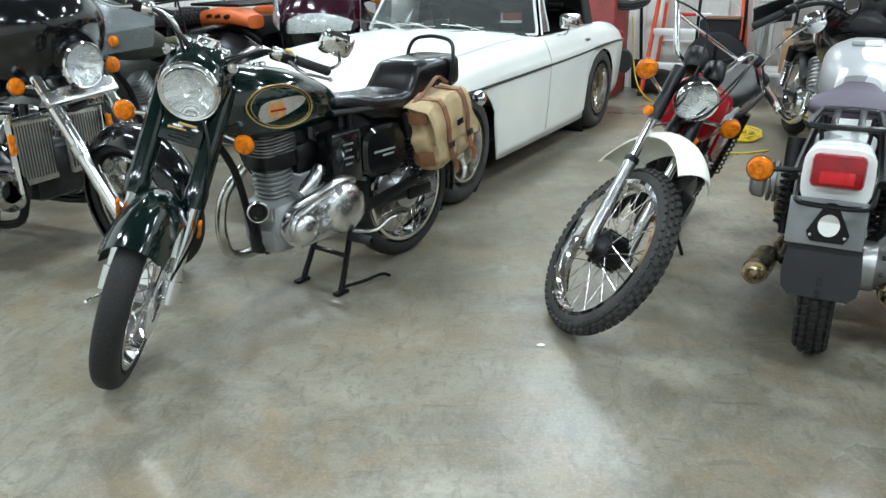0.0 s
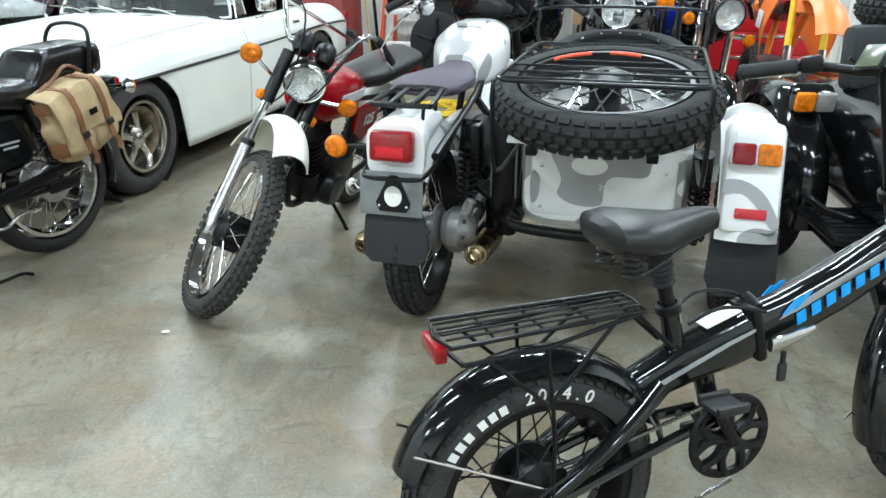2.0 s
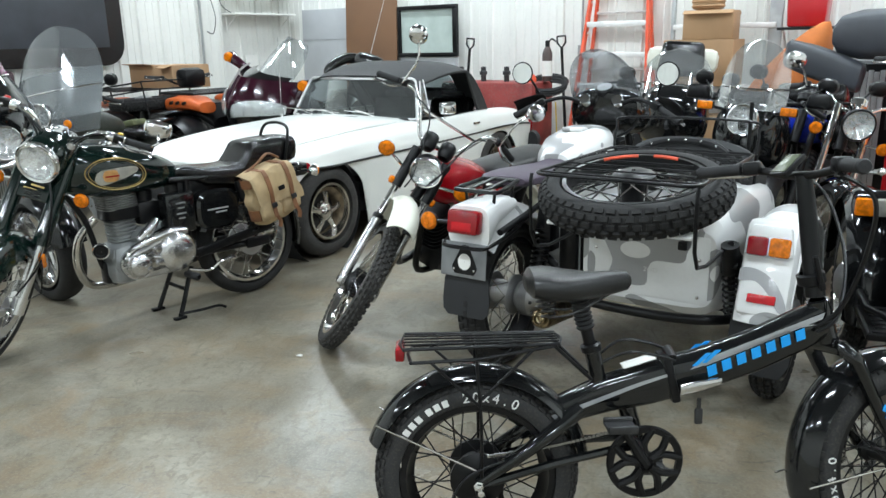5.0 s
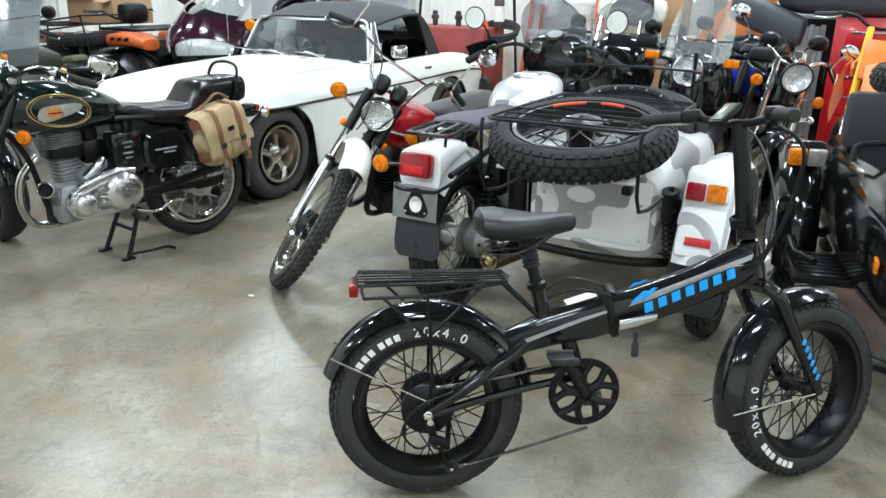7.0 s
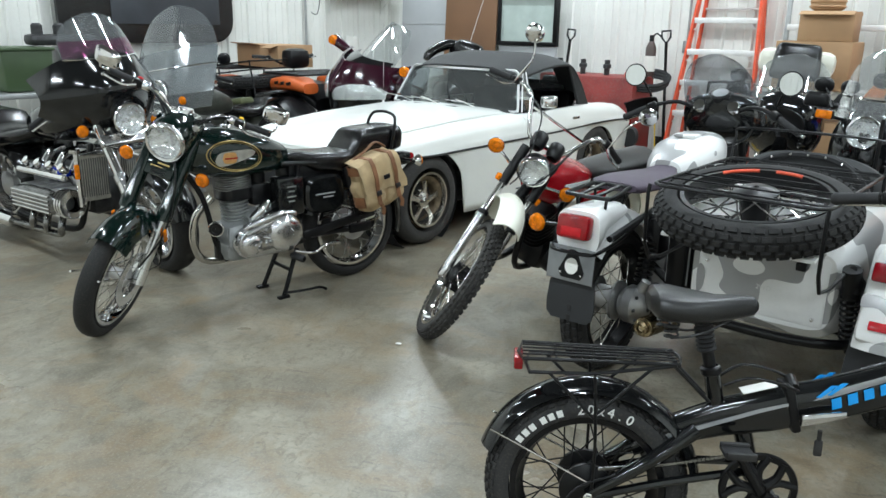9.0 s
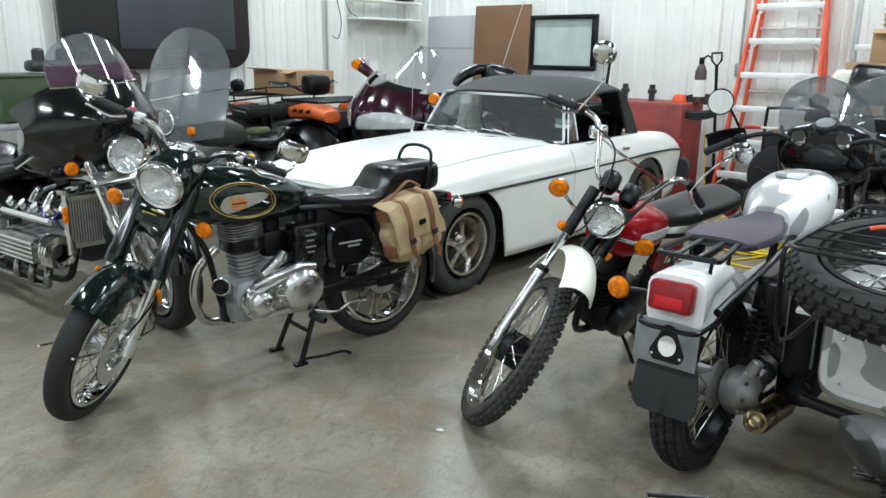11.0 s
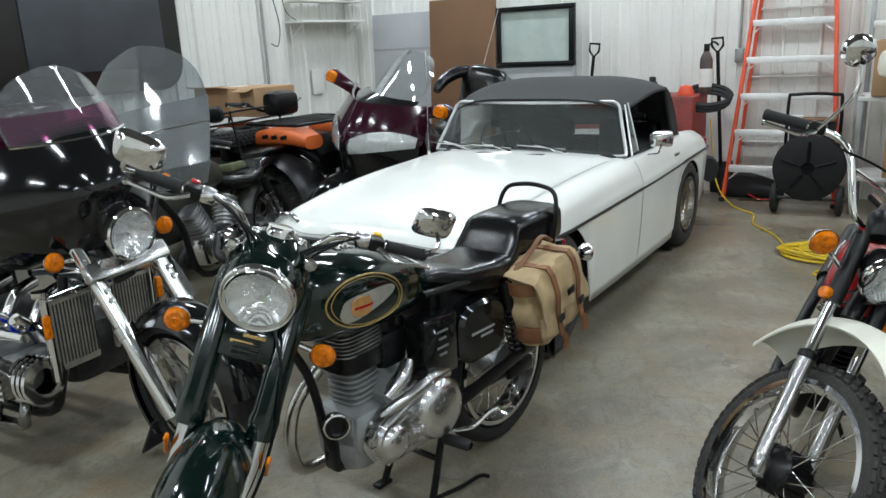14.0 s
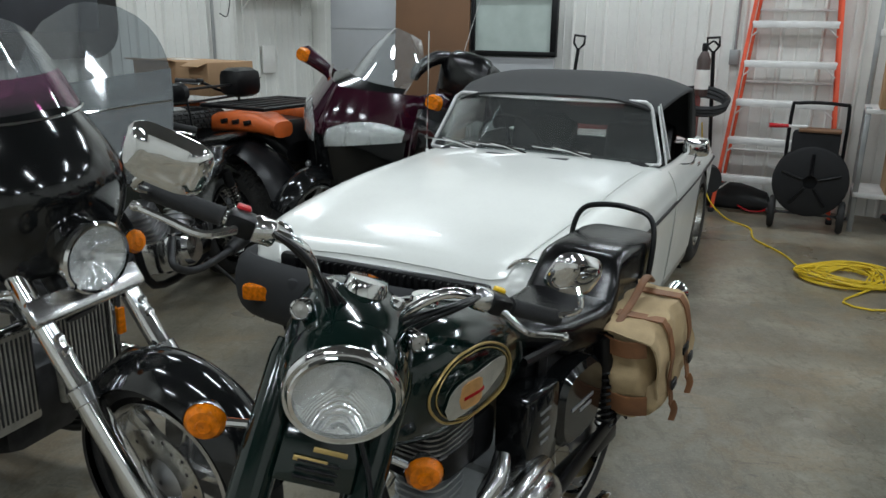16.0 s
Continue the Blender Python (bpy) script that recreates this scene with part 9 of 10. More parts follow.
def dirt_bike():
    m = heading(3.93, 5.02, bearing(-0.35, -0.93), 6)
    bike = thing("dirt_bike", "orange dirt bike with yellow fork guards", "motorcycle", m)
    WB, R, rk = 1.45, 0.345, 27
    ax = V(WB - 0.05, 0, R)
    up = V(-math.sin(radians(rk)), 0, math.cos(radians(rk)))
    fw = V(math.cos(radians(rk)), 0, math.sin(radians(rk)))
    at = lambda h, f=0.0, y=0.0: ax + up * h + fw * f + V(0, y, 0)
    wheel(bike, "rear_wheel", (0, 0, R - 0.02), R - 0.02, 0.11, 0.24, hub=(0.05, 0.1), tread="knob", rimmat=SATIN)
    wheel(bike, "front_wheel", (WB, 0, R), R, 0.085, 0.27, hub=(0.04, 0.09), tread="knob", rimmat=SATIN)
    for sd in (1, -1):
        b = B()
        tube(b, [at(0.33, 0.05, 0.09 * sd), at(0.95, 0.05, 0.09 * sd)], 0.019, 12)
        f = part("fork_tube", b, YPLASTIC, bike)
        b = B()
        tube(b, [at(-0.03, 0.05, 0.09 * sd), at(0.45, 0.05, 0.09 * sd)], 0.022, 12)
        part("fork_slider", b, CHROME, f)
        b = B()
        shell(b, lambda u, v, sd=sd: V(0.98 - 0.45 * u + 0.12 * (1 - v) * (1 - u), sd * (0.16 - 0.05 * u + 0.03 * math.sin(v * 3)), 1.0 - 0.36 * v * (1 - 0.4 * u)), 8, 8, 0.006 * sd)
        sh = part("tank_shroud", b, ORANGE, bike)
        b = B()
        rbox(b, (0.8, 0.185 * sd, 0.86), (0.14, 0.006, 0.1), 0.003)
        part("decal_block", b, LETTER, sh)
    b = B()
    mudguard(b, at(0.2, 0.05), R + 0.16, 0.16, 45, 120, 0.03, n=14)
    part("front_fender", b, ORANGE, bike)
    b = B()
    rbox(b, at(0.72, 0.14), (0.03, 0.2, 0.24), 0.012, pose(0, 0, 0, 0, -rk, 0))
    part("front_plate", b, ORANGE, bike)
    handlebar(bike, [at(0.97, 0.0, 0.02), at(0.98, 0, 0.1), at(1.05, -0.02, 0.2), at(1.06, -0.1, 0.4)], metal=SATIN)
    b = B()
    seat_loft(b, [(0.75, 0.06, 0.98, 0.08), (0.4, 0.08, 0.93, 0.1), (-0.15, 0.09, 0.95, 0.07)], 3)
    part("seat", b, VINYL, bike)
    b = B()
    loft(b, [oval((x, 0, z), w, h, (0, 1, 0), (0, 0, 1), 3, 16) for x, w, z, h in ((0.1, 0.1, 0.88, 0.04), (-0.3, 0.1, 0.95, 0.02), (-0.5, 0.06, 0.97, 0.01))])
    part("rear_fender", b, ORANGE, bike)
    b = B()
    rbox(b, (0.62, 0, 0.45), (0.42, 0.24, 0.36), 0.08)
    part("engine", b, STEEL, bike)
    b = B()
    tube(b, [at(0.7), (0.9, 0, 0.7), (0.8, 0, 0.28), (0.4, 0, 0.28), (0.0, 0, R)], 0.022, 8, 4)
    tube(b, [at(0.8), (0.4, 0, 0.85), (0.35, 0, 0.4)], 0.02, 8, 4)
    part("frame", b, ORANGE, bike)


six_cylinder_cruiser()
tourer()
quad_bike()
sidecar_black()
dirt_bike()
olive_rig()
wt = street_bike("white_tourer", "white and black motorcycle with backrest and clear screen", heading(2.45, 6.2, bearing(-0.15, -0.99), 4), IVORY, fend=SATIN, rest=True, box=IVORY, boxz=1.24, screen=SCREEN, ws=(0.25, 0.34, 0.0), blink=False, metal=SATIN)[0]


def fairing(bike, k, back=0.0):
    """A black cowl round the steering head, with its instrument panel."""
    b = B()
    loft(b, [oval((x, 0, z), w * k, h, (0, 1, 0), (0, 0, 1), 2.6, 26) for x, w, z, h in ((0.98, 0.16, 0.8, 0.14), (1.06, 0.24, 0.84, 0.2), (1.2, 0.29, 0.88, 0.24), (1.34, 0.25, 0.9, 0.21), (1.44, 0.16, 0.9, 0.13), (1.47, 0.06, 0.9, 0.05))])
    fr = part("fairing", b, BLACK, bike, m=Matrix.Translation((-back, 0, -back * 0.3)))
    b = B()
    rbox(b, (1.02, 0, 1.06), (0.1, 0.3 * k, 0.08), 0.03, pose(0, 0, 0, 0, -25, 0))
    part("instrument_panel", b, SATIN, fr)
    for sd in (1, -1):
        b = B()
        rbox(b, (0.98, 0.36, 1.07) if sd > 0 else (0.98, -0.36, 1.07), (0.05, 0.16, 0.09), 0.03, None, (0.8, 0.8), 3)
        part("hand_guard", b, SATIN, fr)


fairing(wt, 0.85)
clr = street_bike("clear_screen_motorcycle", "black motorcycle with a tall clear windscreen", heading(3.1, 5.32, bearing(-0.42, -0.9), 4), BLACK, screen=SCREEN, ws=(0.2, 0.4, 0.0), metal=SATIN, blink=False)[0]
fairing(clr, 0.8, 0.22)
for y in (-0.24, 0.24):
    b = B()
    tube(b, [(1.1, y * 0.5, 0.98), (1.2, y, 1.01)], 0.01, 8)
    rbox(b, (1.21, y, 1.015), (0.035, 0.1, 0.055), 0.012)
    ind = part("indicator", b, SATIN, clr)
    b = B()
    rbox(b, (1.232, y, 1.015), (0.02, 0.09, 0.048), 0.008)
    part("lens", b, AMBER, ind)
blue = street_bike("blue_motorcycle", "blue and black motorcycle with a soft luggage roll", heading(3.42, 5.62, bearing(-0.42, -0.9), 8), BLUEPAINT, fend=SATIN, metal=SATIN, lamp=False, blink=False, wide=0.27)[0]
b = B()
rbox(b, (0.84, 0, 1.04), (0.3, 0.42, 0.14), 0.04, pose(0, 0, 0, 8, -14, 0))
part("tank_bag", b, VINYL, blue)
b = B()
loft(b, [oval((-0.41, -0.15 + y, 1.18 - 0.21 * y), a, c, (1, 0, 0), (0, 0, 1), 4.2, 24) for y, a, c in ((-0.3, 0.1, 0.085), (-0.28, 0.12, 0.11), (-0.1, 0.13, 0.125), (0.12, 0.13, 0.125), (0.27, 0.12, 0.11), (0.29, 0.1, 0.085))])
for v in b.verts:
    v.co += 0.012 * noise.noise_vector(v.co * 8)
part("luggage_roll", b, NAVY, blue, "dark grey soft luggage roll across the carrier")
for y in (-0.3, -0.06):
    b = B()
    tube(b, [(-0.2, y * 0.5, 0.78), (-0.36, y * 0.8, 0.95), (-0.41, y, 1.2 - 0.21 * (y + 0.19))], 0.011, 8, 3)
    part("carrier_stay", b, SATIN, blue)
street_bike("black_roadster", "black motorcycle with chrome bars and black headlamp", heading(3.46, 5.35, bearing(-0.33, -0.94), 10), BLACK, bars=0.92, turn=20, rim=SATIN)


# ---- things against the walls ----
def room(u, v, z=0.0, rz=0.0, rx=0.0, ry=0.0):
    return ROOM @ pose(u, v, z, rx, ry, rz)


def step_ladder():
    la = thing("step_ladder", "tall orange fibreglass step ladder with white aluminium steps", "ladder", room(-1.455, 7.88))
    H, lean = 2.35, 0.165
    half = lambda z: 0.465 - 0.078 * z
    for sd in (1, -1):
        b = B()
        a, c = V(half(0) * sd, 0, 0.0), V(half(H) * sd, lean * H, H)
        loft(b, [[p + V(x, y, 0) for x, y in ((-0.013, -0.038), (0.013, -0.038), (0.013, 0.038), (-0.013, 0.038))] for p in (a, c)])
        part("front_rail", b, FIBRE, la)
        b = B()
        a, c = V(half(0) * sd * 0.98, 0.41, 0.0), V(half(H) * sd * 0.9, lean * H + 0.05, H)
        loft(b, [[p + V(x, y, 0) for x, y in ((-0.012, -0.025), (0.012, -0.025), (0.012, 0.025), (-0.012, 0.025))] for p in (a, c)])
        part("rear_rail", b, FIBRE, la)
        b = B()
        rbox(b, (half(0) * sd, 0, 0.02), (0.05, 0.1, 0.04), 0.01)
        part("foot", b, GRIP, la)
    z = 0.315
    while z < H - 0.2:
        b = B()
        rbox(b, (0, lean * z, z), (2 * half(z) - 0.02, 0.085, 0.028), 0.006)
        rbox(b, (0, lean * z - 0.04, z - 0.018), (2 * half(z) - 0.03, 0.006, 0.05), 0.002)
        s = part("step", b, STEPALU, la)
        for sd in (1, -1):
            b = B()
            tube(b, [(half(z) * sd * 0.96, lean * z - 0.03, z - 0.11), (half(z) * sd * 0.96 - 0.1 * sd, lean * z - 0.03, z - 0.02)], 0.007, 6)
            part("brace", b, STEPALU, s)
        z += 0.32
    for z in (0.5, 1.1, 1.7):
        b = B()
        tube(b, [(-half(z) * 0.95, 0.42, z), (half(z) * 0.95, 0.42, z)], 0.012, 8)
        part("rear_bar", b, STEPALU, la)


def hand_truck():
    ht = thing("hand_trolley", "black wheeled hose reel trolley with hoop handle beside the ladder", "trolley", room(-1.17, 7.58))
    b = B()
    tube(b, [(-0.2, 0.05, 0.35), (-0.2, 0.05, 0.92), (-0.15, 0.05, 0.99), (0.15, 0.05, 0.99), (0.2, 0.05, 0.92), (0.2, 0.05, 0.35)], 0.014, 10, 4)
    part("handle", b, SATIN, ht)
    b = B()
    rbox(b, (0, 0.03, 0.56), (0.34, 0.16, 0.44), 0.02)
    part("body", b, DARKINT, ht)
    b = B()
    lathe(b, [(0.05, -0.08), (0.25, -0.075), (0.275, -0.06), (0.25, -0.045), (0.12, -0.04), (0.12, 0.04), (0.25, 0.045), (0.275, 0.06), (0.25, 0.075), (0.05, 0.08)], (0, -0.02, 0.4), (0, 1, 0), 40)
    rl = part("reel", b, DARKINT, ht, "black round hose reel")
    for i in range(5):
        b = B()
        a = 2 * math.pi * i / 5 + 0.3
        tube(b, [(0.06 * math.cos(a), -0.104, 0.4 + 0.06 * math.sin(a)), (0.22 * math.cos(a), -0.1, 0.4 + 0.22 * math.sin(a))], 0.012, 8)
        part("reel_spoke", b, SATIN, rl)
    for k in range(4):
        b = B()
        lathe(b, [(0.14 + 0.028 * k + 0.014 * math.cos(t), 0.014 * math.sin(t)) for t in [2 * math.pi * i / 8 for i in range(8)]], (0, -0.02 + 0.012 * (k % 2), 0.4), (0, 1, 0), 32, True)
        part("hose_turn", b, GRIP, rl)
    b = B()
    rbox(b, (0.02, 0.03, 0.79), (0.3, 0.2, 0.02), 0.004)
    part("top_board", b, BROWN, ht)
    for sd in (1, -1):
        wheel(ht, "trolley_wheel", (0, 0, 0), 0.13, 0.05, 0.08, pose(0.25 * sd, -0.02, 0.13, 0, 0, 90), hub=(0.02, 0.05), cast=4, rimmat=STEEL, hubmat=STEEL)
    b = B()
    tube(b, [(-0.26, -0.02, 0.13), (0.26, -0.02, 0.13)], 0.01, 8)
    part("axle", b, STEEL, ht)
    sc = thing("red_squeegee", "red plastic handle lying on the black trolley", "tool", room(-1.36, 7.55, 0.802, 12))
    b = B()
    tube(b, [(-0.16, 0, 0.015), (-0.02, 0, 0.015)], [0.02, 0.014], 10)
    part("grip", b, REDCAB, sc)
    b = B()
    rbox(b, (0.05, 0, 0.015), (0.14, 0.03, 0.02), 0.006)
    part("blade", b, STEPALU, sc)


def cord_coil():
    b = B()
    rnd = random.Random(4)
    pts = []
    for i in range(15 * 14):
        a = 2 * math.pi * i / 14
        r = 0.2 + 0.07 * math.sin(i * 0.37) + rnd.uniform(-0.02, 0.02)
        pts.append(V(1.86 + r * math.cos(a) * 1.15 + 0.02 * math.sin(i * 0.11), 6.1 + r * math.sin(a) + 0.02 * math.cos(i * 0.17), 0.008 + 0.05 * (i / 210) * (0.6 + 0.4 * math.sin(i * 0.9)) + 0.004))
    pts += [V(1.75, 5.75, 0.008), V(1.62, 5.62, 0.008), V(1.72, 5.5, 0.008), V(1.95, 5.52, 0.008), V(2.1, 5.6, 0.008)]
    tube(b, pts, 0.0065, 6, 2)
    c = tagged(part("yellow_cord", b, YELLOW), "yellow extension cord lying coiled on the concrete floor", "cord")
    b = B()
    tube(b, [(1.62, 6.1, 0.008), (1.66, 6.6, 0.008), (1.6, 7.0, 0.008), (1.68, 7.35, 0.008), (1.58, 7.7, 0.02), (1.5, 8.0, 0.2), (1.46, 8.15, 0.75)], 0.0065, 6, 6)
    part("cord_end", b, YELLOW, c)


def wall_items():
    # boards and window leaning on the end wall
    b = B()
    rbox(b, (0, 0, 0.95), (0.86, 0.02, 1.9), 0.004)
    rbox(b, (0, -0.012, 1.5), (0.86, 0.006, 0.012))
    tagged(part("leaning_panel", b, GREYPANEL, m=room(-5.72, 8.2, 0, 0, -2)), "grey flat panel leaning upright against the wall", "panel")
    b = B()
    rbox(b, (0, 0, 1.0), (0.86, 0.025, 2.02), 0.03)
    tagged(part("brown_board", b, BROWN, m=room(-4.87, 8.12, 0, 0, -3)), "brown board with rounded corners leaning against the wall", "board")
    w = thing("framed_window", "loose dark-framed glass window standing against the white wall", "window", room(-3.98, 8.22, 0))
    b = B()
    for c, s in (((0, 0, 1.85), (0.9, 0.06, 0.05)), ((0, 0, 1.28), (0.9, 0.06, 0.05)), ((-0.43, 0, 1.565), (0.04, 0.058, 0.53)), ((0.42, 0, 1.565), (0.06, 0.058, 0.53))):
        rbox(b, c, s, 0.005)
    part("window_frame", b, SATIN, w)
    b = B()
    rbox(b, (0, 0.01, 1.565), (0.82, 0.006, 0.52))
    part("pane", b, mat("milky_glass", (0.5, 0.58, 0.54), 0.08, 0, 0.1, 4), w)
    b = B()
    rbox(b, (0, 0.02, 0.63), (0.86, 0.05, 1.24), 0.01)
    part("lower_panel", b, GREYPANEL, w)
    # red steel tank with pipe stubs
    t = thing("red_steel_tank", "weathered red steel tank with pipe stubs on top", "tank", room(-2.65, 7.75))
    b = B()
    rbox(b, (-0.06, 0, 0.5), (1.18, 0.5, 0.98), 0.03)
    part("body", b, REDRUST, t)
    for x in (-0.2, 0.1, -0.5):
        b = B()
        lathe(b, [(0.03, 0.0), (0.03, 0.08), (0.045, 0.085), (0.045, 0.12), (0.03, 0.13), (0.03, 0.17), (0.001, 0.175)], (x, -0.05, 0.98), (0, 0, 1), 14)
        part("pipe_stub", b, STEEL, t)
    b = B()
    lathe(b, [(0.001, 0.09), (0.05, 0.08), (0.07, 0.03), (0.07, 0)], (0.42, -0.1, 0.99), (0, 0, 1), 16)
    part("cap", b, FIBRE, t)
    # extinguisher with hose ring
    e = thing("fire_extinguisher", "fire extinguisher hanging over a coiled black hose", "extinguisher", room(-2.1, 7.8, 0.99))
    b = B()
    lathe(b, [(0.001, 0), (0.05, 0.005), (0.055, 0.03), (0.055, 0.3), (0.03, 0.36), (0.02, 0.37)], (0, 0, 0), (0, 0, 1), 20)
    part("cylinder", b, mat("extinguisher_paint", (0.07, 0.045, 0.04), 0.4, 0, 0.2, 10), e)
    b = B()
    lathe(b, [(0.0562, 0.06), (0.0562, 0.22)], (0, 0, 0), (0, 0, 1), 20)
    part("label_band", b, PAPER, e)
    b = B()
    rbox(b, (0, 0, 0.4), (0.05, 0.03, 0.07), 0.01)
    tube(b, [(0, 0, 0.4), (0.06, -0.02, 0.45), (0.1, 0, 0.42)], 0.009, 8, 4)
    part("valve", b, SATIN, e)
    b = B()
    for k in range(3):
        lathe(b, [(0.19 - 0.01 * k, 0.0), (0.21 - 0.01 * k, 0.02), (0.23 - 0.01 * k, 0.0), (0.21 - 0.01 * k, -0.02)], (0.02, 0.0, -0.02 - 0.03 * k), (0.1, -0.35, 1), 32, True)
    h = tagged(part("black_hose", b, GRIP, m=room(-2.1, 7.78, 1.0)), "black hose coiled in a ring on the red tank", "hose")
    for u, lean in ((-3.42, 6), (-1.98, -4)):
        s = thing("shovel", "shovel with black grip standing against the wall", "shovel", room(u, 8.1, 0, 0, 0, lean))
        b = B()
        tube(b, [(0, 0, 0.3), (0, 0, 1.36)], 0.017, 8)
        part("shaft", b, SATIN, s)
        b = B()
        tube(b, [(0, 0, 1.34), (-0.05, 0, 1.4), (-0.05, 0, 1.47), (0.05, 0, 1.47), (0.05, 0, 1.4)], 0.012, 8, 0, True)
        part("handle", b, SATIN, s)
        b = B()
        shell(b, lambda a, c: V((2 * a - 1) * 0.11, 0.03 * (2 * a - 1) ** 2, 0.03 + 0.3 * c), 6, 6, 0.004)
        part("blade", b, STEEL, s)
    # conduit with outlet on the end wall
    b = B()
    tube(b, [(-1.92, 8.3, 1.35), (-1.92, 8.3, CEILING - 0.01)], 0.013, 8)
    c = tagged(part("conduit", b, GREYMETAL, m=ROOM), "thin grey conduit running up the white wall", "conduit", "", "structure")
    b = B()
    rbox(b, (-1.92, 8.3, 1.3), (0.08, 0.06, 0.13), 0.008)
    part("outlet_box", b, GREYMETAL, c, m=ROOM)
    # side wall: shelf, screen, cables, black panel
    s = thing("wall_shelf", "narrow white shelf on brackets with boxes on it", "shelf", room(-6.47, 7.65))
    for z in (1.84, 2.06):
        b = B()
        rbox(b, (0.13, 0, z), (0.25, 1.1, 0.025), 0.004)
        part("shelf_board", b, WALL, s)
    for y in (-0.48, 0.48):
        b = B()
        rbox(b, (0.012, y, 1.9), (0.02, 0.03, 0.56), 0.003)
        tube(b, [(0.02, y, 1.68), (0.2, y, 1.82)], 0.008, 6)
        part("bracket", b, WALL, s)
    sc = thing("monitor", "flat dark monitor showing a blue picture on the shelf", "monitor", room(-6.3, 7.95, 2.075, 20))
    b = B()
    rbox(b, (0, 0, 0.22), (0.04, 0.62, 0.36), 0.008)
    rbox(b, (0, 0, 0.02), (0.16, 0.26, 0.04), 0.01)
    part("case", b, SATIN, sc)
    b = B()
    rbox(b, (0.022, 0, 0.22), (0.004, 0.58, 0.32))
    part("screen", b, mat("screen_blue", (0.06, 0.1, 0.3), 0.15, 0, 0.3, 6), sc)
    b = B()
    rbox(b, (0, 0, 0.025), (0.16, 0.3, 0.05), 0.01)
    tagged(part("recorder_box", b, SATIN, m=room(-6.34, 7.35, 2.075)), "small flat black electronics box on the shelf", "electronics")
    b = B()
    tube(b, [(-6.46, 6.74, 1.2), (-6.46, 6.74, CEILING - 0.01)], 0.015, 8)
    c = tagged(part("conduit", b, GREYMETAL, m=ROOM), "grey conduit with hanging cables on the side wall", "conduit", "", "structure")
    b = B()
    tube(b, [(-6.45, 6.8, 2.6), (-6.4, 6.86, 2.1), (-6.42, 6.95, 1.8), (-6.4, 6.88, 1.6), (-6.42, 6.8, 1.62)], 0.006, 6, 6)
    tube(b, [(-6.45, 6.85, 2.6), (-6.38, 6.95, 2.2), (-6.4, 7.05, 1.95), (-6.4, 7.2, 1.86)], 0.005, 6, 6)
    part("cable", b, SATIN, c, m=ROOM)
    b = B()
    rbox(b, (0.02, 0, 0.12), (0.02, 0.2, 0.28), 0.004)
    tagged(part("paper_sheet", b, PAPER, m=room(-6.49, 7.55, 1.05)), "white sheet pinned on the side wall", "paper")
    k = thing("black_tonneau", "large black cover panel hanging on the side wall", "panel", room(-6.42, 4.54))
    b = B()
    loft(b, [[V(x, y, z) for y, z in [(sy * (1.02 - 0.25 + 0.25 * math.cos(t)), 1.5 - 0.25 * math.sin(t)) if sy > 0 else (-(1.02 - 0.25 + 0.25 * math.cos(t)), 1.5 - 0.25 * math.sin(t)) for sy, t in [(1, radians(q)) for q in range(0, 91, 15)] + [(-1, radians(q)) for q in range(90, -1, -15)]] + [(-1.02, 3.0), (1.02, 3.0)]] for x in (0.0, 0.05)])
    part("outer_skin", b, VINYL, k)
    b = B()
    rbox(b, (0.056, 0.18, 2.2), (0.012, 1.3, 1.5), 0.004)
    part("inner_panel", b, NAVY, k)
    # cardboard boxes
    b = B()
    rbox(b, (0, 0, 0.12), (0.8, 0.46, 0.24), 0.006)
    bx = tagged(part("cardboard_box", b, CARD, m=pose(-2.72, 7.32, 1.013, 0, 0, -28)), "brown cardboard box with a white label on the quad bike rack", "box")
    b = B()
    rbox(b, (-0.12, 0.02, 0.2425), (0.2, 0.12, 0.004))
    part("label", b, PAPER, bx, m=pose(-2.72, 7.32, 1.013, 0, 0, -28))
    b = B()
    rbox(b, (0.3, -0.27, 0.225), (0.18, 0.1, 0.006), 0.001, pose(0, 0, 0, 16, 0, 0))
    rbox(b, (-0.15, -0.275, 0.245), (0.44, 0.11, 0.006), 0.001, pose(0, 0, 0, -9, 0, 0))
    part("box_flap", b, CARD, bx, m=pose(-2.72, 7.32, 1.013, 0, 0, -28))


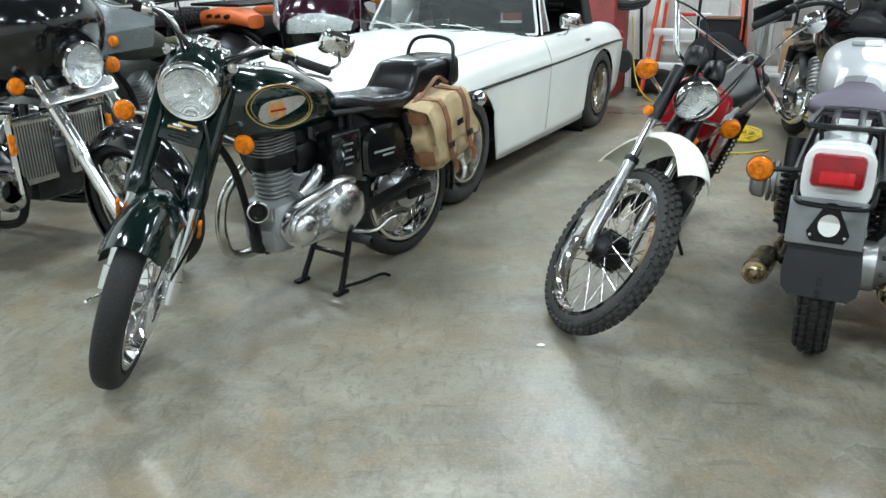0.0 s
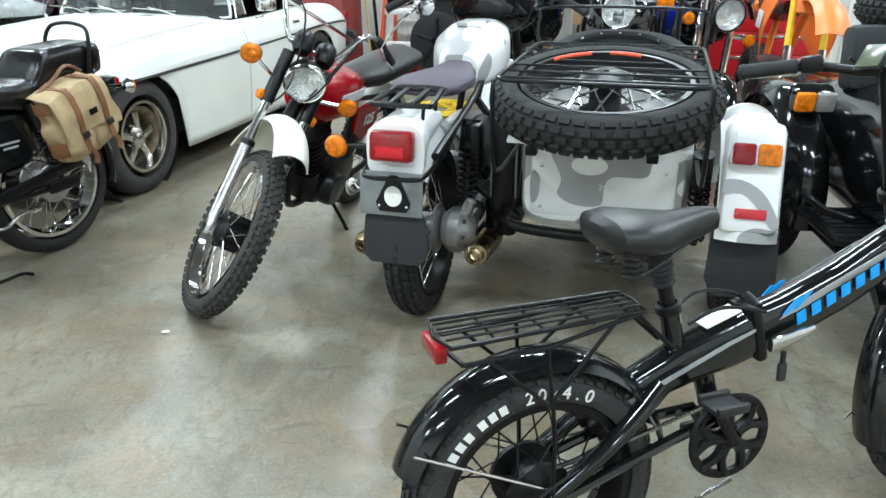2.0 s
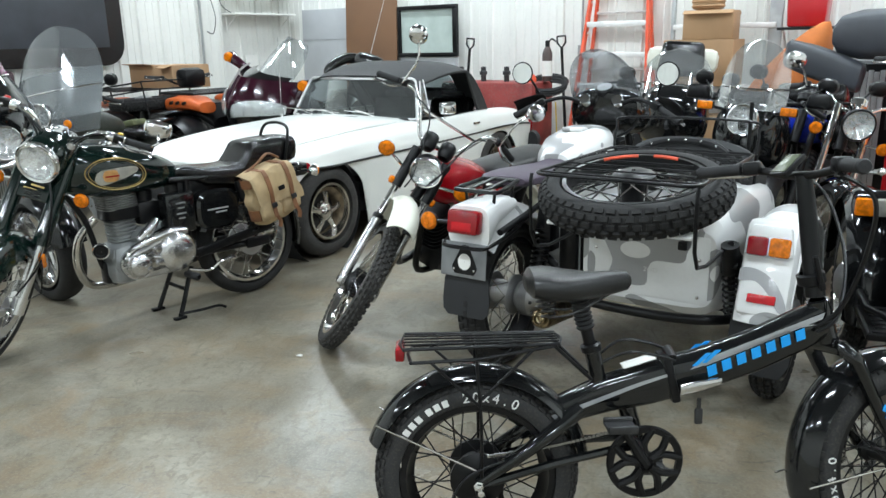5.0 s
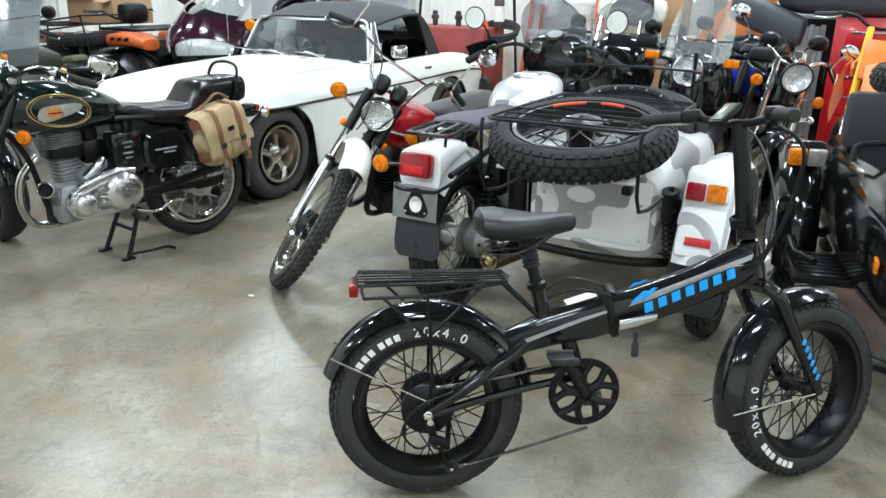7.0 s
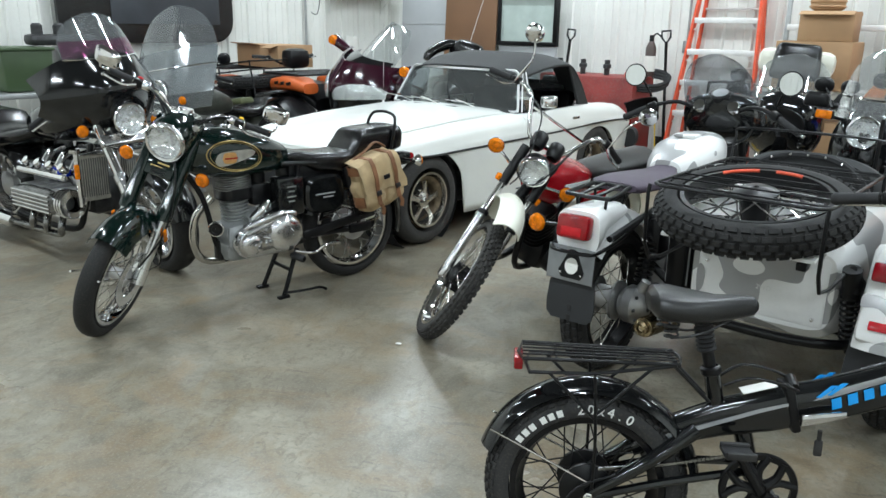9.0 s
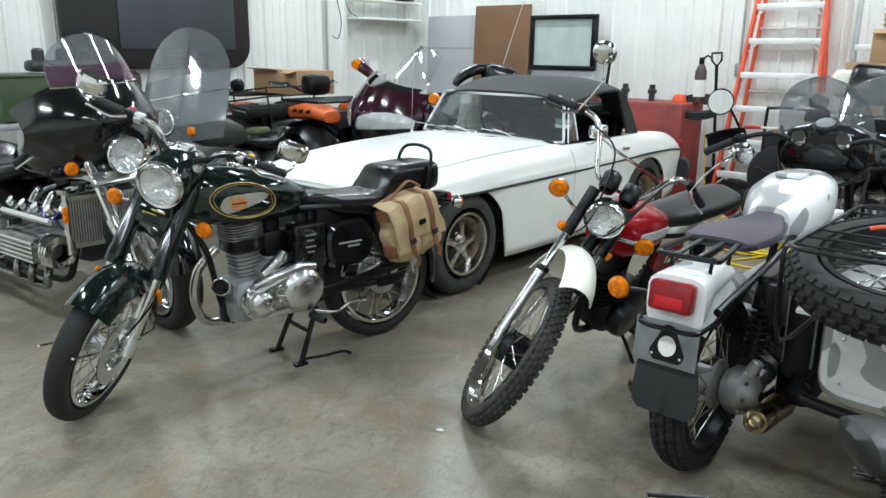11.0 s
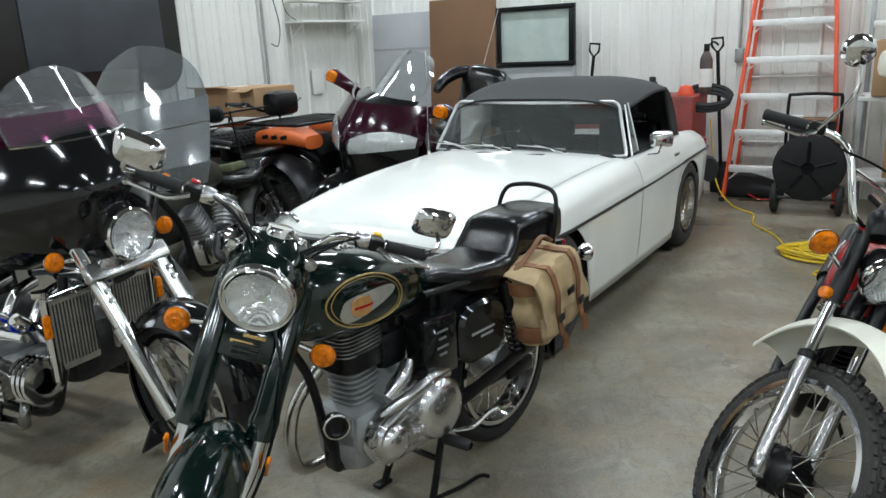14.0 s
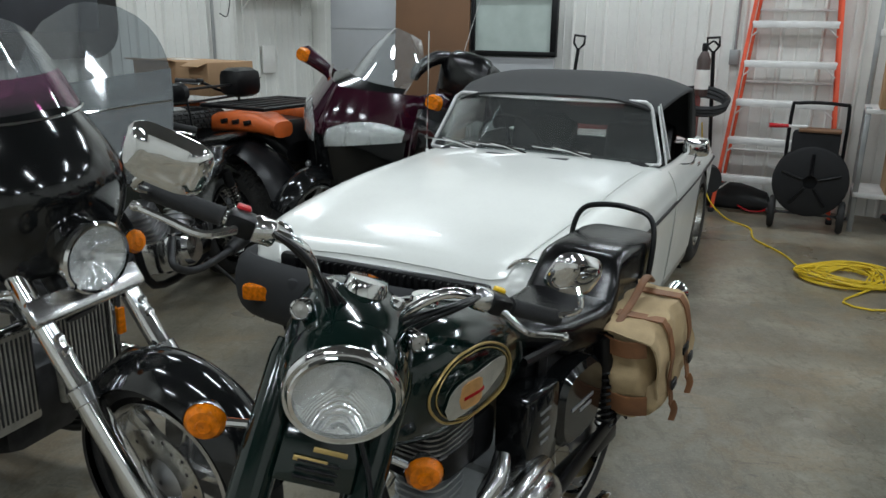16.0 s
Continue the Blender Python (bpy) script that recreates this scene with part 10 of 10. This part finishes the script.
def west_bench():
    """A low bench by the side wall with stored goods on it."""
    t = thing("storage_bench", "grey steel bench by the side wall carrying stored goods", "bench", room(-6.0, 3.3))
    b = B()
    rbox(b, (0, 0, 0.82), (0.6, 2.0, 0.05), 0.008)
    part("bench_top", b, GREYMETAL, t)
    for x in (-0.25, 0.25):
        for y in (-0.95, 0.95):
            b = B()
            rbox(b, (x, y, 0.4), (0.05, 0.05, 0.8), 0.006)
            part("leg", b, GREYMETAL, t)
    g = thing("green_bin", "dark green plastic bin standing on the bench", "bin", room(-6.0, 2.95, 0.85))
    b = B()
    rbox(b, (0, 0, 0.19), (0.44, 0.42, 0.38), 0.03, None, (1.08, 1.08))
    part("body", b, mat("green_plastic", (0.05, 0.085, 0.035), 0.5, 0, 0.15, 5), g)
    b = B()
    rbox(b, (0, 0, 0.375), (0.5, 0.48, 0.03), 0.01)
    part("rim", b, bpy.data.materials["green_plastic"], g)
    m = thing("maroon_case", "dark maroon hard case standing on the bench", "case", room(-6.0, 3.65, 0.85))
    b = B()
    rbox(b, (0, 0, 0.2), (0.4, 0.66, 0.4), 0.05)
    part("body", b, MAROON, m)
    b = B()
    tube(b, [(0.2, -0.1, 0.24), (0.24, -0.09, 0.24), (0.24, 0.09, 0.24), (0.2, 0.1, 0.24)], 0.01, 8, 4)
    part("handle", b, SATIN, m)
    k = thing("carburettor_set", "old dark engine castings lying on the stored boxes", "engine part", room(-6.0, 3.35, 1.25))
    b = B()
    rbox(b, (0, 0, 0.05), (0.2, 0.6, 0.1), 0.04)
    for y in (-0.2, 0.0, 0.2):
        lathe(b, [(0.03, 0), (0.05, 0.01), (0.05, 0.1), (0.03, 0.12), (0.001, 0.12)], (0, y, 0.08), (0, 0, 1), 14)
    part("casting", b, STEEL, k)
    p = thing("steel_plate", "grey steel plate with bolts leaning beside the motorcycle", "plate", pose(-2.5, 5.3, 0, 0, 0, -30))
    b = B()
    plate(b, [(-0.36, 0, 0.36), (-0.2, 0, 0.33), (0.0, 0, 0.2), (0.16, 0, 0.02), (0.08, 0, 0.0), (-0.1, 0, 0.14)], (0, 0.006, 0))
    part("blade", b, GREYMETAL, p)
    for x, z in ((-0.02, 0.15), (0.02, 0.11)):
        b = B()
        lathe(b, [(0.001, 0.008), (0.01, 0.006), (0.012, 0)], (x, 0, z), (0, -1, 0), 10)
        part("bolt", b, CHROME, p)


west_bench()
step_ladder()
hand_truck()
cord_coil()
wall_items()


# ---- storage along the right of the end wall ----
def rack_side():
    sh = thing("steel_shelving", "grey steel shelving stacked with boxes by the end wall", "shelving", room(-0.34, 7.92))
    for x, y, w in ((-0.5, 0.2, 0.04), (0.48, 0.2, 0.12), (0.48, -0.22, 0.04), (-0.5, -0.22, 0.04)):
        h = 2.3 if y > 0 else 0.98
        b = B()
        rbox(b, (x, y, h / 2), (w, 0.04, h), 0.004)
        part("upright", b, GREYMETAL, sh)
    for z in (0.3, 0.95):
        b = B()
        rbox(b, (0, 0, z), (1.04, 0.5, 0.04), 0.008)
        part("shelf_board", b, STEPALU, sh)
    b = B()
    rbox(b, (0, 0.165, 1.525), (0.98, 0.03, 0.055), 0.006)
    part("cross_beam", b, STEPALU, sh)
    for u, v, z, w, d, h, rz in ((-0.44, 7.83, 0.972, 0.66, 0.4, 0.43, -1), (-0.38, 7.83, 1.404, 0.46, 0.34, 0.26, 4), (-0.4, 7.86, 0.322, 0.5, 0.4, 0.36, 2)):
        b = B()
        rbox(b, (0, 0, h / 2), (w, d, h), 0.006)
        m = room(u, v, z, rz)
        bx = tagged(part("cardboard_box", b, CARD, m=m), "plain brown cardboard box stacked on the steel shelving", "box", "boxes on the shelving")
        b = B()
        rbox(b, (0, 0, h + 0.0015), (w * 0.98, 0.05, 0.002))
        part("packing_tape", b, BROWN, bx, m=m)
        if z > 1.2:          # open flaps
            for y in (-1, 1):
                b = B()
                rbox(b, (0, y * (d / 2 + 0.035), h - 0.012), (w * 0.98, 0.08, 0.005), 0.001, pose(0, 0, 0, -24 * y, 0, 0))
                part("box_flap", b, CARD, bx, m=m)
    b = B()
    lathe(b, [(0.001, 0.0), (0.1, 0.0), (0.14, 0.02), (0.15, 0.1), (0.14, 0.17), (0.12, 0.2), (0.001, 0.2)], (0, 0, 0), (0, 0, 1), 26)
    for k in range(4):
        lathe(b, [(0.148, 0.03 + 0.042 * k), (0.158, 0.04 + 0.042 * k), (0.148, 0.05 + 0.042 * k)], (0, 0, 0), (0, 0, 1), 26)
    tagged(part("basket", b, CARD, m=room(-0.42, 7.83, 1.669)), "round brown woven basket on top of the cardboard boxes", "basket")
    c = thing("tool_cabinet", "tall red steel tool cabinet with drawers", "cabinet", pose(4.54, 5.87, 0, 0, 0, TURN))
    b = B()
    rbox(b, (0, 0, 0.62), (0.8, 0.5, 1.2), 0.012)
    part("body", b, REDCAB, c)
    for i in range(6):
        b = B()
        rbox(b, (0.03, -0.256, 0.2 + 0.17 * i), (0.68, 0.015, 0.155), 0.005)
        d = part("drawer", b, REDCAB, c)
        b = B()
        rbox(b, (0.03, -0.27, 0.255 + 0.17 * i), (0.6, 0.016, 0.018), 0.004)
        part("handle", b, POLISH, d)
    for x in (-0.34, 0.34):
        for y in (-0.2, 0.2):
            b = B()
            lathe(b, [(0.001, -0.015), (0.03, -0.015), (0.03, 0.015), (0.001, 0.015)], (x, y, 0.03), (1, 0, 0), 14)
            part("castor", b, GRIP, c)
    g = thing("grey_plastic_trunk", "large dark grey plastic moulding lying on the tool cabinet", "trunk", pose(4.45, 5.85, 1.22, 0, 0, TURN))
    b = B()
    loft(b, [oval((x, 0, 0.2), 0.3, h, (0, 1, 0), (0, 0, 1), 4, 24) for x, h in ((-0.78, 0.08), (-0.74, 0.15), (-0.6, 0.19), (-0.3, 0.2), (0.3, 0.2), (0.6, 0.18))])
    part("shell", b, NAVY, g)
    o = thing("covered_machine", "machine under an orange cover behind the motorcycles", "cover", room(0.38, 7.62))
    b = B()
    rbox(b, (0, 0, 0.3), (0.5, 0.42, 0.6), 0.03)
    part("body", b, SATIN, o)
    b = B()
    rbox(b, (0, 0, 0.78), (0.56, 0.46, 0.36), 0.008)
    part("carton", b, CARD, o)
    b = B()
    loft(b, [oval((sh, 0, z), w, d, (1, 0, 0), (0, 1, 0), 2.6, 28) for z, w, d, sh in ((0.93, 0.33, 0.25, 0), (1.05, 0.3, 0.24, 0.03), (1.2, 0.24, 0.2, 0.09), (1.36, 0.16, 0.15, 0.17), (1.48, 0.09, 0.1, 0.23), (1.54, 0.03, 0.05, 0.27))])
    for v in b.verts:
        v.co += 0.03 * noise.noise_vector(v.co * 4)
    part("cover", b, TARP, o)


def red_bin():
    ws = thing("wall_shelf", "narrow black steel wall shelf carrying a red bin", "shelf", room(0.45, 8.02))
    b = B()
    rbox(b, (0, 0, 1.485), (0.5, 0.3, 0.025), 0.004)
    part("shelf_board", b, SATIN, ws)
    for x in (-0.2, 0.2):
        b = B()
        tube(b, [(x, 0.15, 1.25), (x, -0.1, 1.47)], 0.01, 8)
        part("bracket", b, STEPALU, ws)
    b = B()
    rbox(b, (0, 0, 0.16), (0.32, 0.26, 0.32), 0.02, None, (1.08, 1.08))
    bn = thing("red_bin", "plain red plastic bin standing on the wall shelf", "bin", room(0.44, 8.0, 1.499))
    part("body", b, REDCAB, bn)
    b = B()
    rbox(b, (0, 0, 0.325), (0.36, 0.3, 0.03), 0.01)
    part("rim", b, REDCAB, bn)


def slat_panel():
    """Grey slats stacked upright against an added dark backing, a stand-in for shadow by the end wall."""
    # cabinet-shaped dark box, added where the background falls into shadow
    cb = thing("shade_backing", "added charcoal cabinet shape standing in for shadow by the end wall", "cabinet", room(1.25, 8.05))
    b = B()
    rbox(b, (0, 0, 0.61), (1.0, 0.4, 1.18), 0.01)
    part("body", b, STEELGREY, cb)
    for x in (-0.245, 0.245):
        b = B()
        rbox(b, (x, -0.206, 0.62), (0.47, 0.015, 1.1), 0.004)
        dr = part("door", b, SATIN, cb)
        b = B()
        rbox(b, (x * 0.3, -0.22, 0.68), (0.016, 0.016, 0.14), 0.004)
        part("handle", b, STEEL, dr)
    b = B()
    rbox(b, (0, 0, 0.02), (0.96, 0.36, 0.04), 0.004)
    part("plinth", b, SATIN, cb)
    sp = thing("slat_panel", "grey upright slats leaning on the added dark backing", "panel", room(1.02, 7.79))
    for i in range(5):
        b = B()
        rbox(b, (0.046 * (i - 2), 0, 0.56), (0.042, 0.02, 1.12 - 0.03 * (i % 2)), 0.004)
        part("slat", b, GREYMETAL, sp)


def floor_bag():
    bag = thing("duffel_bag", "slumped black cloth bag lying on the floor behind the ladder", "bag", pose(1.86, 8.12, 0, 0, 0, TURN))
    b = B()
    loft(b, [oval((x, 0.0, h * 0.92), 0.13, h, (0, 1, 0), (0, 0, 1), 2.6, 22) for x, h in ((-0.27, 0.05), (-0.24, 0.09), (-0.1, 0.12), (0.08, 0.1), (0.22, 0.08), (0.27, 0.04))])
    for v in b.verts:
        v.co += 0.02 * noise.noise_vector(v.co * 8)
        v.co.z = max(v.co.z, 0.0)
    part("body", b, CLOTH, bag)
    b = B()
    tube(b, [(0.0, -0.14, 0.05), (0.08, -0.17, 0.02), (0.18, -0.16, 0.018), (0.24, -0.13, 0.04)], 0.014, 8, 4, flat=0.5)
    part("strap", b, REDCAB, bag, "red webbing strap")


floor_bag()
rack_side()
red_bin()
slat_panel()
b = B()
bmesh.ops.create_icosphere(b, subdivisions=2, radius=0.012)
for v in b.verts:
    v.co = V(v.co.x * 1.3, v.co.y * 0.8, v.co.z * 0.35 + 0.004) + 0.003 * noise.noise_vector(v.co * 150)
tagged(part("paper_scrap", b, PAPER, m=pose(0.367, 2.571, 0)), "small white scrap lying on the concrete floor", "scrap")
